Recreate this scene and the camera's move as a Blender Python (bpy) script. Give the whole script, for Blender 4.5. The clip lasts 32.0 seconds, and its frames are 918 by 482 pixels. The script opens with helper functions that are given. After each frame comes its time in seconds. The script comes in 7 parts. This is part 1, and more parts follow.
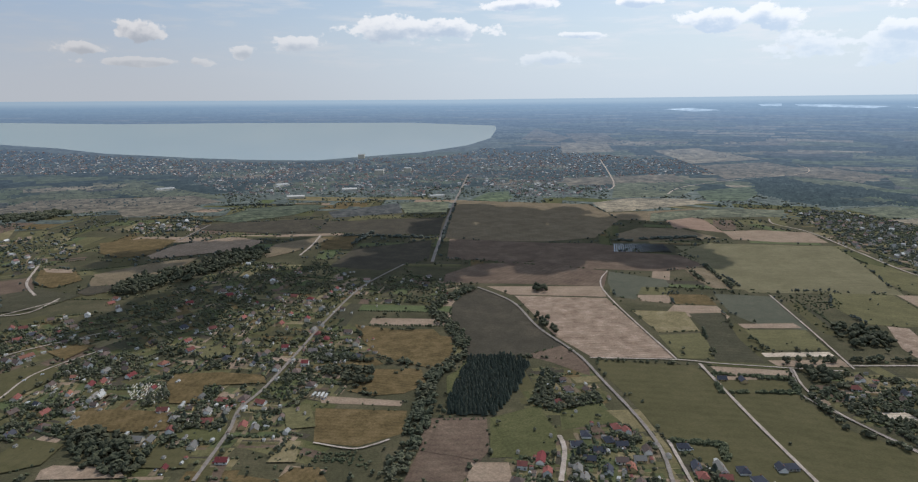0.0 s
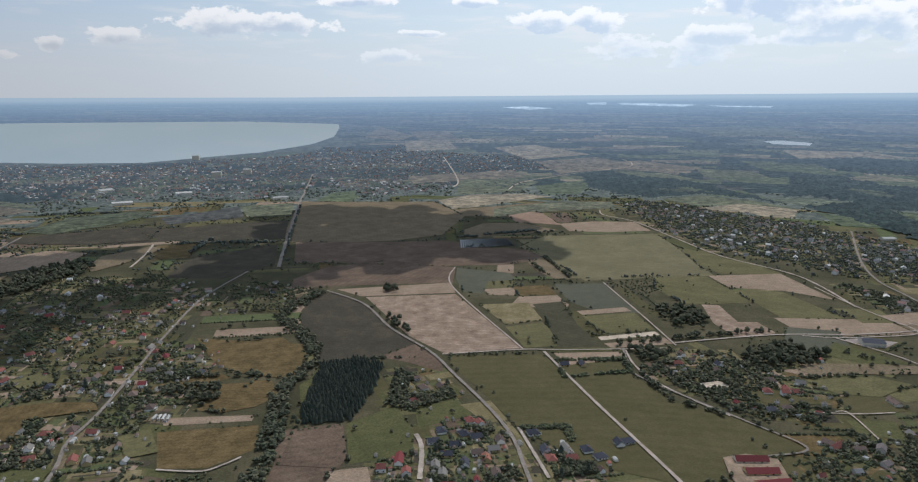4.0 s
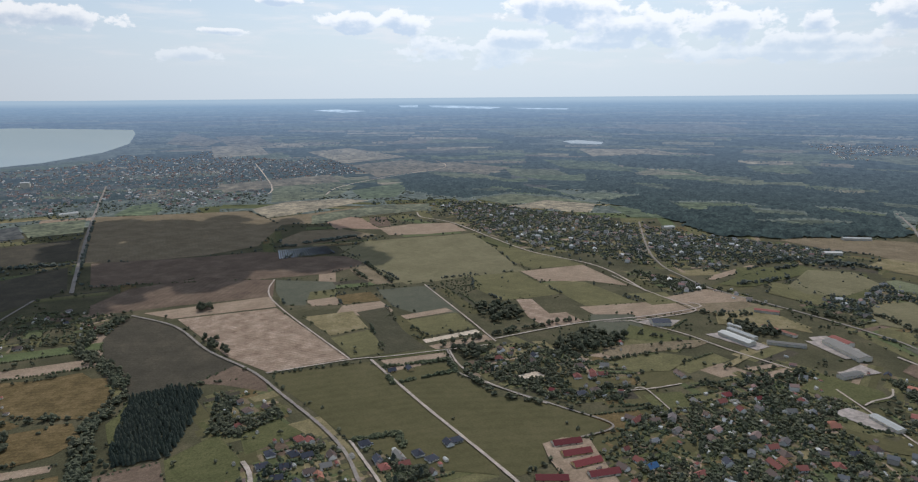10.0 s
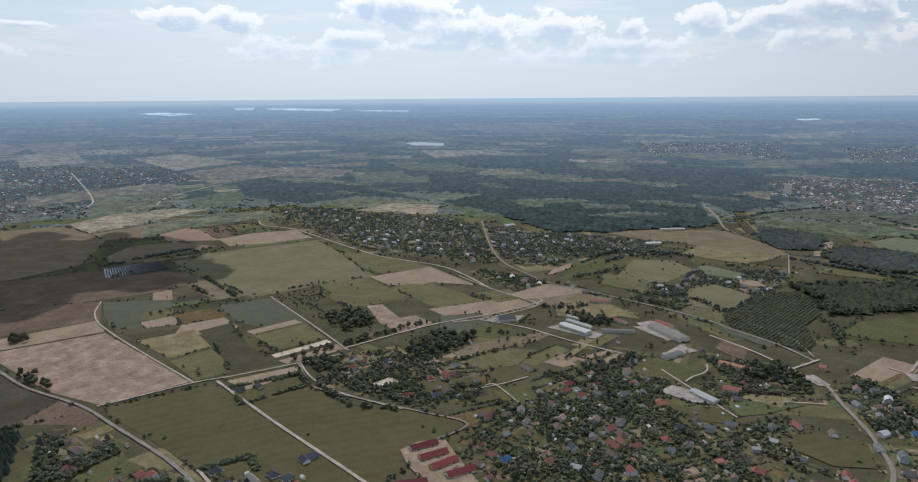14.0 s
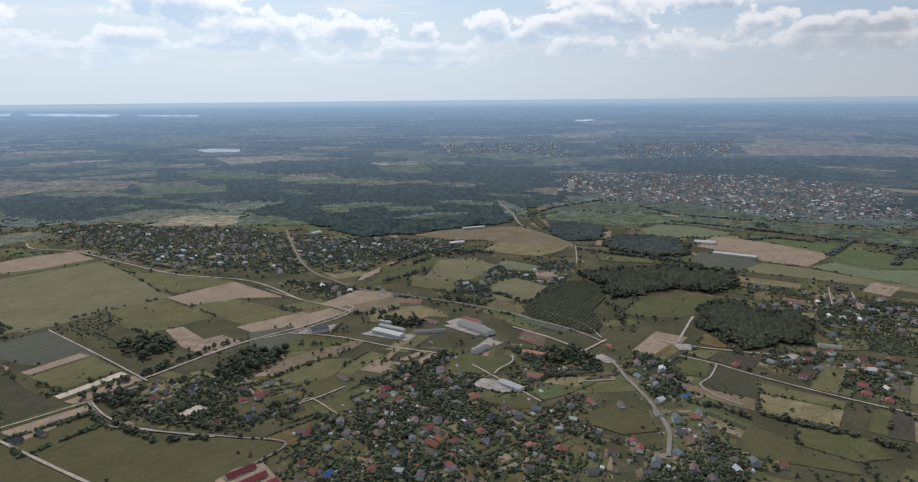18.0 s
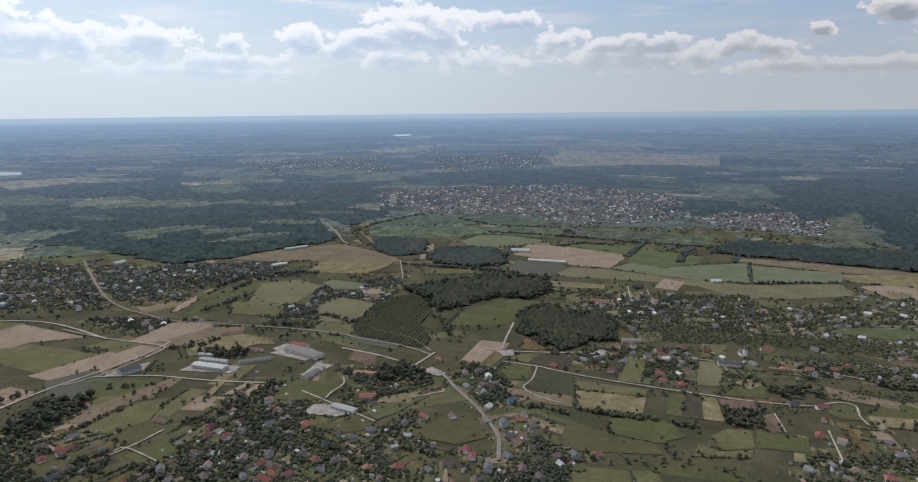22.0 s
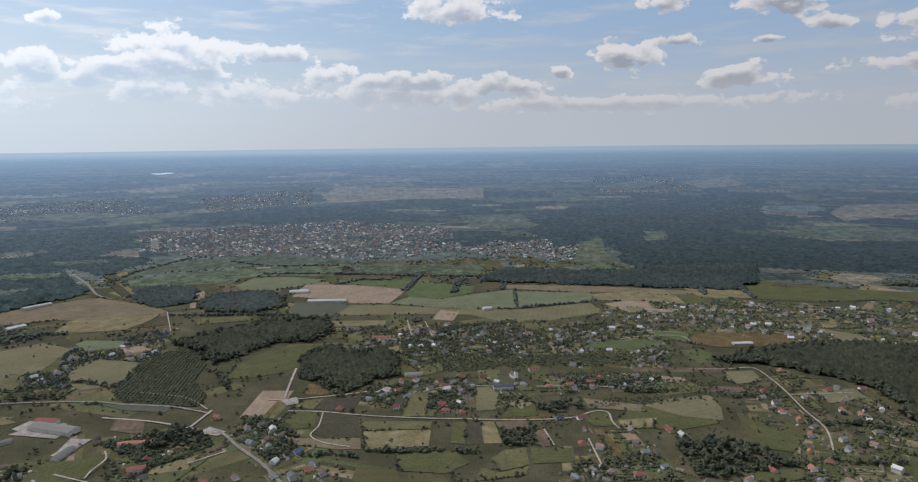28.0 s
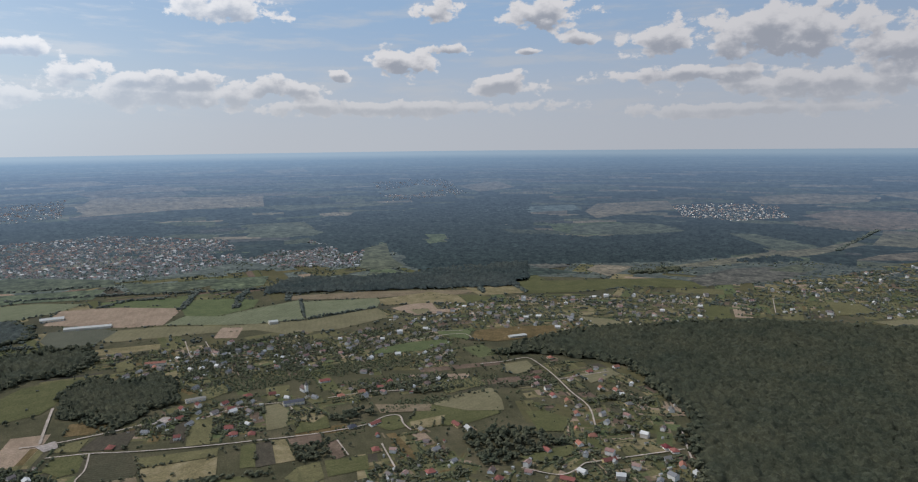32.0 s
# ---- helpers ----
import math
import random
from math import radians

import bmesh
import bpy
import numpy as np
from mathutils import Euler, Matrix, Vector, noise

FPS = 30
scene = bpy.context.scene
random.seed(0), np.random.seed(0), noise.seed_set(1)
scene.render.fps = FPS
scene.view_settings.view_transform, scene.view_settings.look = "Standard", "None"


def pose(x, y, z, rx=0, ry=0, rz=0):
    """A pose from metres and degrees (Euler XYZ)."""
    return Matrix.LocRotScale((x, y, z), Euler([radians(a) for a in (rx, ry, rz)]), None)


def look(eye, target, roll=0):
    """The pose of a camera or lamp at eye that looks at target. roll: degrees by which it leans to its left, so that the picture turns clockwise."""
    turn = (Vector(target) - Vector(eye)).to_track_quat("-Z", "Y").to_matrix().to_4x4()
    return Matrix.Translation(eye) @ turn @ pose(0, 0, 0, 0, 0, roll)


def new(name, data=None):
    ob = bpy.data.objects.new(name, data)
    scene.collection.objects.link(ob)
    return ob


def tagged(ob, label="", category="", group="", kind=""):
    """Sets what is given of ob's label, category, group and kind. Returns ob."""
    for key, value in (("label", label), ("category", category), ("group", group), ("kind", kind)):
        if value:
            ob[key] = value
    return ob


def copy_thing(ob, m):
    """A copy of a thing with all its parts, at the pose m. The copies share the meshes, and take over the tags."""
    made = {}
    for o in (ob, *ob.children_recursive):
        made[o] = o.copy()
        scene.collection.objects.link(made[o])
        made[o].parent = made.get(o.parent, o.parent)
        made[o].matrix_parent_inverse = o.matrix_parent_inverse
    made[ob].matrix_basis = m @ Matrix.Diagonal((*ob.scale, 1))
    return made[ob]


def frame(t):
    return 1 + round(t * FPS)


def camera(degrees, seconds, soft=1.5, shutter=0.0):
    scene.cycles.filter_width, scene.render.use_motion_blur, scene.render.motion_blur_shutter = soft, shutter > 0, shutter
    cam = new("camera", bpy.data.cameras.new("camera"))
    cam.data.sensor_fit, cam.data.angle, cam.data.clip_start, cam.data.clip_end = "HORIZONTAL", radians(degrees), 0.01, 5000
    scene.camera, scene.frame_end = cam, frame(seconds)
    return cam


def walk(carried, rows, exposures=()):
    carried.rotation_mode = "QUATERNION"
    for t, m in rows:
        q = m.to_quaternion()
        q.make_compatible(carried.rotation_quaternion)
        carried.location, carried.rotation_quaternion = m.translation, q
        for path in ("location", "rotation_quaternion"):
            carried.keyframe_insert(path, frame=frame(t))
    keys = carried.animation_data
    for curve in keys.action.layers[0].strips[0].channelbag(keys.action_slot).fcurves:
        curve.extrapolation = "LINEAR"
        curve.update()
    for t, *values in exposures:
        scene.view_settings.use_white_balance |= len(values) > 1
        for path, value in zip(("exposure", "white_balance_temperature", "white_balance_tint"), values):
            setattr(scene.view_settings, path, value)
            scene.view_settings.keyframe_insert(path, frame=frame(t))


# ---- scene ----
cam = camera(68.22, 32.0, soft=1.2)
PATH = [
    (0, (-0.01, 0.01, 349.94), (-0.02, 97.88, 329.44), -0.28),
    (0.5, (-0.02, -0.27, 350.69), (1.90, 97.57, 330.11), -0.28),
    (1, (-0.04, -0.54, 351.45), (3.94, 97.22, 330.82), -0.21),
    (1.5, (-0.06, -0.81, 352.22), (6.74, 96.78, 331.48), -0.17),
    (2, (-0.09, -1.07, 352.99), (10.19, 96.21, 332.19), -0.25),
    (2.5, (-0.13, -1.30, 353.77), (13.42, 95.55, 332.87), -0.20),
    (3, (-0.17, -1.52, 354.57), (16.26, 94.88, 333.64), -0.19),
    (3.5, (-0.22, -1.72, 355.38), (19.01, 94.16, 334.44), -0.10),
    (5.5, (-0.46, -2.43, 358.74), (29.62, 90.60, 337.77), -0.21),
    (6, (-0.52, -2.61, 359.61), (32.03, 89.58, 338.64), -0.22),
    (6.5, (-0.58, -2.79, 360.51), (34.49, 88.46, 339.50), -0.18),
    (7, (-0.64, -2.98, 361.45), (36.65, 87.40, 340.43), -0.17),
    (7.5, (-0.70, -3.17, 362.41), (38.85, 86.25, 341.40), -0.15),
    (8, (-0.76, -3.36, 363.41), (40.75, 85.17, 342.45), -0.10),
    (8.5, (-0.82, -3.56, 364.43), (42.32, 84.20, 343.50), -0.08),
    (9, (-0.90, -3.76, 365.48), (43.72, 83.26, 344.58), -0.07),
    (9.5, (-0.98, -3.97, 366.56), (44.67, 82.53, 345.74), -0.11),
    (10, (-1.08, -4.20, 367.67), (45.51, 81.80, 346.84), -0.08),
    (10.5, (-1.21, -4.44, 368.81), (46.42, 80.99, 347.98), -0.10),
    (11, (-1.37, -4.69, 369.97), (47.32, 80.15, 349.18), -0.05),
    (11.5, (-1.58, -4.95, 371.16), (48.73, 78.93, 350.37), 0.04),
    (12, (-1.84, -5.22, 372.37), (50.86, 77.18, 351.58), 0.07),
    (12.5, (-2.16, -5.50, 373.59), (53.65, 74.84, 352.83), 0.08),
    (13, (-2.55, -5.78, 374.83), (56.31, 72.35, 354.10), -0.01),
    (13.5, (-3.02, -6.07, 376.08), (58.86, 69.70, 355.36), -0.06),
    (14, (-3.54, -6.37, 377.34), (61.41, 66.78, 356.59), -0.04),
    (14.5, (-4.12, -6.68, 378.59), (63.77, 63.76, 357.88), -0.06),
    (15, (-4.75, -7.00, 379.86), (65.94, 60.63, 359.17), -0.08),
    (15.5, (-5.42, -7.32, 381.12), (67.77, 57.60, 360.43), -0.10),
    (17.5, (-8.19, -8.62, 386.21), (73.08, 45.92, 365.67), -0.20),
    (18, (-8.87, -8.92, 387.49), (74.26, 42.73, 366.94), -0.17),
    (18.5, (-9.53, -9.20, 388.78), (75.40, 39.44, 368.25), -0.17),
    (19, (-10.16, -9.46, 390.08), (76.48, 36.06, 369.55), -0.24),
    (19.5, (-10.77, -9.69, 391.38), (77.42, 32.74, 370.86), -0.25),
    (20, (-11.37, -9.91, 392.70), (78.27, 29.37, 372.14), -0.22),
    (20.5, (-11.95, -10.10, 394.02), (79.00, 26.04, 373.46), -0.20),
    (21, (-12.52, -10.26, 395.34), (79.66, 22.77, 375.03), -0.19),
    (21.5, (-13.08, -10.41, 396.66), (80.10, 20.11, 377.02), -0.23),
    (22, (-13.66, -10.53, 397.98), (80.38, 17.87, 379.25), -0.24),
    (22.5, (-14.25, -10.63, 399.30), (80.50, 15.92, 381.49), -0.32),
    (23, (-14.87, -10.72, 400.61), (80.51, 14.17, 383.74), -0.32),
    (23.5, (-15.51, -10.79, 401.92), (80.43, 12.40, 385.90), -0.42),
    (24, (-16.20, -10.85, 403.23), (80.29, 10.64, 388.13), -0.52),
    (24.5, (-16.93, -10.90, 404.53), (80.05, 8.59, 389.90), -0.55),
    (26.5, (-20.04, -11.04, 409.73), (78.43, -0.93, 395.59), -0.25),
    (27, (-20.89, -11.07, 411.02), (77.97, -5.79, 396.90), -0.27),
    (27.5, (-21.79, -11.10, 412.31), (77.21, -10.27, 398.21), -0.27),
    (28, (-22.74, -11.12, 413.58), (76.20, -14.71, 399.52), -0.29),
    (28.5, (-23.75, -11.13, 414.85), (74.95, -19.04, 400.83), -0.27),
    (29, (-24.79, -11.13, 416.11), (73.48, -23.36, 402.16), -0.25),
    (29.5, (-25.86, -11.13, 417.36), (71.80, -27.47, 403.42), -0.26),
    (30, (-26.97, -11.11, 418.62), (69.97, -31.41, 404.76), -0.32),
    (30.5, (-28.08, -11.09, 419.87), (67.97, -35.24, 406.06), -0.30),
    (31, (-29.21, -11.07, 421.13), (65.86, -38.88, 407.41), -0.28),
    (31.5, (-30.35, -11.04, 422.38), (63.63, -42.37, 408.73), -0.32),
    (32, (-31.48, -11.01, 423.64), (61.47, -45.27, 410.02), -0.39),
]
walk(cam, [(t, look(eye, target, roll)) for t, eye, target, roll in PATH], exposures=[(0.0, 0.0, 6000, 10), (32.0, 0.0, 6000, 10)])

# ---- daylight ----
VEIL_AWAY, VEIL_SUNWARD, CLOUD_VEIL = (5.25, 5.2, 5.15), (7.6, 8.45, 9.0), (8.6, 8.7, 8.8)
VEIL_BEHIND = (2.8, 2.75, 2.95)
CLOUD_LIT, CLOUD_LIT_AWAY = (10.2, 10.1, 9.9), (7.2, 6.8, 6.5)
CLOUD_BASE, CLOUD_BASE_AWAY = (6.2, 7.2, 8.4), (3.3, 3.4, 3.7)
UPPER_AWAY, OVERHEAD = (2.5, 4.0, 5.9), (4.2, 5.5, 7.4)
SUN_YAW, SUN_UP = -35.0, 50.0  # degrees: to the left of +y, above the horizon
SUN_WAY = Vector((-math.sin(radians(SUN_YAW)) * math.cos(radians(SUN_UP)), math.cos(radians(SUN_YAW)) * math.cos(radians(SUN_UP)), math.sin(radians(SUN_UP))))
world = bpy.data.worlds.new("sky")
scene.world = world
world.use_nodes = True
wn = world.node_tree.nodes
wl = world.node_tree.links
sky = wn.new("ShaderNodeTexSky")
sky.sky_type = "NISHITA"
sky.sun_disc = False
sky.sun_elevation = radians(SUN_UP)
sky.sun_rotation = radians(-SUN_YAW)
sky.air_density, sky.dust_density, sky.ozone_density = 1.0, 1.6, 1.0
way = wn.new("ShaderNodeTexCoord").outputs["Generated"]
split = wn.new("ShaderNodeSeparateXYZ")
wl.new(way, split.inputs[0])


def sky_math(op, a, b=None, c=None):
    n = wn.new("ShaderNodeMath")
    n.operation = op
    for s, v in zip(n.inputs, (a, b, c)):
        if v is None:
            continue
        if isinstance(v, (int, float)):
            s.default_value = v
        else:
            wl.new(v, s)
    return n.outputs[0]


def sky_mix(fac, a, b):
    n = wn.new("ShaderNodeMix")
    n.data_type = "RGBA"
    for s, v in ((n.inputs[0], fac), (n.inputs[6], a), (n.inputs[7], b)):
        if isinstance(v, tuple):
            s.default_value = (*v, 1)
        else:
            wl.new(v, s)
    return n.outputs[2]


def sky_range(v, a, b, c, d):
    n = wn.new("ShaderNodeMapRange")
    n.interpolation_type = "SMOOTHSTEP"
    wl.new(v, n.inputs[0])
    for k, x in zip((1, 2, 3, 4), (a, b, c, d)):
        n.inputs[k].default_value = x
    return n.outputs[0]


# a milky veil that thickens to the horizon, with fair-weather cumulus and thin layered cloud in it
rise = sky_math("MAXIMUM", split.outputs["Z"], 0.0)
bearing = sky_math("MULTIPLY", sky_math("ARCTAN2", split.outputs["X"], split.outputs["Y"]), 57.2958)
height = sky_math("MULTIPLY", sky_math("ARCSINE", split.outputs["Z"]), 57.2958)


def sky_point(a, b):
    n = wn.new("ShaderNodeCombineXYZ")
    for s, v in zip(n.inputs, (a, b)):
        wl.new(v, s)
    return n.outputs[0]


def sky_noise(at, scale, detail, rough, shift=(0.0, 0.0, 0.0)):
    moved = wn.new("ShaderNodeVectorMath")
    moved.operation = "ADD"
    wl.new(at, moved.inputs[0])
    moved.inputs[1].default_value = shift
    n = wn.new("ShaderNodeTexNoise")
    n.inputs["Scale"].default_value = scale
    n.inputs["Detail"].default_value = detail
    n.inputs["Roughness"].default_value = rough
    wl.new(moved.outputs[0], n.inputs["Vector"])
    return n.outputs["Fac"]


AT = sky_point(bearing, height)
TALL = sky_point(bearing, sky_math("MULTIPLY", height, 1.45))
LONG = sky_point(sky_math("MULTIPLY", bearing, 0.16), height)
HEAPS, UNDERS = [], []


def puff(yaw, up, wide, high):
    """A heap of cumulus: bearing to the right of +y, height over the horizon and half its size, in degrees."""
    for kept, drop in ((HEAPS, 0.0), (UNDERS, 0.55)):
        n = wn.new("ShaderNodeVectorMath")
        n.operation = "MULTIPLY_ADD"
        wl.new(AT, n.inputs[0])
        n.inputs[1].default_value = (1 / wide, 1 / high, 0)
        n.inputs[2].default_value = (-yaw / wide, drop - up / high, 0)
        size = wn.new("ShaderNodeVectorMath")
        size.operation = "LENGTH"
        wl.new(n.outputs[0], size.inputs[0])
        kept[:] = [sky_math("MINIMUM", kept[0], size.outputs["Value"]) if kept else size.outputs["Value"]]


puff(-6.0, 5.51, 2.8, 1.20)
puff(-1.1, 5.52, 3.8, 0.76)
puff(-24.2, 4.73, 1.8, 0.83)
puff(-27.8, 3.72, 1.7, 0.49)
puff(-17.0, 3.70, 1.3, 0.53)
puff(-12.8, 4.33, 2.0, 0.80)
puff(7.3, 3.17, 2.4, 0.55)
puff(19.5, 5.75, 3.2, 0.84)
puff(23.9, 5.84, 2.2, 1.06)
puff(26.8, 3.91, 3.9, 0.90)
puff(31.9, 3.77, 2.1, 1.39)
puff(4.6, 7.34, 2.8, 0.44)
puff(14.2, 7.31, 2.0, 0.43)
puff(-24.0, 2.85, 4.6, 0.34)
puff(10.2, 4.93, 1.9, 0.27)
puff(36.3, 6.94, 4.5, 1.32)
puff(40.6, 5.82, 4.0, 1.51)
puff(33.0, 4.69, 2.8, 0.81)
puff(44.1, 5.11, 2.6, 1.51)
puff(49.4, 5.25, 3.4, 1.40)
puff(55.1, 5.32, 1.3, 0.73)
puff(60.9, 5.74, 2.5, 1.14)
puff(65.8, 5.89, 2.2, 0.86)
puff(53.1, 3.19, 8.7, 0.71)
puff(39.2, 4.24, 5.2, 0.64)
puff(69.8, 6.84, 4.7, 1.89)
puff(68.3, 4.31, 4.4, 1.02)
puff(77.6, 7.20, 2.6, 0.78)
puff(81.5, 5.63, 2.2, 1.02)
puff(75.4, 4.06, 4.8, 1.03)
puff(61.6, 8.99, 1.1, 0.52)
puff(64.1, 4.97, 2.7, 0.91)
puff(55.3, 3.94, 5.2, 0.70)
puff(97.7, 4.72, 1.9, 0.74)
puff(91.4, 10.33, 2.5, 0.51)
puff(87.9, 4.35, 8.1, 1.20)
puff(100.6, 5.80, 0.7, 0.30)
puff(91.8, 10.76, 4.2, 1.17)
puff(108.6, 10.95, 1.9, 1.06)
puff(105.8, 7.01, 2.8, 1.24)
puff(109.3, 7.93, 1.7, 0.46)
puff(117.3, 10.65, 3.6, 1.18)
puff(120.4, 8.64, 1.5, 0.71)
puff(135.3, 8.48, 7.9, 1.96)
puff(126.5, 8.08, 3.1, 1.22)
puff(128.8, 5.64, 7.7, 0.66)
puff(136.7, 4.65, 7.8, 1.18)
puff(114.0, 5.10, 3.4, 0.93)
puff(95.9, 4.84, 3.4, 0.82)
puff(88.1, 5.12, 5.2, 0.69)
puff(100.6, 5.82, 0.9, 0.46)
puff(142.7, 6.69, 3.2, 1.55)
puff(143.5, 4.68, 4.2, 1.18)
puff(116.1, 7.71, 1.2, 0.27)
puff(104.3, 3.27, 13.8, 0.66)
puff(134.0, 2.82, 11.4, 0.61)
grain = sky_noise(TALL, 0.42, 9, 0.6)
above = sky_noise(TALL, 0.42, 5, 0.55, (0.0, 0.75, 0.0))
toward = wn.new("ShaderNodeVectorMath")
toward.operation = "DOT_PRODUCT"
wl.new(way, toward.inputs[0])
toward.inputs[1].default_value = SUN_WAY
sunward = sky_range(toward.outputs["Value"], 0.3, 0.8, 0.0, 1.0)
mass = sky_math("ADD", sky_math("SUBTRACT", 1.0, HEAPS[0]), sky_math("MULTIPLY_ADD", grain, 3.4, -1.62))
cumulus = sky_range(mass, 0.04, 0.32, 0.0, 0.98)
under = sky_math("ADD", sky_math("SUBTRACT", 1.0, UNDERS[0]), sky_math("MULTIPLY_ADD", grain, 2.4, -1.2))
depth = sky_math("ADD", sky_range(under, -0.15, 0.9, 0.0, 0.95), sky_math("MULTIPLY", sky_math("SUBTRACT", above, grain), 3.0))
depth = sky_range(depth, 0.0, 1.0, 0.0, 1.0)
streaks = sky_math("MULTIPLY", sky_range(sky_noise(LONG, 0.9, 7, 0.58), 0.47, 0.68, 0.0, 0.8), sky_range(rise, 0.02, 0.06, 0.0, 1.0))
streaks = sky_math("MULTIPLY", streaks, sky_math("MULTIPLY_ADD", sunward, 0.4, 0.55))
milk = sky_range(rise, 0.0, 0.2, 0.9, 0.2)
veil = sky_mix(sunward, VEIL_AWAY, VEIL_SUNWARD)
upper = sky_mix(sky_math("MULTIPLY_ADD", sunward, -0.75, 0.85), sky.outputs["Color"], UPPER_AWAY)
upper = sky_mix(sky_range(rise, 0.32, 0.6, 0.0, 0.8), upper, OVERHEAD)
colour = sky_mix(milk, upper, veil)
colour = sky_mix(streaks, colour, sky_mix(sunward, VEIL_AWAY, CLOUD_VEIL))
lit = sky_mix(sunward, CLOUD_LIT_AWAY, CLOUD_LIT)
shaded = sky_mix(sunward, CLOUD_BASE_AWAY, CLOUD_BASE)
heap = sky_mix(depth, lit, shaded)
heap = sky_mix(sky_range(rise, 0.03, 0.12, 0.75, 0.0), heap, veil)
colour = sky_mix(cumulus, colour, heap)
turned = sky_math("SUBTRACT", 1.0, sky_range(toward.outputs["Value"], -0.1, 0.4, 0.0, 1.0))
colour = sky_mix(sky_math("MULTIPLY", turned, 0.3), colour, VEIL_BEHIND)
wl.new(colour, wn["Background"].inputs["Color"])
wn["Background"].inputs["Strength"].default_value = 0.1
sun = new("sun", bpy.data.lights.new("sun", "SUN"))
sun.data.energy, sun.data.angle, sun.data.color = 2.75, radians(0.53), (1.0, 0.95, 0.87)
sun.matrix_world = look(SUN_WAY * 1500, (0, 0, 0))

# ---- the lie of the land: level out to FLAT metres, then the far distance drawn in to a rim ----
FLAT, RIM = 2600.0, 4760.0


def rim_eye(x, y):
    yaw = math.degrees(math.atan2(-x, y))
    return 350.0 * (1.105 + 0.17 * (min(1.0, max(0.0, -yaw / 110.0)) - 0.5))


def place(x, y, lift=0.0):
    far = math.hypot(x, y)
    if far <= FLAT:
        return Vector((x, y, lift))
    room = RIM - FLAT
    s = (FLAT + room * (1 - 1 / (1 + (far - FLAT) / room))) / far
    return Vector((x * s, y * s, rim_eye(x, y) * (1 - s) + lift + 5.0 * min(1.0, lift * 8) * min(1.0, (far - FLAT) / 600)))


def shrink(x, y):
    far = math.hypot(x, y)
    return 1.0 if far <= FLAT else (FLAT + (RIM - FLAT) * (1 - 1 / (1 + (far - FLAT) / (RIM - FLAT)))) / far


# ---- materials ----
def material(name, rough=0.85, metal=0.0):
    m = bpy.data.materials.new(name)
    m.use_nodes = True
    b = m.node_tree.nodes["Principled BSDF"]
    b.inputs["Roughness"].default_value = rough
    b.inputs["Metallic"].default_value = metal
    b.inputs["Specular IOR Level"].default_value = 0.2 if rough < 0.7 else 0.05
    return m, m.node_tree.nodes, m.node_tree.links, b


def ramp(nodes, stops):
    r = nodes.new("ShaderNodeValToRGB")
    while len(r.color_ramp.elements) < len(stops):
        r.color_ramp.elements.new(0.5)
    for e, (at, c) in zip(r.color_ramp.elements, stops):
        e.position, e.color = at, (*c, 1)
    return r


def noise_node(nodes, links, coord, scale, detail=4.0, rough=0.6):
    n = nodes.new("ShaderNodeTexNoise")
    n.inputs["Scale"].default_value = scale
    n.inputs["Detail"].default_value = detail
    n.inputs["Roughness"].default_value = rough
    links.new(coord, n.inputs["Vector"])
    return n.outputs["Fac"]


def mixed(nodes, links, kind, fac, a, b):
    m = nodes.new("ShaderNodeMix")
    m.data_type, m.blend_type = "RGBA", kind
    for sock, v in ((m.inputs[0], fac), (m.inputs[6], a), (m.inputs[7], b)):
        if isinstance(v, (int, float)):
            sock.default_value = v
        elif isinstance(v, tuple):
            sock.default_value = (*v, 1)
        else:
            links.new(v, sock)
    return m.outputs[2]


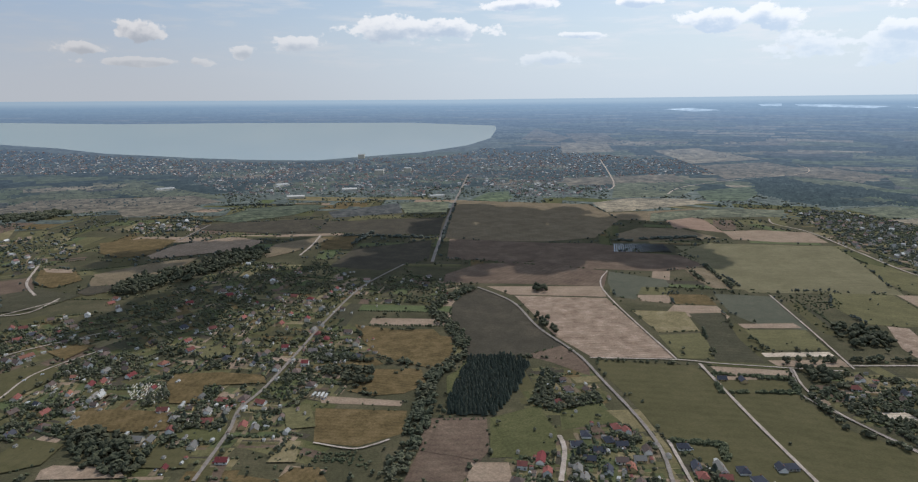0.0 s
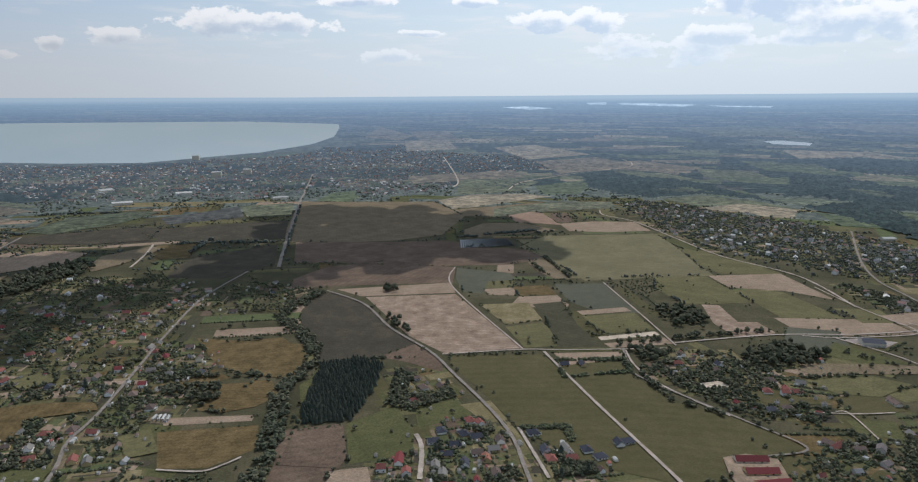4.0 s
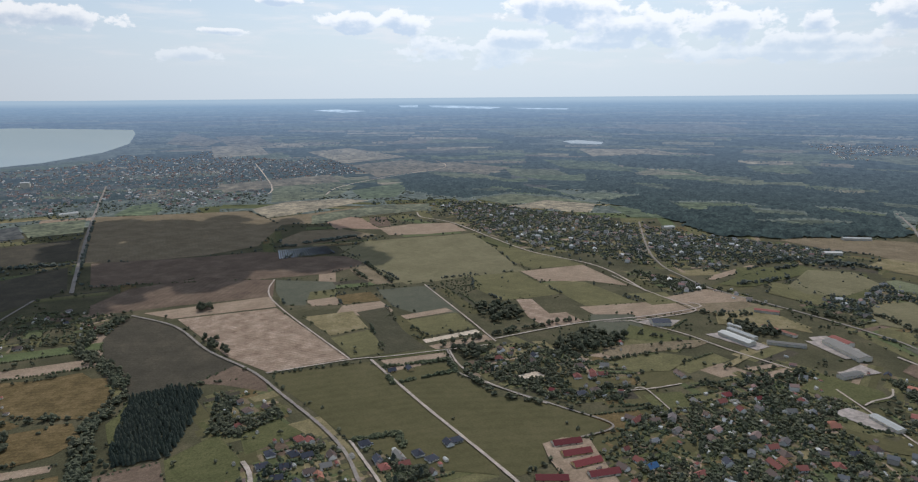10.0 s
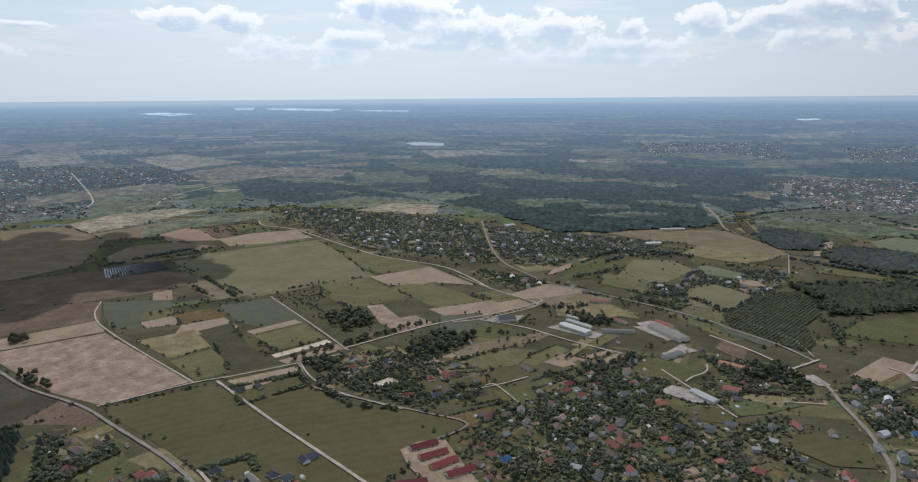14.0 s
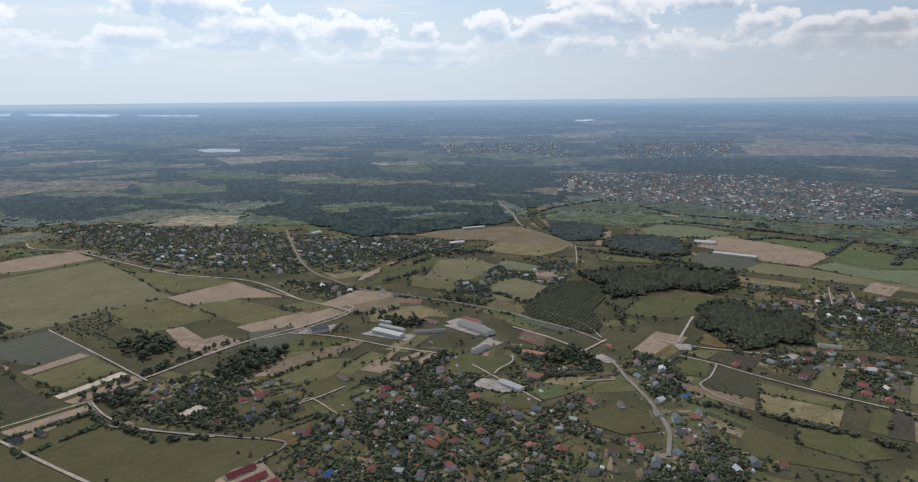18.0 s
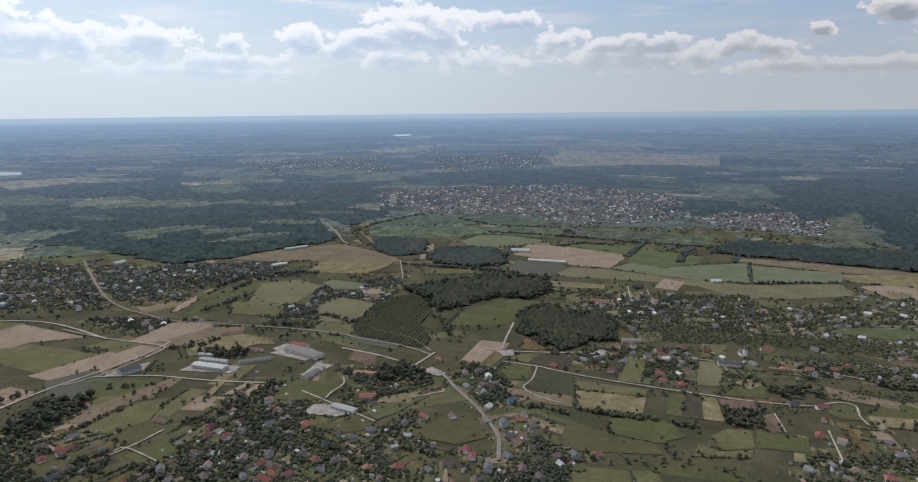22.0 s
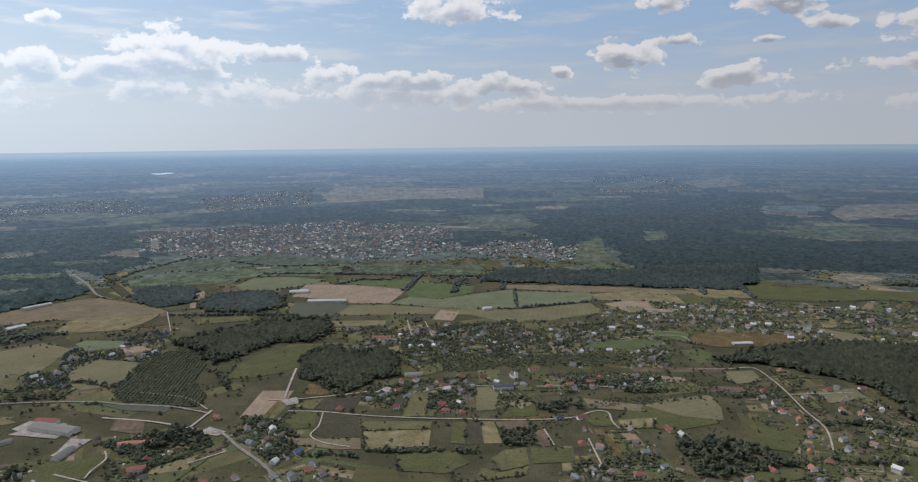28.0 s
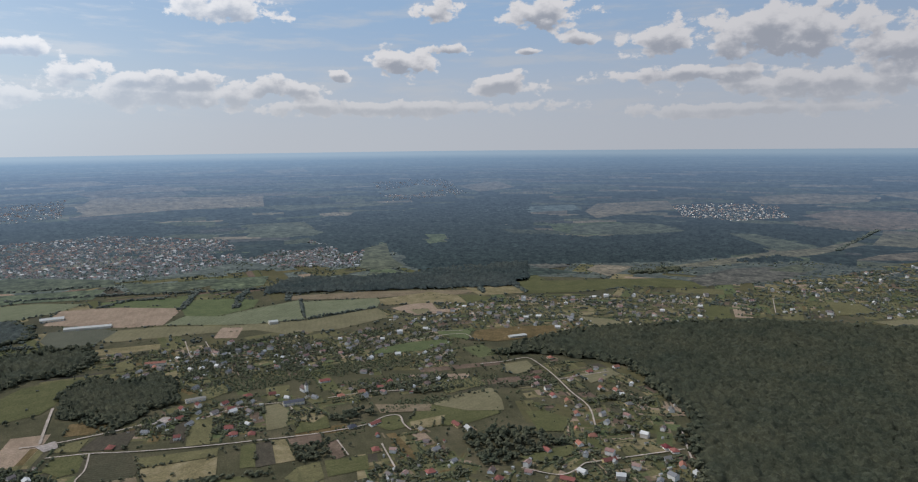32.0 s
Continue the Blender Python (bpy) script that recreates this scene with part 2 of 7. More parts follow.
def soil(name, low, mid, high, rows=0.0, row_depth=0.15, patch=0.02, bump=0.4, grain=0.4):
    """Open land: broad stains, fine grain and, where rows is given, tillage lines that many metres apart along the field's edge."""
    m, nodes, links, b = material(name, 0.95)
    co = nodes.new("ShaderNodeTexCoord").outputs["Object"]
    broad = noise_node(nodes, links, co, patch, 5, 0.65)
    fine = noise_node(nodes, links, co, 0.35, 6, 0.75)
    r = ramp(nodes, [(0.3, low), (0.5, mid), (0.72, high)])
    links.new(broad, r.inputs[0])
    g = ramp(nodes, [(0.28, (1 - grain,) * 3), (0.72, (1 + grain,) * 3)])
    links.new(fine, g.inputs[0])
    colour = mixed(nodes, links, "MULTIPLY", 1.0, r.outputs[0], g.outputs[0])
    if rows:
        w = nodes.new("ShaderNodeTexWave")
        w.bands_direction = "Y"
        w.inputs["Scale"].default_value = 6.283 / rows / 6.283 * 0.31
        w.inputs["Distortion"].default_value = 5.0
        w.inputs["Detail"].default_value = 3
        w.inputs["Detail Scale"].default_value = 0.6
        links.new(co, w.inputs["Vector"])
        wr = ramp(nodes, [(0.2, (1 - row_depth,) * 3), (0.8, (1 + row_depth,) * 3)])
        links.new(w.outputs["Fac"], wr.inputs[0])
        colour = mixed(nodes, links, "MULTIPLY", 1.0, colour, wr.outputs[0])
    blot = ramp(nodes, [(0.32, (0.91, 0.93, 0.91)), (0.5, (1.0, 1.0, 1.0)), (0.68, (1.09, 1.08, 1.07))])
    links.new(noise_node(nodes, links, co, 0.07, 4, 0.6), blot.inputs[0])
    colour = mixed(nodes, links, "MULTIPLY", 1.0, colour, blot.outputs[0])
    colour = mixed(nodes, links, "MULTIPLY", 1.0, colour, (0.98, 0.89, 0.92))
    links.new(colour, b.inputs["Base Color"])
    bp = nodes.new("ShaderNodeBump")
    bp.inputs["Strength"].default_value = bump
    bp.inputs["Distance"].default_value = 0.5
    links.new(fine, bp.inputs["Height"])
    links.new(bp.outputs[0], b.inputs["Normal"])
    return m


SOIL = {
    "stubble": soil("stubble", (0.16, 0.12, 0.08), (0.225, 0.175, 0.12), (0.33, 0.27, 0.195), 7, 0.1, 0.045),
    "tan": soil("tan_earth", (0.185, 0.145, 0.095), (0.23, 0.182, 0.122), (0.275, 0.222, 0.152), 14, 0.03),
    "pale": soil("pale_earth", (0.30, 0.26, 0.18), (0.40, 0.35, 0.25), (0.48, 0.43, 0.32), 5, 0.15),
    "rose": soil("rose_earth", (0.185, 0.132, 0.09), (0.225, 0.165, 0.113), (0.265, 0.2, 0.14), 14, 0.06),
    "brown": soil("brown_earth", (0.085, 0.064, 0.045), (0.115, 0.088, 0.06), (0.16, 0.125, 0.085), 11, 0.05),
    "plough": soil("ploughed_earth", (0.045, 0.042, 0.029), (0.057, 0.053, 0.036), (0.08, 0.071, 0.048), 8, 0.03),
    "dark": soil("dark_crop", (0.047, 0.048, 0.028), (0.058, 0.058, 0.034), (0.076, 0.07, 0.042), 6, 0.08),
    "gold": soil("golden_stubble", (0.074, 0.058, 0.026), (0.105, 0.081, 0.035), (0.15, 0.115, 0.055), 7, 0.05, 0.035),
    "dry": soil("dry_grass", (0.115, 0.104, 0.05), (0.16, 0.141, 0.07), (0.23, 0.2, 0.112), 0, 0.0, 0.03),
    "olive": soil("olive_grass", (0.083, 0.081, 0.037), (0.106, 0.103, 0.047), (0.137, 0.13, 0.06), 12, 0.03),
    "grass": soil("grass", (0.062, 0.068, 0.028), (0.078, 0.083, 0.034), (0.10, 0.103, 0.044), 9, 0.02),
    "meadow": soil("meadow", (0.068, 0.066, 0.03), (0.078, 0.075, 0.034), (0.094, 0.088, 0.042), 16, 0.03, 0.012, 0.3, 0.2),
    "green": soil("green_crop", (0.065, 0.085, 0.035), (0.085, 0.105, 0.045), (0.105, 0.125, 0.055), 7, 0.05),
    "lush": soil("lush_grass", (0.068, 0.08, 0.034), (0.081, 0.094, 0.041), (0.1, 0.113, 0.05), 10, 0.04),
    "yard": soil("pale_concrete", (0.2, 0.185, 0.155), (0.26, 0.24, 0.2), (0.33, 0.305, 0.26), 0, 0, 0.08, 0.1),
    "crop": soil("pale_crop", (0.105, 0.12, 0.066), (0.126, 0.14, 0.078), (0.15, 0.162, 0.094), 10, 0.06),
    "fallow": soil("fallow_land", (0.12, 0.1, 0.06), (0.15, 0.125, 0.075), (0.185, 0.155, 0.098), 8, 0.03),
    "greyblue": soil("silvery_crop", (0.16, 0.20, 0.19), (0.19, 0.23, 0.22), (0.22, 0.26, 0.25), 0),
    # olive grass for fields past 1 km, lightened to paint in haze
    "hazed_olive": soil("hazed_olive_grass", (0.115, 0.11, 0.058), (0.138, 0.13, 0.07), (0.165, 0.154, 0.085), 12, 0.03, 0.012, 0.3, 0.25),
    # dark crop for fields past 1 km, raised and blued as painted haze
    "hazed_dark": soil("hazed_dark_crop", (0.072, 0.078, 0.052), (0.083, 0.089, 0.06), (0.1, 0.105, 0.07), 6, 0.05, 0.012, 0.3, 0.25),
    "land": soil("rough_land", (0.046, 0.047, 0.025), (0.066, 0.065, 0.034), (0.105, 0.094, 0.054), 0, 0, 0.011),
    "asphalt": soil("asphalt", (0.165, 0.153, 0.125), (0.205, 0.19, 0.155), (0.245, 0.228, 0.185), 0, 0, 0.05, 0.1),
    "gravel": soil("pale_gravel", (0.25, 0.225, 0.175), (0.33, 0.297, 0.235), (0.41, 0.37, 0.3), 0, 0, 0.06, 0.2),
}
FIELD_WORDS = {
    "stubble": "pale harvested stubble field with tillage lines", "tan": "dry tan harrowed field", "pale": "pale sandy garden strips",
    "rose": "rosy brown harrowed field", "brown": "brown tilled field", "plough": "dark freshly ploughed field", "dark": "dark green crop field",
    "gold": "golden cut grain field", "dry": "dry yellowed grassland", "olive": "olive green pasture", "grass": "green grass field",
    "meadow": "wide smooth green meadow", "green": "grey-green crop field", "lush": "bright green grass field", "greyblue": "silvery grey-green crop field", "yard": "pale paved yard", "crop": "pale grey-green crop field", "fallow": "brownish fallow field", "hazed_olive": "olive pasture paled by painted haze", "hazed_dark": "dark green crop field paled by painted haze",
}
m, nodes, links, b = material("lake_water", 0.12)
b.inputs["Base Color"].default_value = (0.27, 0.3, 0.27, 1)
b.inputs["Specular IOR Level"].default_value = 0.5
co = nodes.new("ShaderNodeTexCoord").outputs["Object"]
bp = nodes.new("ShaderNodeBump")
bp.inputs["Strength"].default_value = 0.25
links.new(noise_node(nodes, links, co, 0.05, 5), bp.inputs["Height"])
links.new(bp.outputs[0], b.inputs["Normal"])
SOIL["water"] = m
m, nodes, links, b = material("still_pond_water", 0.05)
b.inputs["Base Color"].default_value = (0.3, 0.33, 0.33, 1)
b.inputs["Specular IOR Level"].default_value = 0.5
SOIL["pond"] = m


def leaf(name, low, mid, high):
    m, nodes, links, b = material(name, 0.8)
    geo = nodes.new("ShaderNodeNewGeometry")
    co = nodes.new("ShaderNodeTexCoord").outputs["Object"]
    r = ramp(nodes, [(0.0, low), (0.5, mid), (1.0, high)])
    links.new(geo.outputs["Random Per Island"], r.inputs[0])
    g = ramp(nodes, [(0.3, (0.78, 0.78, 0.78)), (0.7, (1.22, 1.22, 1.22))])
    links.new(noise_node(nodes, links, co, 0.9, 3), g.inputs[0])
    h = ramp(nodes, [(0.3, (0.85, 0.9, 0.85)), (0.7, (1.2, 1.12, 1.05))])
    links.new(noise_node(nodes, links, co, 0.012, 3), h.inputs[0])
    c = mixed(nodes, links, "MULTIPLY", 1.0, r.outputs[0], g.outputs[0])
    c = mixed(nodes, links, "MULTIPLY", 1.0, c, h.outputs[0])
    links.new(c, b.inputs["Base Color"])
    return m


LEAF = {
    "oak": leaf("broad_leaves", (0.066, 0.067, 0.046), (0.084, 0.085, 0.056), (0.112, 0.112, 0.07)),
    # oak greens paled and blued, so haze is painted into far crowns
    "oak_hazed": leaf("hazed_leaves", (0.068, 0.075, 0.065), (0.085, 0.093, 0.079), (0.108, 0.116, 0.096)),
    "pine": leaf("needles", (0.046, 0.053, 0.043), (0.057, 0.065, 0.052), (0.07, 0.078, 0.06)),
    "forest": leaf("forest_leaves", (0.05, 0.052, 0.035), (0.062, 0.064, 0.042), (0.078, 0.079, 0.05)),
    "scrub": leaf("scrub_leaves", (0.066, 0.072, 0.045), (0.088, 0.094, 0.055), (0.116, 0.12, 0.068)),
}
LEAF["orchard"] = LEAF["scrub"]


def canopy_leaves(name, low, mid, high, crown):
    """A closed canopy seen from above: single crowns, each with its own green, over broad stands."""
    m, nodes, links, b = material(name, 0.85)
    co = nodes.new("ShaderNodeTexCoord").outputs["Object"]
    cell = nodes.new("ShaderNodeTexVoronoi")
    cell.inputs["Scale"].default_value = 1.0 / crown
    links.new(co, cell.inputs["Vector"])
    tone = nodes.new("ShaderNodeSeparateColor")
    links.new(cell.outputs["Color"], tone.inputs[0])
    r = ramp(nodes, [(0.0, low), (0.5, mid), (1.0, high)])
    links.new(tone.outputs[0], r.inputs[0])
    h = ramp(nodes, [(0.3, (0.76, 0.82, 0.82)), (0.7, (1.24, 1.15, 1.06))])
    links.new(noise_node(nodes, links, co, 0.009, 4), h.inputs[0])
    g = ramp(nodes, [(0.3, (0.72, 0.72, 0.72)), (0.7, (1.28, 1.28, 1.28))])
    links.new(noise_node(nodes, links, co, 0.5, 4), g.inputs[0])
    c = mixed(nodes, links, "MULTIPLY", 1.0, r.outputs[0], g.outputs[0])
    links.new(mixed(nodes, links, "MULTIPLY", 1.0, c, h.outputs[0]), b.inputs["Base Color"])
    return m


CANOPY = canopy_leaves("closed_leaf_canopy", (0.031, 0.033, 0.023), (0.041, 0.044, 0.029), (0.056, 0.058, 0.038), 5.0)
# the same canopy with haze painted into its greens as a blue cast
CANOPY_HAZED = canopy_leaves("hazed_leaf_canopy", (0.033, 0.04, 0.038), (0.042, 0.05, 0.047), (0.054, 0.063, 0.058), 9.0)
m, nodes, links, b = material("bark", 0.9)
b.inputs["Base Color"].default_value = (0.09, 0.07, 0.05, 1)
BARK = m


def plain(name, c, rough=0.8, metal=0.0, vary=0.25, scale=1.5):
    m, nodes, links, b = material(name, rough, metal)
    info = nodes.new("ShaderNodeObjectInfo")
    co = nodes.new("ShaderNodeTexCoord").outputs["Object"]
    g = ramp(nodes, [(0.2, (1 - vary,) * 3), (0.8, (1 + vary,) * 3)])
    links.new(noise_node(nodes, links, co, scale, 4), g.inputs[0])
    k = ramp(nodes, [(0.0, (1 - vary, 1 - vary, 1 - vary)), (1.0, (1 + vary, 1 + vary * 0.8, 1 + vary * 0.6))])
    links.new(info.outputs["Random"], k.inputs[0])
    col = mixed(nodes, links, "MULTIPLY", 1.0, mixed(nodes, links, "MULTIPLY", 1.0, c, g.outputs[0]), k.outputs[0])
    links.new(col, b.inputs["Base Color"])
    return m


ROOF = {"red": plain("red_clay_tiles", (0.2, 0.08, 0.066)), "orange": plain("orange_clay_tiles", (0.27, 0.125, 0.088)),
        "brown": plain("weathered_brown_tiles", (0.135, 0.1, 0.085)), "grey": plain("grey_roof_sheets", (0.17, 0.16, 0.145)),
        "maroon": plain("maroon_tiles", (0.16, 0.045, 0.045)), "white": plain("white_roof_sheets", (0.36, 0.355, 0.335)),
        "blue": plain("blue_roof_sheets", (0.07, 0.14, 0.26)), "slate": plain("dark_slate", (0.06, 0.062, 0.075))}
WALL = {"cream": plain("cream_render", (0.62, 0.57, 0.47)), "white": plain("white_render", (0.76, 0.74, 0.69)), "ochre": plain("ochre_render", (0.5, 0.38, 0.2))}
GLASS = plain("window_glass", (0.03, 0.035, 0.04), 0.15, 0.0, 0.1)
BRICK = plain("chimney_brick", (0.25, 0.12, 0.08))
PANEL = plain("solar_cells", (0.02, 0.025, 0.045), 0.2, 0.0, 0.1)
STEEL = plain("galvanised_steel", (0.5, 0.5, 0.5), 0.45, 0.8)


# ---- building blocks ----
def mesh_of(name, verts, faces, mats, index=None, smooth=False):
    me = bpy.data.meshes.new(name)
    me.from_pydata([tuple(v) for v in verts], [], [tuple(f) for f in faces])
    for mt in mats:
        me.materials.append(mt)
    if index is not None:
        me.polygons.foreach_set("material_index", np.asarray(index, dtype=np.int32))
    if smooth:
        me.polygons.foreach_set("use_smooth", np.ones(len(me.polygons), dtype=bool))
    me.update()
    return me


def big_mesh(name, verts, tris, mats, index=None, smooth=False):
    """A mesh of many triangles from arrays."""
    verts, tris = np.asarray(verts, dtype=np.float32), np.asarray(tris, dtype=np.int32)
    me = bpy.data.meshes.new(name)
    me.vertices.add(len(verts))
    me.vertices.foreach_set("co", verts.ravel())
    me.loops.add(tris.size)
    me.loops.foreach_set("vertex_index", tris.ravel())
    me.polygons.add(len(tris))
    me.polygons.foreach_set("loop_start", np.arange(0, tris.size, 3, dtype=np.int32))
    for mt in mats:
        me.materials.append(mt)
    if index is not None:
        me.polygons.foreach_set("material_index", np.asarray(index, dtype=np.int32))
    me.polygons.foreach_set("use_smooth", np.full(len(tris), smooth, dtype=bool))
    me.update(calc_edges=True)
    return me


def part(name, me, parent, label="", at=(0, 0, 0)):
    ob = new(name, me)
    ob.parent = parent
    ob.location = at
    if label:
        ob["label"] = label
    return ob


def inside(points, poly):
    """Which of the points (n, 2) lie in the polygon."""
    x, y = points[:, 0], points[:, 1]
    hit = np.zeros(len(points), dtype=bool)
    for (ax, ay), (bx, by) in zip(poly, poly[1:] + poly[:1]):
        cross = (ay > y) != (by > y)
        with np.errstate(divide="ignore", invalid="ignore"):
            hit ^= cross & (x < (bx - ax) * (y - ay) / (by - ay) + ax)
    return hit


def near_line(points, line, width):
    hit = np.zeros(len(points), dtype=bool)
    for a, b in zip(line, line[1:]):
        a, d = np.array(a, float), np.array(b, float) - a
        s = np.clip(((points - a) @ d) / max(d @ d, 1e-6), 0, 1)
        hit |= np.hypot(*(points - a - s[:, None] * d).T) < width
    return hit


LAYER = [0]
LAKES = []
OPEN_LAND, WAYS, FIELDS = [], [], []


def sheet(name, outline, mat, lift):
    """A thin slab of land along an outline, following the lie of the land."""
    from mathutils.geometry import delaunay_2d_cdt, tessellate_polygon
    far = max(math.hypot(*q) for q in outline)
    if far < FLAT * 0.95:
        top = [place(x, y, lift) for x, y in outline]
        tris = [tuple(t) for t in tessellate_polygon([[Vector((x, y, 0)) for x, y in outline]])]
        verts, faces = list(top), tris
    else:
        ring = []
        for a, b in zip(outline, outline[1:] + outline[:1]):
            for k in range(10):
                ring.append((a[0] + (b[0] - a[0]) * k / 10, a[1] + (b[1] - a[1]) * k / 10))
        polar = []
        for x, y in ring:
            q = place(x, y)
            polar.append(Vector((math.atan2(x, y) * 4000, math.hypot(q.x, q.y))))
        lo_a, hi_a = min(q.x for q in polar), max(q.x for q in polar)
        lo_r, hi_r = min(q.y for q in polar), max(q.y for q in polar)
        grid = np.array([(a, r) for a in np.arange(lo_a + 30, hi_a, 90) for r in np.arange(lo_r + 10, hi_r, 40)]).reshape(-1, 2)
        keep = grid[inside(grid, [(q.x, q.y) for q in polar])] if len(grid) else grid
        pts = polar + [Vector(q) for q in keep]
        out = delaunay_2d_cdt(pts, [], [list(range(len(polar)))], 1, 0.01)
        verts, faces = [], [tuple(f) for f in out[2]]
        room = RIM - FLAT
        for q in out[0]:
            r = min(q.y, RIM - 40)
            far = r if r <= FLAT else FLAT + room * (1 / (1 - (r - FLAT) / room) - 1)
            verts.append(place(math.sin(q.x / 4000) * far, math.cos(q.x / 4000) * far, lift))
    a, b = outline[0], outline[1]
    o = verts[0].copy() if len(verts) else Vector((0, 0, 0))
    turn = Matrix.Rotation(math.atan2(b[1] - a[1], b[0] - a[0]), 4, "Z")
    m = Matrix.Translation((o.x, o.y, 0)) @ turn
    back = m.inverted()
    me = mesh_of(name, [back @ v for v in verts], faces, [mat])
    for pl in me.polygons:
        if pl.normal.z < 0:
            pl.flip()
    ob = new(name, me)
    ob.matrix_world = m
    return ob


def field(kind, *outline):
    LAYER[0] += 1
    outline = list(outline)
    mat = SOIL[kind]
    # far ponds: the bright sky reflection is painted as emission
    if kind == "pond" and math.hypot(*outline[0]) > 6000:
        mat = HAZED_SOIL["painted_shine"]
    # far fields use the copies with haze painted in
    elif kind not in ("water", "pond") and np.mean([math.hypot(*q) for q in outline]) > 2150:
        mat = HAZED_SOIL[kind]
    ob = sheet("lake" if kind in ("water", "pond") else "field", outline, mat, 0.13 + 0.004 * LAYER[0])
    OPEN_LAND.append(outline)
    FIELDS.append((kind, outline))
    if kind in ("water", "pond"):
        LAKES.append(outline)
        return tagged(ob, "calm pale green-grey lake water", "water", kind="structure")
    return tagged(ob, FIELD_WORDS[kind], "field", kind="structure")


def road(kind, width, *line):
    LAYER[0] += 1
    WAYS.append((list(line), width))
    pts = [Vector((x, y)) for x, y in line]
    fine = []
    for i in range(len(pts) - 1):
        p0, p1, p2, p3 = pts[max(i - 1, 0)], pts[i], pts[i + 1], pts[min(i + 2, len(pts) - 1)]
        for k in range(8):
            t = k / 8
            fine.append(0.5 * (2 * p1 + (p2 - p0) * t + (2 * p0 - 5 * p1 + 4 * p2 - p3) * t * t + (3 * p1 - p0 - 3 * p2 + p3) * t ** 3))
    fine.append(pts[-1])
    verts, faces = [], []
    lift = 0.13 + 0.004 * LAYER[0]
    for i, q in enumerate(fine):
        d = (fine[min(i + 1, len(fine) - 1)] - fine[max(i - 1, 0)]).normalized()
        n = Vector((-d.y, d.x)) * width * 0.5 * (1 + 0.12 * math.sin(i * 2.3))
        verts += [place(*(q + n), lift), place(*(q - n), lift)]
        if i:
            faces.append((2 * i - 2, 2 * i - 1, 2 * i + 1, 2 * i))
    ob = new("road", mesh_of("road", verts, faces, [SOIL[kind]]))
    return tagged(ob, "grey asphalt country road" if kind == "asphalt" else "pale gravel farm track", "road", kind="structure")


# ---- ground: one sheet to the horizon ----
def ground():
    rings = [0.0, 150, 300, 500, 800, 1200, 1700, 2200] + [2600 * 1.03 ** k for k in range(140)]
    step = 288
    verts, faces, index = [place(0, 0)], [], []
    for far in rings[1:]:
        for k in range(step):
            a = 2 * math.pi * k / step
            verts.append(place(math.sin(a) * far, math.cos(a) * far))
    for i in range(len(rings) - 1):
        for k in range(step):
            j = (k + 1) % step
            if i == 0:
                faces.append((0, 1 + j, 1 + k))
            else:
                a, b = 1 + (i - 1) * step, 1 + i * step
                faces.append((a + k, a + j, b + j, b + k))
            index.append(0 if rings[i + 1] < 2250 else 1)
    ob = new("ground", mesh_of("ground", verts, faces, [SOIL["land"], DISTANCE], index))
    for pl in ob.data.polygons:
        if pl.normal.z < 0:
            pl.flip()
    return tagged(ob, "rough green and brown farmland to the horizon", "ground", kind="structure")


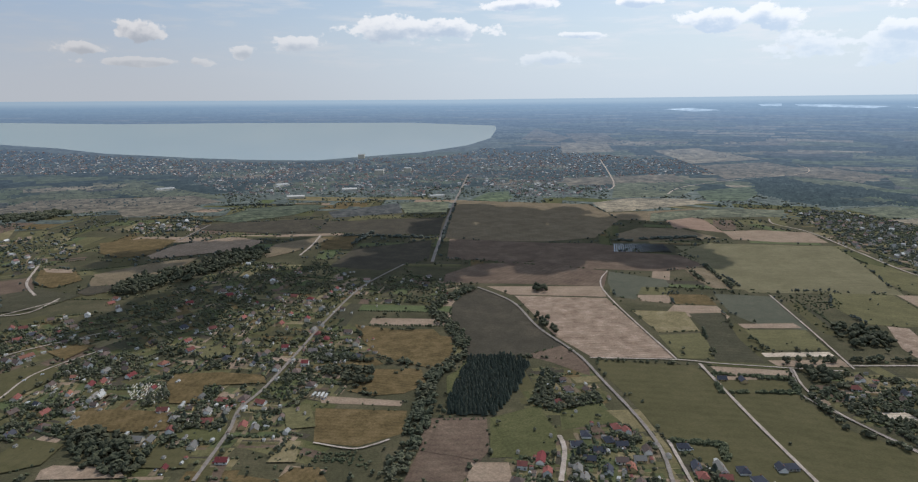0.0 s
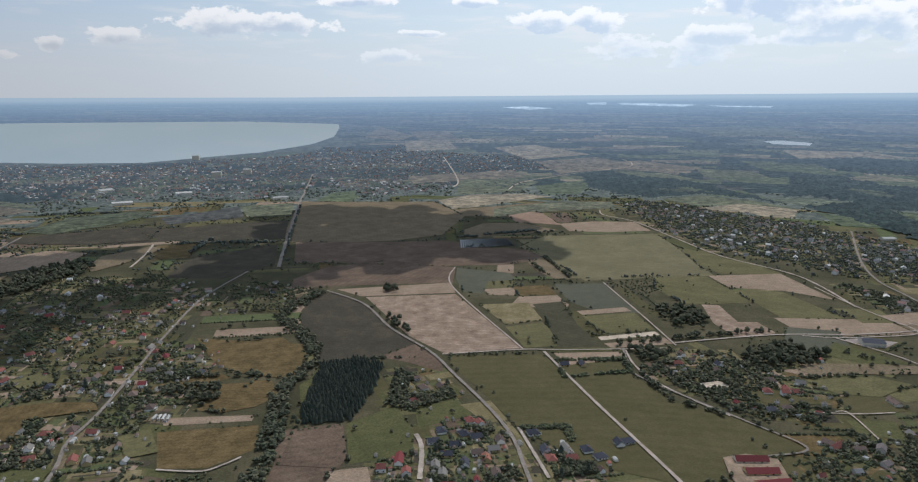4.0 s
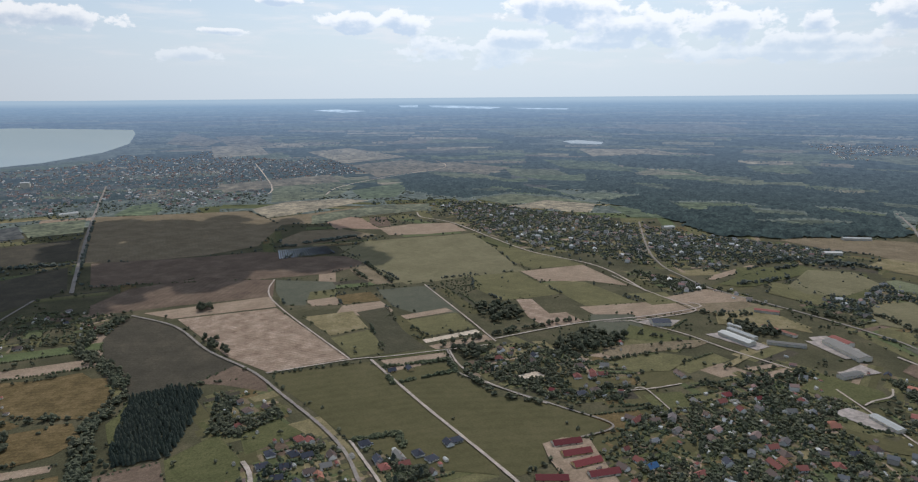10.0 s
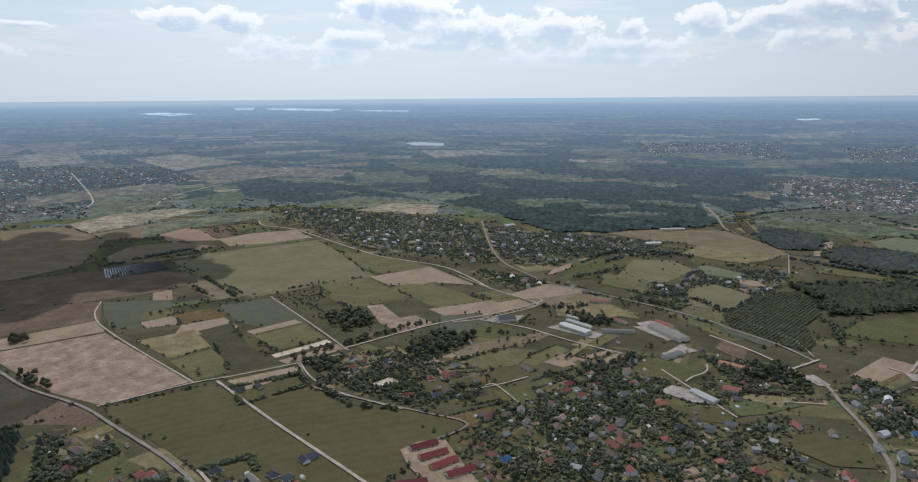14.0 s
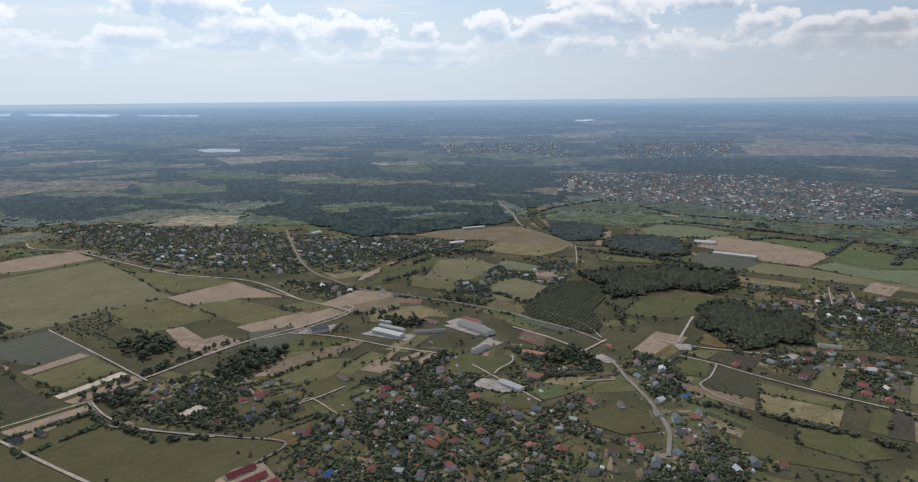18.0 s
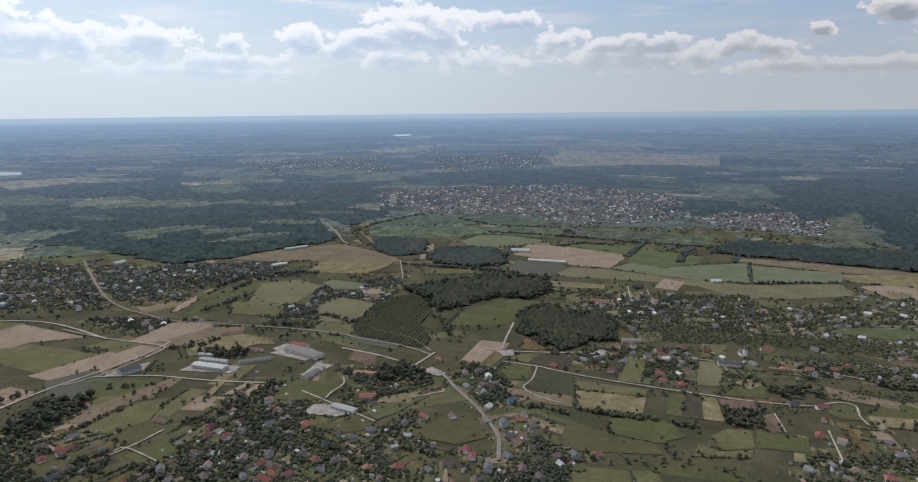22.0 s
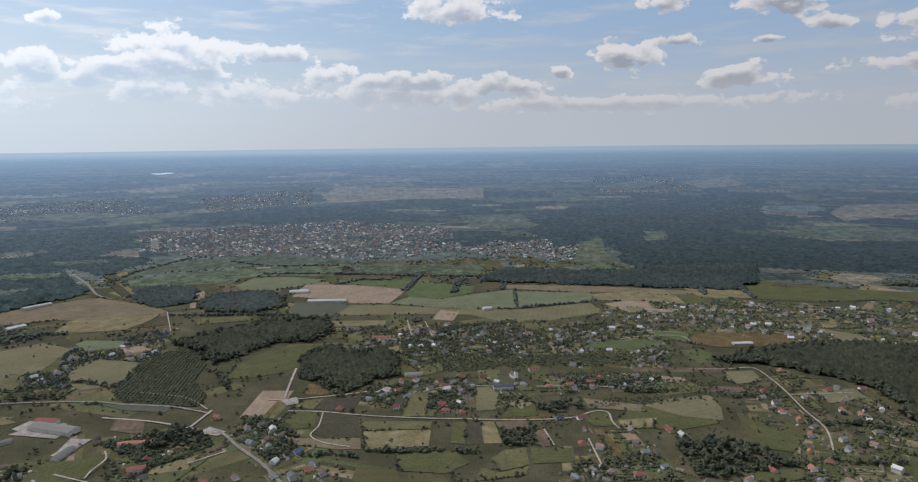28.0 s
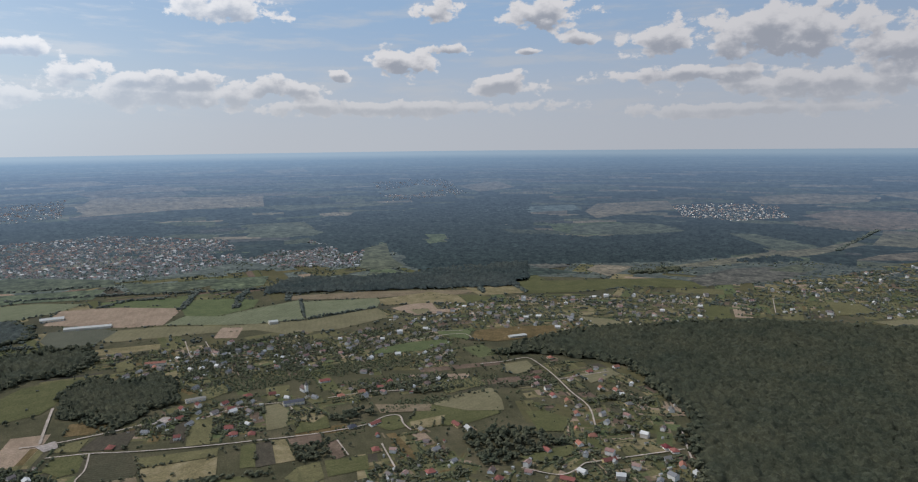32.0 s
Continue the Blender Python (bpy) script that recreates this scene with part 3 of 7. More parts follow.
def hazed_land(name, near):
    """The backdrop of the far distance: blue haze painted into emission over land pattern."""
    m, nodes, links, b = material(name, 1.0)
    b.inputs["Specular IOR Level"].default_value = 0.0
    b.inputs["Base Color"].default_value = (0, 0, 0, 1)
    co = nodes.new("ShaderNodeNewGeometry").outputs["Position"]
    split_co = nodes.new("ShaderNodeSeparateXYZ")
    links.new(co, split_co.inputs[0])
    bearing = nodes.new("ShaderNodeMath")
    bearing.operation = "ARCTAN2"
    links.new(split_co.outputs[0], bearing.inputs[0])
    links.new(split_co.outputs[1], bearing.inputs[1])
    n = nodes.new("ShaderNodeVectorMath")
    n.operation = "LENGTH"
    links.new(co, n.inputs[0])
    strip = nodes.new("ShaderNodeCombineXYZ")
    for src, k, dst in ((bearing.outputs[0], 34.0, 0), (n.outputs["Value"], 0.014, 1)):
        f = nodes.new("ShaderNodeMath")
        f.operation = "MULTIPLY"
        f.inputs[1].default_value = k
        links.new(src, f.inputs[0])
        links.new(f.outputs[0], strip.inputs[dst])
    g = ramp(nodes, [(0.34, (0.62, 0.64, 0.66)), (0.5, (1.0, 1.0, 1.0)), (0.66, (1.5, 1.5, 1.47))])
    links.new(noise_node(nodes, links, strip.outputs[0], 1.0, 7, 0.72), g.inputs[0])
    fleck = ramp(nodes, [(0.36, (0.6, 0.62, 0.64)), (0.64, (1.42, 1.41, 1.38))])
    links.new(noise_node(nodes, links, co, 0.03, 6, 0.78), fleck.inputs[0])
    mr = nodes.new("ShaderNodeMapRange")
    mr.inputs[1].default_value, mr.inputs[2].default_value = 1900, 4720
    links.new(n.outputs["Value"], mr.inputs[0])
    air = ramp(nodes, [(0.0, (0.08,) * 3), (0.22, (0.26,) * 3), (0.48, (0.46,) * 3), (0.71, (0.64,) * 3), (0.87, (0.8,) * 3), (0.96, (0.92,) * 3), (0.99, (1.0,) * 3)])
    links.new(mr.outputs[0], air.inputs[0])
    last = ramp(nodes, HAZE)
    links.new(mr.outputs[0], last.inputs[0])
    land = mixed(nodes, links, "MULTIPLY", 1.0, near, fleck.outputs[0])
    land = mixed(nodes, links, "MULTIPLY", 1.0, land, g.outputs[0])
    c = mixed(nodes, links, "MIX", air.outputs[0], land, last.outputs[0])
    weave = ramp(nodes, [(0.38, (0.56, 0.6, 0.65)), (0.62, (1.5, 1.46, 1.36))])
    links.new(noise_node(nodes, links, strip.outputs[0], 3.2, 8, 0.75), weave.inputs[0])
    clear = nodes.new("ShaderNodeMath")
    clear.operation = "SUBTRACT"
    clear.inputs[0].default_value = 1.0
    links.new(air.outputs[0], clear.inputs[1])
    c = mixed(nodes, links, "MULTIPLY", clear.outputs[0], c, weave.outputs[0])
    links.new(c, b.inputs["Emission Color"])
    # the painted haze glows brighter towards the sun
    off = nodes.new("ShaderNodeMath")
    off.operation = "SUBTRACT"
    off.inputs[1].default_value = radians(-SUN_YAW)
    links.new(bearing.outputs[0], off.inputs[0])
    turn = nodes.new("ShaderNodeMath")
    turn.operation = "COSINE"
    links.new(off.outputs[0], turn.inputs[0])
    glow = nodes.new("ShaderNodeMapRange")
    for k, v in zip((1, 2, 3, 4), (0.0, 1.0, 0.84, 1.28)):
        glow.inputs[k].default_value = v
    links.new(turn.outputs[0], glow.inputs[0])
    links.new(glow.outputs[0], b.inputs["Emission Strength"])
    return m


# haze colours by distance, painted into far land, fields and trees
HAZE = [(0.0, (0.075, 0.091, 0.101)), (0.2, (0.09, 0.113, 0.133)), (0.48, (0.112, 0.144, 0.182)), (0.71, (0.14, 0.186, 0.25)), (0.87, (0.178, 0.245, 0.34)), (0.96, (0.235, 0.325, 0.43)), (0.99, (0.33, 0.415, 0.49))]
SOIL["wood"] = CANOPY_HAZED
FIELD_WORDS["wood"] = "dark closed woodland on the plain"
DISTANCE = hazed_land("hazed_distance", (0.1, 0.11, 0.095))
HAZED_SOIL = {}
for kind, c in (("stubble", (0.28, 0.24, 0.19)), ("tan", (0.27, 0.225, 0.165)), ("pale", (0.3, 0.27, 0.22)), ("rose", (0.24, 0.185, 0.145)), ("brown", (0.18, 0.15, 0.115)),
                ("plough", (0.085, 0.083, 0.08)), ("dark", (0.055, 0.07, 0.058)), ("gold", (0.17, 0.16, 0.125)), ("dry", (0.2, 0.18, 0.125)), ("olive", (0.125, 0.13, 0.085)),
                ("grass", (0.1, 0.115, 0.07)), ("meadow", (0.09, 0.1, 0.066)), ("green", (0.1, 0.117, 0.072)), ("lush", (0.115, 0.136, 0.074)), ("crop", (0.125, 0.137, 0.1)), ("fallow", (0.14, 0.13, 0.11)), ("painted_shine", (1.7, 1.9, 2.0)), ("hazed_olive", (0.13, 0.13, 0.09)), ("hazed_dark", (0.08, 0.09, 0.068)), ("yard", (0.3, 0.3, 0.29)), ("greyblue", (0.17, 0.21, 0.205)), ("wood", (0.034, 0.047, 0.046))):
    HAZED_SOIL[kind] = hazed_land("distant_" + kind, tuple(0.85 * v for v in c))
ground()
field("fallow", (-62, 1721), (-14, 2375), (442, 2267), (473, 1965), (349, 1704), (218, 1661), (55, 1667))
field("lush", (41, 2377), (109, 2570), (192, 2605), (195, 2428), (152, 2327))
field("tan", (457, 2295), (600, 2402), (795, 2383), (871, 2292), (670, 2188), (525, 2117), (455, 2099))
field("fallow", (455, 2087), (604, 2119), (801, 2174), (683, 2059), (552, 1948), (473, 1965))
field("hazed_olive", (596, 2075), (704, 2121), (862, 2173), (1032, 2123), (975, 2000), (751, 1995), (617, 1942), (554, 1936))
field("rose", (601, 1944), (698, 1998), (719, 1958), (704, 1760), (618, 1825), (591, 1815))
field("tan", (705, 1780), (814, 1794), (926, 1755), (907, 1627), (791, 1635), (691, 1673))
field("fallow", (414, 1750), (497, 1838), (603, 1826), (666, 1692), (595, 1673), (402, 1649))
field("brown", (-24, 1698), (215, 1644), (334, 1635), (377, 1603), (376, 1549), (491, 1502), (547, 1461), (499, 1379), (416, 1355), (276, 1380), (42, 1461), (-27, 1474))
field("brown", (-29, 1339), (40, 1428), (185, 1449), (276, 1380), (307, 1358), (275, 1242), (113, 1265), (-30, 1275))
field("hazed_olive", (499, 1517), (600, 1626), (777, 1607), (896, 1566), (877, 1468), (822, 1273), (791, 1178), (681, 1195), (579, 1205), (510, 1220), (521, 1413))
field("fallow", (519, 1408), (508, 1216), (476, 1225), (465, 1290), (471, 1371))
field("hazed_dark", (309, 1356), (406, 1288), (399, 1234), (345, 1237), (313, 1156), (280, 1177), (289, 1275))
field("tan", (322, 1185), (381, 1183), (375, 1129), (320, 1147))
field("tan", (371, 1124), (442, 1116), (441, 1056), (413, 1020), (348, 1087))
field("gold", (379, 1190), (448, 1183), (444, 1119), (373, 1130))
field("hazed_dark", (464, 1190), (516, 1179), (563, 1169), (539, 985), (467, 1024), (449, 1074))
field("water", (-7194, 8079), (-6982, 10467), (-4841, 9741), (-3259, 9982), (-700, 9876), (465, 8699), (419, 7585), (282, 6040), (73, 5148), (-245, 4493), (-522, 4232), (-679, 4073), (-824, 3926), (-1248, 3986), (-1610, 4125), (-1980, 4316), (-2321, 4474), (-2923, 4984), (-3263, 5188), (-3632, 5409), (-5418, 6066))
field("hazed_olive", (518, 1600), (895, 1592), (801, 1172), (697, 1185), (531, 1195), (523, 1432))
field("tan", (53, 1247), (273, 1244), (265, 1174), (93, 1191))
field("plough", (23, 1232), (50, 1219), (98, 1140), (122, 1007), (169, 879), (125, 880), (12, 892), (-15, 969), (-13, 1132))
field("brown", (90, 891), (148, 929), (174, 862), (168, 819), (123, 867))
field("stubble", (101, 1184), (263, 1166), (295, 878), (183, 883), (145, 966), (128, 1050))
field("gold", (-147, 997), (-41, 1003), (-11, 931), (-20, 886), (-67, 855), (-119, 898))
field("gold", (-113, 845), (-50, 841), (-51, 789), (-104, 769), (-135, 790))
field("gold", (-167, 729), (-61, 721), (-60, 668), (-106, 640), (-153, 650))
field("tan", (-170, 763), (-66, 747), (-69, 733), (-163, 743))
field("gold", (-223, 851), (-117, 883), (-103, 862), (-171, 827))
field("brown", (-40, 702), (29, 704), (23, 619), (2, 573), (-53, 574), (-42, 631))
field("tan", (11, 608), (48, 607), (49, 573), (5, 573))
field("grass", (34, 702), (92, 734), (104, 666), (95, 620), (30, 616))
field("grass", (114, 722), (161, 737), (178, 692), (110, 673))
field("tan", (-173, 575), (-169, 604), (-128, 595), (-135, 574))
field("olive", (-187, 615), (-182, 654), (-163, 650), (-162, 609))
field("gold", (-354, 1728), (-264, 1741), (-256, 1585), (-330, 1573))
field("plough", (-251, 1584), (-69, 1683), (-67, 1472), (-164, 1373), (-279, 1411))
field("plough", (-417, 2131), (-209, 2310), (-176, 2101), (-379, 2021))
field("olive", (-206, 2323), (-32, 2345), (-39, 2120), (-169, 2101))
field("plough", (-447, 1944), (-46, 2022), (-52, 1743), (-349, 1782))
field("olive", (-1412, 2942), (-843, 2458), (-997, 2363), (-1343, 2602))
field("brown", (534, 5847), (880, 7825), (981, 5982), (767, 5368))
field("tan", (803, 5365), (1137, 5271), (1012, 4416), (659, 4342))
field("brown", (1035, 6662), (1420, 6737), (1264, 5331), (926, 5356))
field("tan", (1281, 4498), (1636, 4685), (1704, 3828), (1234, 3609))
field("brown", (1233, 3514), (1659, 3654), (1681, 3289), (1541, 3090), (1156, 2923))
field("olive", (660, 2859), (881, 2850), (973, 2692), (802, 2448), (549, 2412))
field("brown", (458, 2996), (987, 3114), (954, 2847), (445, 2749))
field("dry", (290, 1094), (377, 1084), (368, 987), (303, 982))
field("olive", (300, 972), (366, 979), (358, 874), (300, 877))
field("dark", (380, 1074), (437, 1078), (414, 953), (412, 859), (348, 868), (376, 998))
field("tan", (440, 1021), (528, 1022), (531, 999), (441, 999))
field("olive", (439, 993), (531, 991), (522, 905), (432, 907))
field("pale", (422, 896), (518, 898), (518, 881), (421, 881))
field("tan", (419, 868), (519, 870), (517, 843), (423, 847))
field("meadow", (189, 873), (318, 851), (332, 538), (326, 512), (261, 561), (217, 649), (198, 769), (182, 840))
field("meadow", (324, 832), (412, 795), (406, 748), (418, 668), (473, 606), (491, 540), (456, 530), (402, 541), (374, 506), (340, 501), (330, 519))
field("tan", (334, 849), (429, 832), (421, 805), (333, 803))
field("grass", (331, 868), (435, 847), (433, 834), (334, 852))
field("olive", (678, 1190), (781, 1173), (772, 1080), (760, 995), (695, 1001), (639, 1015), (635, 1115))
field("olive", (877, 1417), (941, 1257), (944, 1154), (822, 1179), (820, 1275))
field("tan", (788, 1174), (941, 1156), (913, 974), (863, 1046), (778, 1087))
field("olive", (773, 1075), (855, 1040), (851, 860), (753, 912), (762, 989))
field("stubble", (666, 1005), (693, 994), (670, 907), (700, 900), (695, 848), (624, 846), (628, 910))
field("tan", (740, 913), (910, 863), (901, 796), (753, 816), (733, 855))
field("tan", (602, 724), (789, 704), (793, 683), (627, 693))
field("olive", (873, 935), (943, 909), (916, 844), (861, 858))
field("meadow", (607, 634), (669, 639), (671, 585), (605, 587))
field("meadow", (517, 676), (555, 673), (587, 624), (521, 631))
field("grass", (580, 583), (630, 568), (609, 528), (567, 549))
field("green", (906, 2573), (1281, 2742), (989, 2322), (861, 2333))
field("tan", (1349, 1813), (1529, 1821), (1406, 1699), (1340, 1748))
field("olive", (1325, 2018), (1510, 2067), (1545, 1839), (1363, 1830))
field("lush", (3248, -1752), (3231, -2151), (2751, -2179), (2767, -1686), (2900, -1600))
field("greyblue", (4164, -1625), (4269, -2483), (3942, -2317), (3968, -1671))
field("tan", (3845, -2328), (4274, -3088), (3817, -2905), (3434, -2162))
field("tan", (4402, -4226), (4473, -5064), (3670, -4635), (3793, -3748))
field("brown", (2840, -3039), (2879, -4088), (2331, -3330), (2418, -2775))
field("olive", (3929, -197), (3950, -523), (3573, -534), (3553, -206))
field("rose", (6666, 986), (7148, 605), (6407, 120), (5854, 155), (5882, 751))
field("rose", (6407, 120), (6374, -451), (5594, -400), (5685, 65))
field("olive", (6291, -624), (6862, -1381), (6530, -1430), (6016, -696))
field("tan", (14074, 665), (16330, -587), (14438, -630), (12929, 422))
field("tan", (14569, -1098), (15866, -2103), (13273, -1870), (12330, -1127))
field("tan", (8214, 634), (8483, 155), (7703, 84), (7601, 533))
field("grass", (2407, 2581), (2640, 2453), (2394, 1984), (2235, 2219))
field("grass", (2317, 3253), (2555, 2954), (2337, 2507), (2143, 2802))
field("olive", (1873, 2966), (2059, 2774), (1928, 2416), (1739, 2682))
field("tan", (3012, 3799), (3392, 3510), (3197, 3110), (2712, 3278))
field("olive", (3785, 6433), (4815, 6219), (4461, 5122), (3462, 5186))
field("brown", (5728, 6564), (6924, 6083), (6149, 4893), (5036, 5193))
field("tan", (6680, 3032), (7393, 2628), (6536, 2260), (6142, 2662))
field("tan", (5817, 952), (6631, 436), (5691, 286), (5088, 788))
field("tan", (6105, 310), (6446, -447), (5312, -410), (5180, 220))
field("brown", (7694, 1269), (9174, 618), (8392, 265), (6882, 969))
field("grass", (3041, 2430), (3325, 2306), (2981, 1994), (2828, 2184))
field("olive", (3903, 1892), (4231, 1703), (3684, 1463), (3544, 1679))
field("tan", (1230, 1926), (1434, 1987), (1535, 1824), (1399, 1738))
field("olive", (1229, 2142), (1413, 2190), (1512, 2019), (1258, 1951))
field("yard", (760, 805), (807, 758), (843, 773), (804, 799))
field("pale", (472, 710), (505, 711), (510, 690), (474, 692))
field("olive", (722, 768), (774, 688), (727, 668), (675, 725))
field("hazed_dark", (729, 869), (795, 834), (755, 763), (652, 779))
field("gold", (-166, 1027), (-12, 966), (-6, 859), (-41, 848), (-108, 883), (-137, 937))
field("gold", (-72, 848), (-51, 841), (-41, 793), (-68, 768), (-104, 762), (-140, 776), (-101, 795))
field("grass", (-17, 818), (-3, 839), (13, 882), (2, 794), (-15, 752))
field("brown", (-23, 697), (30, 700), (30, 631), (20, 610), (-38, 630))
field("stubble", (-263, 890), (-205, 879), (-204, 865), (-259, 877))
field("meadow", (2282, 996), (2460, 853), (2574, 623), (2423, 300), (2299, 278), (2292, 470), (2306, 689), (2212, 877), (2098, 981))
field("grass", (2091, 956), (2270, 678), (2260, 299), (2113, 317), (2133, 516), (2109, 590), (2032, 607), (1959, 857))
field("crop", (1987, 584), (2104, 559), (2111, 452), (2060, 328), (1965, 384), (1914, 463), (1885, 528))
field("meadow", (2350, 270), (2287, 142), (2325, -14), (2229, -52), (2157, 58), (2132, 206))
field("grass", (2304, -34), (2296, -186), (2144, -158), (2074, -33), (2167, 3))
field("tan", (1827, 385), (1984, 379), (1983, 279), (1949, 119), (1891, 70), (1727, 111), (1733, 196), (1787, 299))
field("green", (2056, 293), (2066, 236), (2050, 108), (2005, 48), (1899, 71), (1986, 262))
field("green", (1998, 36), (1965, -73), (1934, -129), (1838, -108), (1771, -16), (1793, 61), (1882, 73))
field("crop", (1728, 108), (1807, 62), (1771, -16), (1823, -108), (1883, -234), (1661, -223), (1656, -100), (1674, -30))
field("fallow", (1950, -217), (1926, -435), (1878, -610), (1829, -741), (1795, -721), (1785, -634), (1830, -568), (1828, -443), (1885, -249), (1900, -205))
field("crop", (1860, -234), (1828, -443), (1796, -450), (1715, -418), (1656, -225))
field("hazed_olive", (1625, 239), (1714, 224), (1709, 102), (1662, -30), (1643, -221), (1709, -417), (1658, -425), (1598, -417), (1532, -282), (1534, -158), (1598, -97), (1609, -3), (1609, 95), (1606, 210))
field("hazed_dark", (1675, 362), (1754, 358), (1768, 280), (1710, 208), (1607, 239), (1597, 326))
field("tan", (1558, -3), (1648, -23), (1633, -72), (1540, -53))
field("dry", (1808, -446), (1852, -615), (1774, -675), (1680, -663), (1697, -605), (1736, -436))
field("tan", (1692, -452), (1720, -511), (1714, -573), (1635, -563), (1621, -627), (1593, -582), (1596, -489))
field("hazed_olive", (1654, -493), (1653, -542), (1600, -538), (1602, -497))
field("grass", (1786, -673), (1755, -735), (1703, -753), (1671, -669), (1720, -669))
field("fallow", (1558, 1122), (1660, 1100), (1725, 1047), (1798, 974), (1843, 921), (1758, 770), (1677, 664), (1647, 672), (1594, 849), (1598, 902), (1562, 985))
field("dry", (1489, 846), (1591, 864), (1647, 672), (1599, 669), (1505, 692), (1484, 776))
field("grass", (1158, 368), (1232, 369), (1338, 323), (1363, 262), (1341, 235), (1220, 251), (1188, 264), (1162, 326))
field("gold", (1075, 212), (1124, 212), (1122, 158), (1086, 157), (1070, 176))
field("olive", (1021, 216), (1043, 211), (1056, 174), (1009, 183))
field("plough", (1011, 183), (1058, 164), (1064, 109), (995, 122), (1007, 165))
field("grass", (962, 218), (1001, 210), (996, 167), (943, 167), (934, 193))
field("dark", (993, 171), (987, 114), (922, 97), (889, 103), (901, 147), (918, 172))
field("fallow", (908, 210), (899, 156), (899, 98), (862, 92), (863, 124), (881, 186))
field("olive", (958, 103), (953, -5), (925, -2), (924, 95))
field("dry", (922, 95), (923, -3), (868, 0), (861, 90))
field("olive", (975, 40), (1078, 35), (1082, -1), (971, 7))
field("plough", (995, 62), (1066, 56), (1075, 36), (994, 42))
field("hazed_olive", (1092, -79), (1097, -102), (1060, -115), (993, -104), (989, -74))
field("grass", (1013, -126), (1026, -170), (966, -166), (962, -113))
field("grass", (876, -30), (948, -35), (948, -56), (872, -50))
field("plough", (870, -50), (948, -56), (950, -78), (872, -77))
field("dry", (872, -77), (950, -78), (948, -98), (872, -103))
field("brown", (948, -98), (950, -150), (918, -146), (914, -107))
field("brown", (911, -151), (921, -170), (862, -171), (853, -153))
field("olive", (851, -103), (858, -134), (806, -132), (791, -95), (826, -83))
field("grass", (857, -140), (855, -172), (853, -199), (812, -192), (809, -137))
field("olive", (803, -131), (780, -125), (766, -59), (801, -68), (788, -94))
field("meadow", (810, 93), (804, 40), (773, 36), (784, -18), (760, -27), (739, 77), (777, 96))
field("grass", (846, 43), (853, -33), (815, -54), (788, -22), (797, 36))
field("grass", (947, -234), (974, -251), (976, -277), (927, -278), (921, -254), (928, -244))
field("gold", (912, -240), (912, -254), (849, -261), (806, -257), (839, -248))
field("grass", (935, -279), (993, -314), (1013, -372), (1022, -449), (925, -433), (901, -356), (916, -313), (910, -284))
field("gold", (929, -288), (945, -328), (917, -314), (909, -287))
field("olive", (1182, -88), (1184, -130), (1129, -123), (1113, -86))
field("green", (1355, -492), (1366, -414), (1344, -336), (1309, -308), (1295, -414), (1323, -492))
field("olive", (1087, -380), (1103, -458), (1057, -463), (1036, -380))
field("dry", (994, -145), (1012, -122), (1036, -146), (1017, -169))
field("tan", (1085, 934), (1125, 952), (1267, 974), (1270, 956), (1173, 936), (1098, 925))
field("tan", (915, 882), (1026, 885), (1047, 814), (1029, 787), (957, 817), (910, 835))
field("fallow", (907, 833), (1024, 795), (1046, 734), (985, 731), (906, 786))
field("dry", (936, 760), (970, 763), (1009, 703), (991, 643), (977, 624), (957, 668), (921, 721))
field("fallow", (626, 716), (645, 736), (682, 727), (792, 693), (804, 675), (766, 670), (688, 688), (634, 698))
field("grass", (699, 754), (751, 795), (792, 693), (725, 721))
field("olive", (611, 691), (706, 677), (734, 644), (667, 623), (621, 642))
field("grass", (771, 500), (836, 518), (854, 445), (835, 425), (794, 433), (772, 465))
field("meadow", (708, 428), (737, 362), (771, 362), (728, 326), (707, 356))
field("lush", (771, 362), (847, 324), (841, 294), (781, 316), (750, 334))
field("brown", (942, 469), (983, 478), (978, 432), (925, 414))
field("hazed_dark", (1041, 524), (1055, 467), (1035, 413), (1007, 413), (1019, 484))
field("grass", (1248, 848), (1374, 839), (1409, 799), (1317, 731), (1212, 690), (1197, 747), (1210, 810))
field("hazed_olive", (1212, 666), (1286, 647), (1259, 555), (1146, 523), (1110, 597), (1159, 648))
field("grass", (1073, 898), (1232, 930), (1335, 906), (1246, 858), (1159, 857), (1093, 874))
field("crop", (1391, 749), (1420, 743), (1410, 649), (1359, 641), (1342, 704))
field("olive", (1107, 560), (1139, 520), (1054, 521), (1046, 564), (1094, 589))
field("hazed_olive", (970, 763), (1032, 767), (1047, 728), (979, 717))
field("olive", (1183, 860), (1205, 813), (1188, 729), (1120, 714), (1109, 808))
field("meadow", (723, 285), (796, 248), (787, 205), (744, 182), (715, 215))
field("brown", (725, 145), (764, 161), (781, 153), (754, 129))
field("tan", (1353, 645), (1371, 603), (1343, 570), (1317, 607))
field("olive", (1434, 186), (1455, 156), (1386, 139), (1371, 171))
field("dry", (1241, 87), (1328, 100), (1343, 65), (1258, 54))
field("olive", (1275, 229), (1361, 226), (1352, 200), (1269, 199))
field("olive", (1210, 25), (1235, -17), (1187, -28), (1153, 13))
field("olive", (2181, -370), (2195, -508), (2493, -591), (2752, -680), (2532, -676), (2271, -602), (2160, -631), (2150, -465))
field("lush", (2236, -517), (2558, -601), (2754, -690), (2506, -665), (2270, -596), (2176, -619))
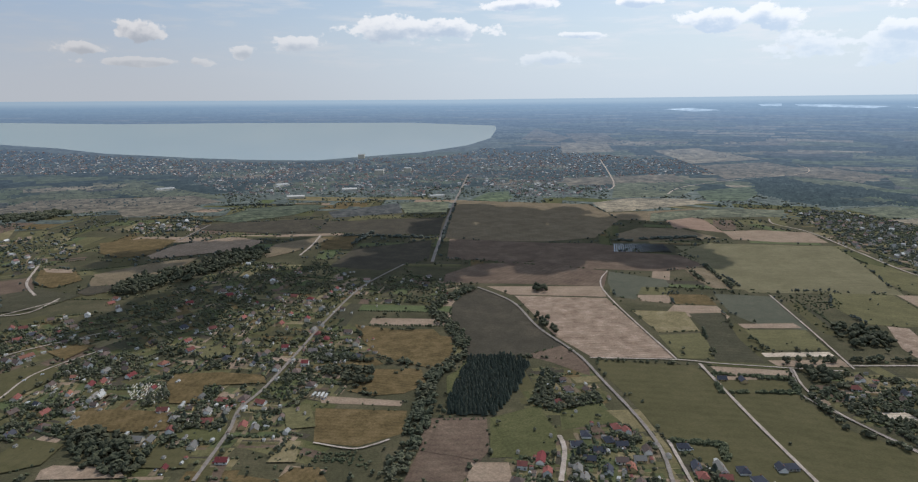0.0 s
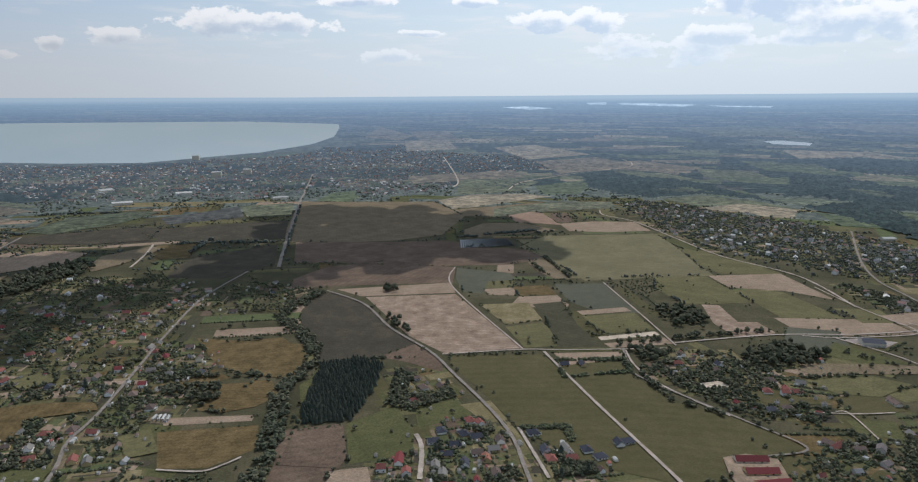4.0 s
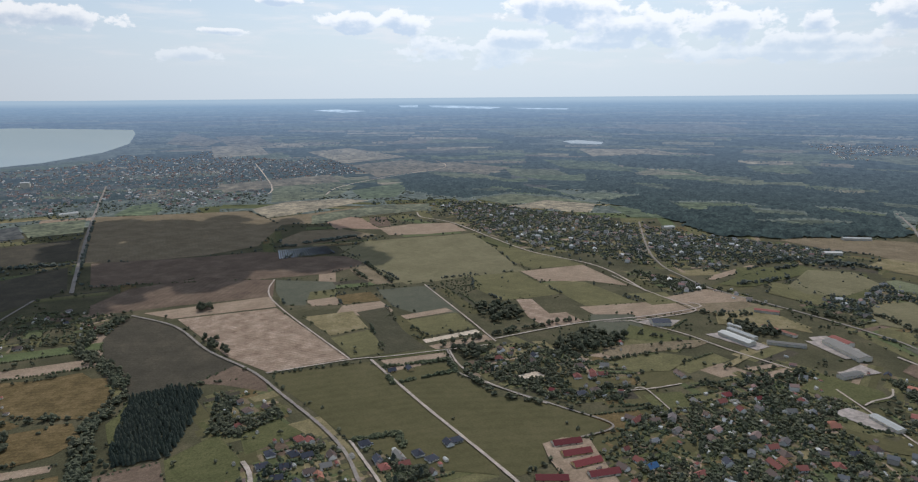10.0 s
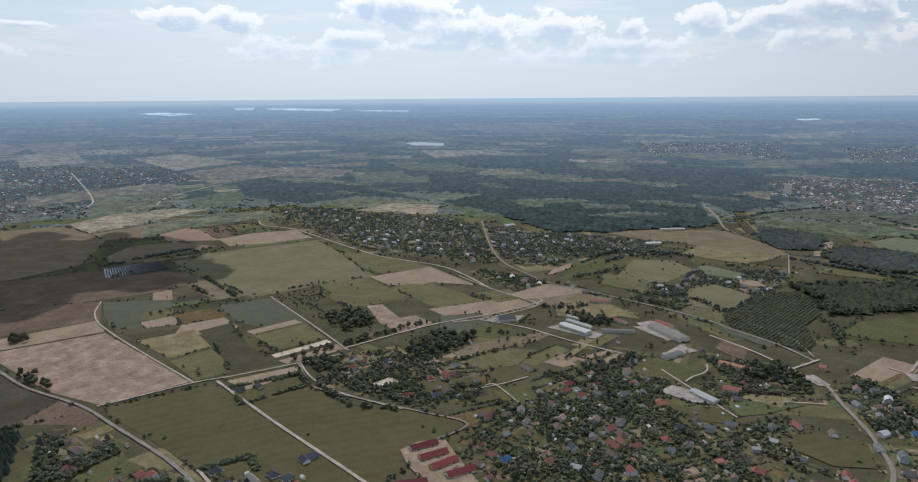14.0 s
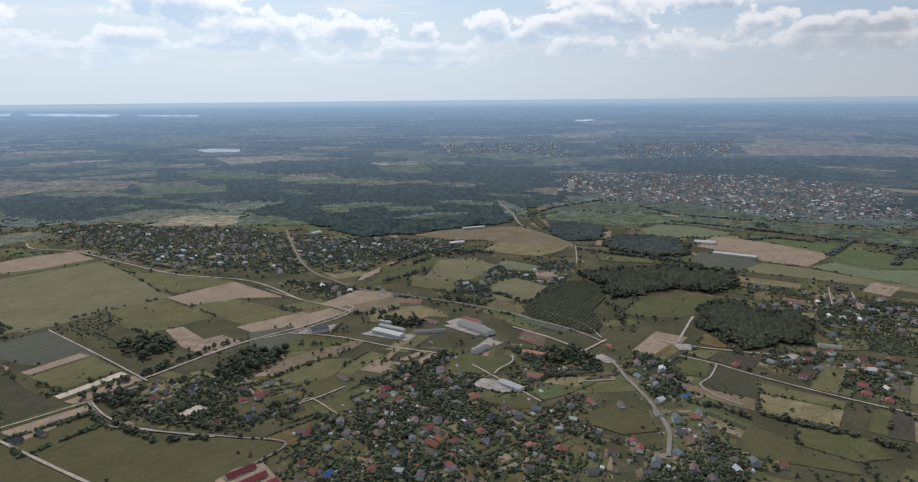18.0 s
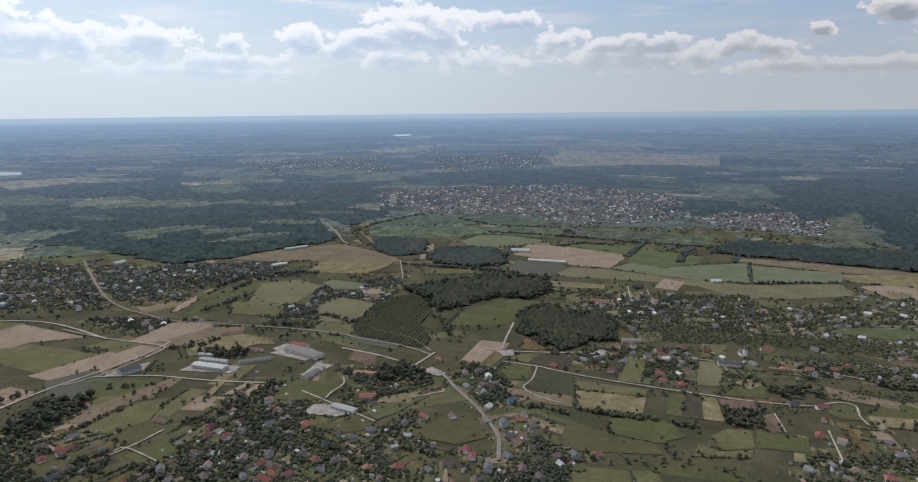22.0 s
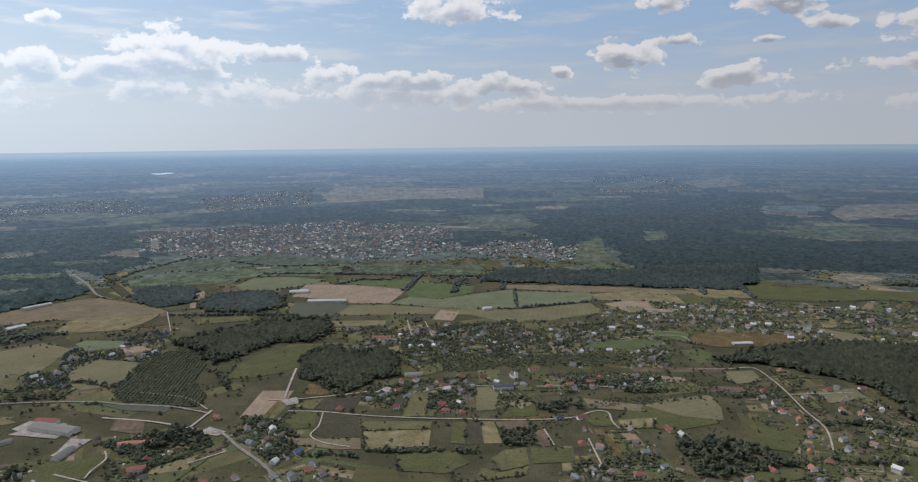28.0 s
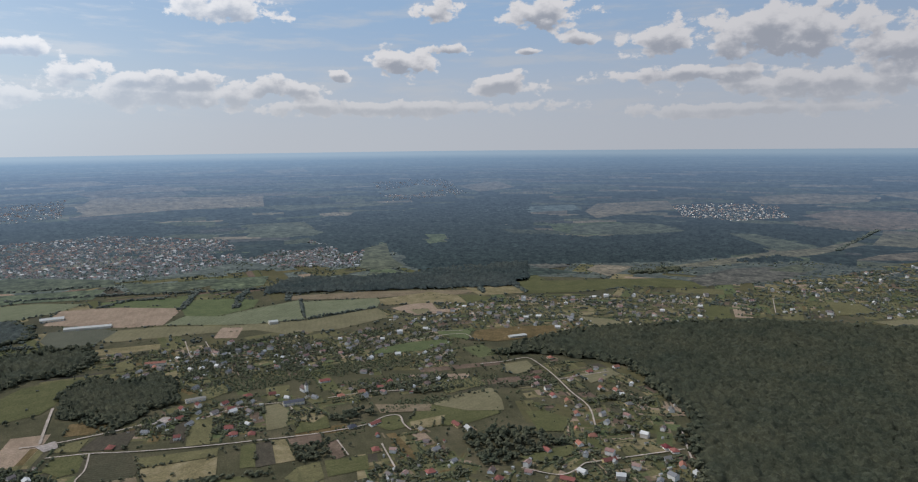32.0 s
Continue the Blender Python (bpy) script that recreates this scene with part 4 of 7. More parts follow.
field("tan", (3241, 3454), (3429, 3566), (3303, 3170), (3146, 3197))
field("crop", (3350, -165), (3611, -220), (3756, -468), (3359, -558), (3260, -332))
field("tan", (4812, 807), (5964, 697), (6149, 194), (6028, -452), (5187, -400), (5140, 160), (4938, 576))
field("dry", (2303, 2471), (2490, 2541), (2507, 2161), (2417, 2050), (2322, 2229))
field("olive", (2505, 1926), (2669, 1839), (2587, 1749), (2476, 1889))
field("lush", (2949, -933), (2911, -1005), (2805, -1010), (2774, -910))
field("gold", (1332, -538), (1400, -578), (1398, -695), (1372, -775), (1308, -742), (1298, -636), (1301, -591))
field("green", (1429, -491), (1425, -555), (1399, -567), (1338, -536), (1398, -488))
field("grass", (1895, -915), (1838, -1132), (1770, -1375), (1636, -1453), (1587, -1385), (1688, -1207), (1681, -1020), (1724, -872))
field("dry", (1922, -726), (1923, -899), (1734, -870), (1747, -730))
field("fallow", (1732, -1442), (1820, -1705), (1801, -1843), (1661, -1886), (1591, -1684), (1603, -1509), (1615, -1409))
field("tan", (1993, -1225), (2070, -1319), (1989, -1419), (1909, -1312), (1861, -1235))
field("fallow", (2179, -1090), (2239, -1218), (2073, -1217), (2068, -1105))
field("dark", (2146, -1009), (2060, -1124), (1953, -1178), (1972, -990))
field("dry", (1940, -1507), (1999, -1866), (2052, -2120), (2039, -2355), (2132, -2630), (2037, -2624), (1926, -2228), (1905, -1917), (1887, -1636))
field("crop", (2582, -2359), (2492, -2454), (2230, -2398), (2050, -2373), (2043, -2141), (2209, -2213))
field("olive", (1748, -1790), (1670, -1865), (1697, -1973), (1799, -1974))
field("crop", (2840, -1639), (3133, -1835), (3154, -2219), (3018, -2312), (2713, -2229), (2691, -1931))
field("tan", (3399, -1437), (3374, -1567), (3136, -1497))
field("greyblue", (4066, -1431), (4318, -1912), (4312, -2517), (3961, -2368), (3921, -1944))
field("tan", (3874, -2352), (4332, -2727), (4347, -3371), (3706, -2936), (3642, -2470))
field("tan", (4025, -3934), (4414, -4630), (4345, -4952), (4093, -5327), (3534, -4491), (3631, -4147), (3766, -3846))
field("rose", (3051, -3352), (3247, -3867), (2944, -4156), (2333, -3566), (2366, -3107), (2746, -3236))
field("dry", (2017, -2626), (2274, -3028), (2154, -3091), (1909, -2933), (1895, -2703))
field("brown", (1775, -2231), (1820, -2408), (1813, -2615), (1701, -2623), (1685, -2414))
field("hazed_olive", (1000, -341), (1025, -394), (1038, -465), (979, -459), (933, -443), (952, -388))
field("fallow", (1034, -252), (1000, -341), (974, -330), (994, -252))
field("dry", (943, -286), (949, -347), (915, -327), (909, -281))
field("grass", (918, -474), (883, -545), (825, -492), (839, -457))
field("grass", (770, -393), (777, -435), (780, -481), (752, -469), (745, -410))
field("hazed_olive", (1151, -539), (1154, -591), (1102, -585), (1085, -533), (1109, -520))
field("hazed_olive", (1043, -641), (1056, -719), (1013, -717), (992, -641))
field("meadow", (927, -535), (892, -554), (864, -527), (897, -508))
field("hazed_olive", (1434, -867), (1378, -926), (1277, -957), (1312, -867))
field("grass", (1420, -1246), (1367, -1287), (1266, -1206), (1274, -1141))
field("olive", (1324, -1578), (1263, -1635), (1177, -1590), (1192, -1469))
field("hazed_olive", (1119, -1498), (1099, -1625), (1044, -1613), (1068, -1509))
field("grass", (1219, 974), (1309, 928), (1355, 945), (1359, 869), (1127, 852), (1090, 868))
field("hazed_olive", (1338, 885), (1403, 822), (1357, 738), (1223, 724), (1166, 767), (1184, 821))
field("dry", (923, 771), (1011, 735), (998, 639), (928, 672), (881, 728))
field("green", (1427, 2485), (1621, 2246), (1595, 2054), (1441, 2150))
field("crop", (1563, 2058), (1738, 2048), (1816, 1887), (1609, 1855))
field("green", (1555, 1793), (1603, 1613), (1592, 1464), (1455, 1568))
field("green", (1729, 2678), (2128, 2465), (2478, 2260), (2497, 2094), (2063, 2229), (1770, 2451))
field("brown", (1501, 3348), (1802, 3392), (1912, 2961), (1679, 2807), (1477, 3024))
field("olive", (1422, 2912), (1621, 2820), (1645, 2547), (1435, 2706))
field("yard", (745, 439), (772, 437), (777, 388), (757, 374), (745, 389), (741, 426))
field("yard", (823, 703), (860, 696), (866, 618), (836, 617))
field("yard", (953, 616), (983, 607), (970, 545), (926, 522), (926, 574))
field("yard", (861, 511), (889, 502), (874, 482), (858, 495))
field("yard", (928, 337), (948, 325), (929, 296), (914, 304))
field("yard", (1078, 93), (1104, 75), (1093, 60), (1071, 73))
field("yard", (1049, 243), (1062, 220), (1035, 210), (1026, 228))
field("tan", (762, 581), (812, 572), (815, 559), (765, 568))
field("tan", (767, 556), (812, 553), (810, 540), (770, 540))
field("dry", (752, 604), (804, 614), (806, 604), (749, 591))
field("dry", (801, 358), (821, 357), (856, 310), (811, 311))
field("yard", (873, 508), (915, 511), (912, 479), (875, 487))
field("yard", (933, 609), (962, 588), (938, 525), (916, 533))
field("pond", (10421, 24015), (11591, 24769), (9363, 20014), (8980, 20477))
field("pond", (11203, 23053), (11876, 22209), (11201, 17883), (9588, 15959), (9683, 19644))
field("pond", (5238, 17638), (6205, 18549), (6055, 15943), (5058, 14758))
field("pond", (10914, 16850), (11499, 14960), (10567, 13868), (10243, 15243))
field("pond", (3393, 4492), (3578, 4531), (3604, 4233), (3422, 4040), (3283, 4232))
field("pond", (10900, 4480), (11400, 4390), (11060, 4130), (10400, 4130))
field("brown", (-1527, 2118), (-1527, 2421), (-1242, 2442), (-991, 2509), (-830, 2357), (-942, 2230), (-1116, 2186), (-1225, 2109))
field("olive", (-1664, 2315), (-1592, 2528), (-1434, 2603), (-1246, 2472), (-1500, 2378))
field("brown", (-1110, 2174), (-1086, 2247), (-903, 2279), (-826, 2190), (-912, 2068), (-1030, 2050))
field("meadow", (-740, 1990), (-683, 2209), (-525, 2280), (-436, 2252), (-514, 2067), (-653, 1939))
field("plough", (-756, 1896), (-653, 1939), (-461, 1993), (-387, 1971), (-386, 1800), (-523, 1779), (-700, 1833))
field("gold", (-900, 1660), (-808, 1716), (-722, 1699), (-709, 1526), (-776, 1498), (-842, 1547))
field("tan", (-717, 1514), (-699, 1634), (-587, 1733), (-492, 1679), (-510, 1584), (-613, 1524), (-691, 1485))
field("fallow", (-457, 1545), (-454, 1636), (-364, 1728), (-331, 1689), (-390, 1549), (-435, 1491))
field("plough", (-712, 1213), (-711, 1295), (-637, 1363), (-570, 1412), (-575, 1494), (-504, 1564), (-499, 1464), (-578, 1338), (-645, 1231), (-680, 1193))
field("fallow", (-749, 1346), (-673, 1445), (-591, 1500), (-596, 1382), (-673, 1265), (-714, 1257))
field("gold", (-832, 1276), (-885, 1392), (-805, 1381), (-750, 1305), (-775, 1246))
field("tan", (-889, 1403), (-813, 1391), (-801, 1361), (-858, 1367))
field("dark", (-845, 1200), (-803, 1238), (-692, 1197), (-725, 1110), (-775, 1094))
field("dark", (1103, 540), (1255, 553), (1335, 533), (1325, 462), (1241, 426), (1151, 419), (1074, 370), (1029, 371), (1035, 415), (1055, 501))
field("tan", (6147, 930), (6908, 946), (6607, 698), (5822, 556), (5143, 621), (5259, 853))
field("tan", (6085, 558), (6583, 363), (6378, -485), (5575, -422), (5588, 102), (5765, 447))
field("crop", (3534, -163), (3848, -225), (3875, -450), (3526, -483), (3265, -489), (3405, -281))
field("lush", (3118, -993), (3078, -1085), (2872, -1028), (2923, -960))
field("hazed_dark", (3174, -1409), (2988, -1650), (2831, -1660), (2942, -1400))
field("crop", (6464, -1543), (7475, -2340), (6886, -2421), (5889, -1732))
field("tan", (7040, -2613), (7809, -3450), (6539, -3095), (5980, -2460))
field("olive", (5105, -856), (5284, -1261), (4905, -1260), (4756, -880))
field("olive", (2329, -504), (2771, -616), (2908, -747), (2515, -666), (2302, -663), (2255, -560))
field("crop", (3594, -4105), (3609, -4584), (3572, -5078), (3319, -4724), (3263, -4151))
field("tan", (4143, -5392), (4266, -6051), (3904, -5913), (3572, -5078))
field("fallow", (10219, 400), (10897, -577), (9339, -945), (8477, -179))
field("tan", (10245, 2113), (10978, 1526), (9567, 1067), (9024, 1626))
field("crop", (8215, -1103), (8484, -1724), (7760, -1853), (7312, -1230))
field("grass", (2122, 1410), (2181, 1364), (2194, 1208), (2113, 1175), (2062, 1336))
field("hazed_dark", (2004, 2209), (2090, 2089), (2050, 1923), (1967, 1970))
field("hazed_dark", (1910, 1500), (1999, 1363), (1926, 1288), (1832, 1418))
field("grass", (1748, 1680), (1808, 1614), (1748, 1516), (1692, 1576))
field("hazed_dark", (2421, 1382), (2477, 1231), (2399, 1144), (2319, 1275))
field("crop", (4071, 1766), (4301, 1611), (4065, 1444), (3822, 1583))
field("fallow", (5204, 5515), (6056, 5663), (5888, 4478), (5089, 4644))
field("fallow", (7169, 839), (7522, 240), (6867, 161), (6470, 645))
field("tan", (9722, 3910), (11167, 3951), (10124, 3467), (9093, 3394))
field("olive", (4037, 2503), (4333, 2229), (4151, 1800), (3773, 2022))
field("crop", (4972, -376), (5227, -886), (4982, -1036), (4700, -543))
field("hazed_dark", (1704, 1327), (1901, 1272), (1963, 1145), (1792, 1197))
field("grass", (1759, 1742), (1970, 1618), (1993, 1479), (1786, 1569))
field("hazed_dark", (1309, 2373), (1458, 2347), (1486, 2218), (1341, 2246))
field("gold", (-370, 801), (-370, 829), (-311, 834), (-254, 824), (-244, 800), (-318, 792), (-307, 742), (-342, 742))
field("gold", (-429, 678), (-440, 720), (-396, 727), (-332, 719), (-311, 677), (-350, 671))
field("tan", (-405, 595), (-398, 604), (-334, 600), (-316, 581), (-400, 578))
field("meadow", (-552, 737), (-610, 822), (-573, 861), (-535, 851), (-521, 812), (-537, 757))
field("gold", (-587, 911), (-569, 939), (-530, 938), (-544, 880))
field("grass", (-308, 677), (-251, 676), (-254, 650), (-300, 657))
field("dry", (-191, 608), (-181, 650), (-166, 650), (-162, 608))
field("gold", (-178, 568), (-162, 598), (-137, 598), (-121, 567))
field("meadow", (-338, 634), (-275, 639), (-265, 598), (-316, 599))
field("olive", (-206, 725), (-176, 740), (-157, 682), (-187, 676))
field("meadow", (-467, 612), (-462, 659), (-411, 646), (-411, 606), (-449, 585))
field("olive", (-379, 913), (-346, 936), (-317, 901), (-351, 879))
field("tan", (397, 542), (424, 543), (449, 527), (437, 496), (427, 466), (416, 434), (375, 466), (384, 511))
road("asphalt", 4.2, (34, 1240), (93, 1144), (123, 1007), (164, 895), (181, 804), (199, 699), (204, 628), (198, 572), (193, 528))
road("gravel", 4.0, (322, 856), (325, 692), (332, 532), (333, 426))
road("gravel", 2.8, (179, 879), (293, 871), (349, 856), (436, 839), (499, 828))
road("gravel", 2.8, (306, 1359), (268, 1219), (296, 873))
road("gravel", 2.8, (560, 1176), (536, 974), (517, 834))
road("gravel", 2.8, (437, 835), (423, 775), (427, 711), (459, 620))
road("gravel", 3.5, (217, 649), (215, 571), (214, 546))
road("asphalt", 4.2, (-250, 575), (-249, 670), (-254, 726), (-241, 791), (-226, 934), (-214, 1055), (-184, 1248), (-119, 1424))
road("gravel", 2.8, (-516, 910), (-555, 831), (-552, 757), (-560, 729))
road("gravel", 2.8, (-639, 889), (-623, 916), (-564, 976), (-532, 1002))
road("gravel", 2.8, (-764, 1078), (-735, 1126), (-715, 1161))
road("asphalt", 7.65, (-59, 1444), (-45, 1759), (-14, 2331), (45, 3155))
road("gravel", 6, (774, 2495), (904, 2695), (1231, 2920), (1562, 3089), (1698, 3288), (1742, 3489))
road("gravel", 7, (583, 2617), (655, 2859), (806, 3876))
road("gravel", 2.5, (-153, 647), (-111, 634), (-91, 641), (-74, 653))
road("gravel", 5, (94, 572), (106, 629), (105, 660))
road("gravel", 4.5, (912, 1964), (888, 1879), (926, 1755), (917, 1511), (914, 1316), (961, 1128), (915, 930))
road("asphalt", 2.7, (436, 842), (418, 782), (413, 740), (467, 609), (493, 539), (442, 534))
road("gravel", 3.4, (521, 845), (685, 841), (810, 814), (926, 808), (930, 840))
road("gravel", 2.2, (557, 606), (605, 591), (648, 584))
road("gravel", 2.0, (583, 602), (595, 594), (578, 533))
road("asphalt", 5.2, (692, 156), (746, 169), (781, 188), (827, 220), (878, 264), (916, 293), (935, 314))
road("asphalt", 4.6, (1422, 1493), (1185, 1208), (1091, 1067), (1061, 980), (1037, 882), (1049, 767), (1057, 675), (1059, 594), (1055, 534), (1044, 495), (1030, 413), (1001, 346))
road("gravel", 4, (942, 355), (1012, 342))
road("gravel", 4, (989, 502), (975, 433), (958, 385), (944, 355), (927, 308))
road("gravel", 2.8, (935, 1052), (919, 949), (914, 873), (914, 816), (896, 794), (830, 798), (765, 809), (724, 828))
road("gravel", 3.2, (765, 809), (794, 725), (802, 632), (817, 547))
road("gravel", 2.6, (871, 442), (847, 430), (815, 433), (794, 431))
road("gravel", 2.8, (1003, 222), (997, 166), (988, 134), (975, 78), (963, -1), (958, -51), (952, -108), (950, -160), (956, -219), (977, -255), (973, -277), (938, -275), (911, -279))
road("gravel", 2.2, (997, 166), (944, 164), (909, 170), (883, 144), (870, 109))
road("gravel", 4, (1209, 250), (1134, 245), (1058, 239))
road("gravel", 3, (1053, 264), (1052, 223), (1068, 146), (1081, 106))
road("gravel", 2.2, (1075, 11), (1096, -27), (1097, -104), (1058, -122))
road("gravel", 2.2, (916, -168), (861, -174))
road("gravel", 2.4, (881, -226), (800, -225))
road("gravel", 2.4, (1091, -184), (1094, -263), (1071, -334))
road("gravel", 2.4, (1368, -404), (1389, -473), (1383, -542), (1334, -546))
road("asphalt", 7, (2247, 1208), (2042, 1050), (1877, 937), (1825, 874))
road("gravel", 2.4, (1663, 662), (1483, 585))
road("gravel", 2.2, (1553, 56), (1423, 42))
road("gravel", 2.2, (1534, 13), (1404, -5))
road("gravel", 2.2, (1098, 497), (1070, 407), (1016, 351))
road("gravel", 2.6, (807, 476), (745, 334))
road("gravel", 2, (863, 277), (829, 317))
road("gravel", 2.6, (1167, -496), (1164, -545), (1168, -598), (1113, -603), (1043, -597), (966, -585), (896, -578), (827, -548))
road("gravel", 2.2, (1032, -598), (1034, -654), (1036, -706))
road("gravel", 2.8, (765, -659), (704, -623), (673, -606))
road("gravel", 2.6, (722, -468), (716, -538), (709, -621))
road("gravel", 2.2, (741, -382), (704, -423), (722, -468))
road("gravel", 2.2, (1409, -421), (1426, -483), (1411, -550))
road("gravel", 2.2, (1405, -1474), (1272, -1351))
road("gravel", 3, (1544, -1851), (1523, -1978), (1553, -2176))
road("gravel", 5, (-777, 1195), (-843, 1276), (-892, 1383), (-909, 1424))
road("asphalt", 5, (-713, 1691), (-712, 1913))
road("gravel", 5, (-365, 1513), (-360, 1633), (-364, 1751))
road("gravel", 3.5, (-770, 1072), (-725, 1094), (-721, 1175))


# ---- trees ----
def ico(level):
    bm = bmesh.new()
    bmesh.ops.create_icosphere(bm, subdivisions=level, radius=1.0)
    v = np.array([q.co[:] for q in bm.verts], dtype=np.float32)
    t = np.array([[q.index for q in f.verts] for f in bm.faces], dtype=np.int32)
    bm.free()
    return v, t


ICO = {k: ico(k) for k in (1, 2, 3)}


def tube(a, b, ra, rb, sides=5):
    a, b = np.array(a, float), np.array(b, float)
    d = (b - a) / np.linalg.norm(b - a)
    u = np.cross(d, (0.3, 1, 0.2))
    u /= np.linalg.norm(u)
    w = np.cross(d, u)
    ang = np.arange(sides) * 2 * np.pi / sides
    ring = np.cos(ang)[:, None] * u + np.sin(ang)[:, None] * w
    v = np.concatenate([a + ring * ra, b + ring * rb])
    t = []
    for k in range(sides):
        j = (k + 1) % sides
        t += [(k, j, sides + j), (k, sides + j, sides + k)]
    return v, np.array(t)


def joined(pieces):
    """Pieces of (verts, tris, slot) as one set of arrays."""
    vs, ts, ix, n = [], [], [], 0
    for v, t, slot in pieces:
        vs.append(v)
        ts.append(np.asarray(t) + n)
        ix.append(np.full(len(t), slot))
        n += len(v)
    return np.concatenate(vs), np.concatenate(ts), np.concatenate(ix)


def tree_shape(kind, detail, rng):
    """A tree of crown radius 1: (crown pieces, wood pieces)."""
    leaves, wood = [], []
    if kind == "pine":
        wood.append((*tube((0, 0, 0), (0, 0, 1.6), 0.12, 0.05), 1))
        tiers = (5, 3, 2)[detail]
        for k in range(tiers):
            s = 1 - k / tiers * 0.62
            n = (9, 7, 5)[detail]
            ang = np.arange(n) * 2 * np.pi / n + rng.random()
            rad = s * rng.uniform(0.72, 1.12, n)
            low, top = 0.4 + k * 2.0 / tiers, 0.4 + k * 2.0 / tiers + 2.9 / tiers
            v = np.concatenate([np.stack([np.cos(ang) * rad, np.sin(ang) * rad, low + rng.uniform(-0.12, 0.12, n)], 1), [[rng.uniform(-0.05, 0.05), 0, top], [0, 0, low + 0.2]]])
            t = [(j, (j + 1) % n, n) for j in range(n)] + [((j + 1) % n, j, n + 1) for j in range(n)]
            leaves.append((v, np.array(t), 0))
        return leaves, wood
    count, level = ((13, 1), (6, 1), (3, 1), (1, 1))[detail]
    tall = {"oak": 1.1, "scrub": 0.55, "orchard": 1.0}[kind]
    v0, t0 = ICO[level]
    for k in range(count):
        if count == 1:
            c, r = np.array((0, 0, tall * 0.75)), 1.0
        else:
            a, q = rng.uniform(0, 2 * np.pi), (k / count) ** 0.6 * 0.72
            c = np.array((np.cos(a) * q, np.sin(a) * q, tall * (1.15 - 0.75 * q + rng.uniform(-0.18, 0.18))))
            r = rng.uniform(0.36, 0.56) * (1.25 if count < 5 else 1.0)
        v = v0 * r * rng.uniform(0.58, 1.42, (len(v0), 1)) * (1, 1, 0.82)
        leaves.append((v + c, t0, 0))
    if detail == 0:
        for k in range(70):  # loose sprays that break up the outline
            d = rng.normal(size=3)
            d /= np.linalg.norm(d)
            c = d * (1.0, 1.0, 0.75) * rng.uniform(0.72, 1.08) + (0, 0, tall * 0.85)
            q = rng.normal(size=(3, 3)) * 0.13
            leaves.append((c + q, np.array([(0, 1, 2)]), 0))
    if detail < 2:
        wood.append((*tube((0, 0, 0), (0.04, 0.02, tall * 0.75), 0.11, 0.06), 1))
    if detail == 0:
        for k in range(4):
            a = k * 1.6 + rng.random()
            wood.append((*tube((0.03, 0.02, tall * 0.5), (np.cos(a) * 0.5, np.sin(a) * 0.5, tall * (0.85 + 0.1 * k)), 0.055, 0.02, 4), 1))
    return leaves, wood


SHAPES = {}
for kind in ("oak", "pine", "scrub", "orchard"):
    for detail in range(3 if kind == "pine" else 4):
        rng = np.random.default_rng(len(SHAPES) + 5)
        SHAPES[kind, detail] = [joined(sum(tree_shape(kind, detail, rng), [])) for _ in range(5)]
SIZE = {"oak": (3.2, 5.4), "pine": (2.0, 3.2), "scrub": (1.6, 3.0), "orchard": (1.9, 2.7)}


def plant(name, label, kind, points, rng, size=None, least=1, mat=None):
    """Many trees as one object; the nearest with the most shape."""
    if not len(points):
        return
    lo, hi = size or SIZE[kind]
    vs, ts, ix, n = [], [], [], 0
    for x, y in points:
        far = math.hypot(x, y)
        detail = 1 if far < 900 else 2 if far < 1700 else 3
        detail = max(detail, least)
        if kind == "pine":
            detail = min(detail, 2)
        v, t, slot = SHAPES[kind, detail][rng.integers(5)]
        s = rng.uniform(lo, hi) * (1.0 if far < 2000 else far / 2000)
        a = rng.uniform(0, 2 * np.pi)
        c, d = math.cos(a) * s, math.sin(a) * s
        k = shrink(x, y)
        q = place(x, y)
        z = s * rng.uniform(0.85, 1.2) * (1.0 if far < 2000 else 2000 / far) ** 0.6
        p = np.stack([v[:, 0] * c - v[:, 1] * d, v[:, 0] * d + v[:, 1] * c, v[:, 2] * z], 1) * k + (q.x, q.y, q.z - 0.1 + (1.5 if far > FLAT + 300 else 0))
        vs.append(p)
        ts.append(t + n)
        ix.append(slot)
        n += len(v)
    ob = new(name, big_mesh(name, np.concatenate(vs), np.concatenate(ts), [mat or LEAF["oak_hazed" if kind == "oak" and np.median(np.hypot(*np.asarray(points).T)) > 1450 and name != "woodland" else "forest" if name == "woodland" else kind], BARK], np.concatenate(ix)))
    return tagged(ob, label, "trees", kind="stuff")


def grid_in(outline, spacing, rng):
    pts = np.array(outline, float)
    lo, hi = pts.min(0), pts.max(0)
    far = np.hypot(*pts.mean(0))
    s = spacing * max(1.0, far / 2000)
    gx, gy = np.meshgrid(np.arange(lo[0], hi[0], s), np.arange(lo[1], hi[1], s))
    p = np.stack([gx.ravel(), gy.ravel()], 1)
    p = p + rng.uniform(-0.42, 0.42, p.shape) * s
    return p[inside(p, outline)] if len(p) else p


WORDS = {"oak": "dense dark green broadleaf wood", "pine": "dense dark conifer plantation", "scrub": "patchy green scrub and bushes", "orchard": "rows of small orchard trees"}


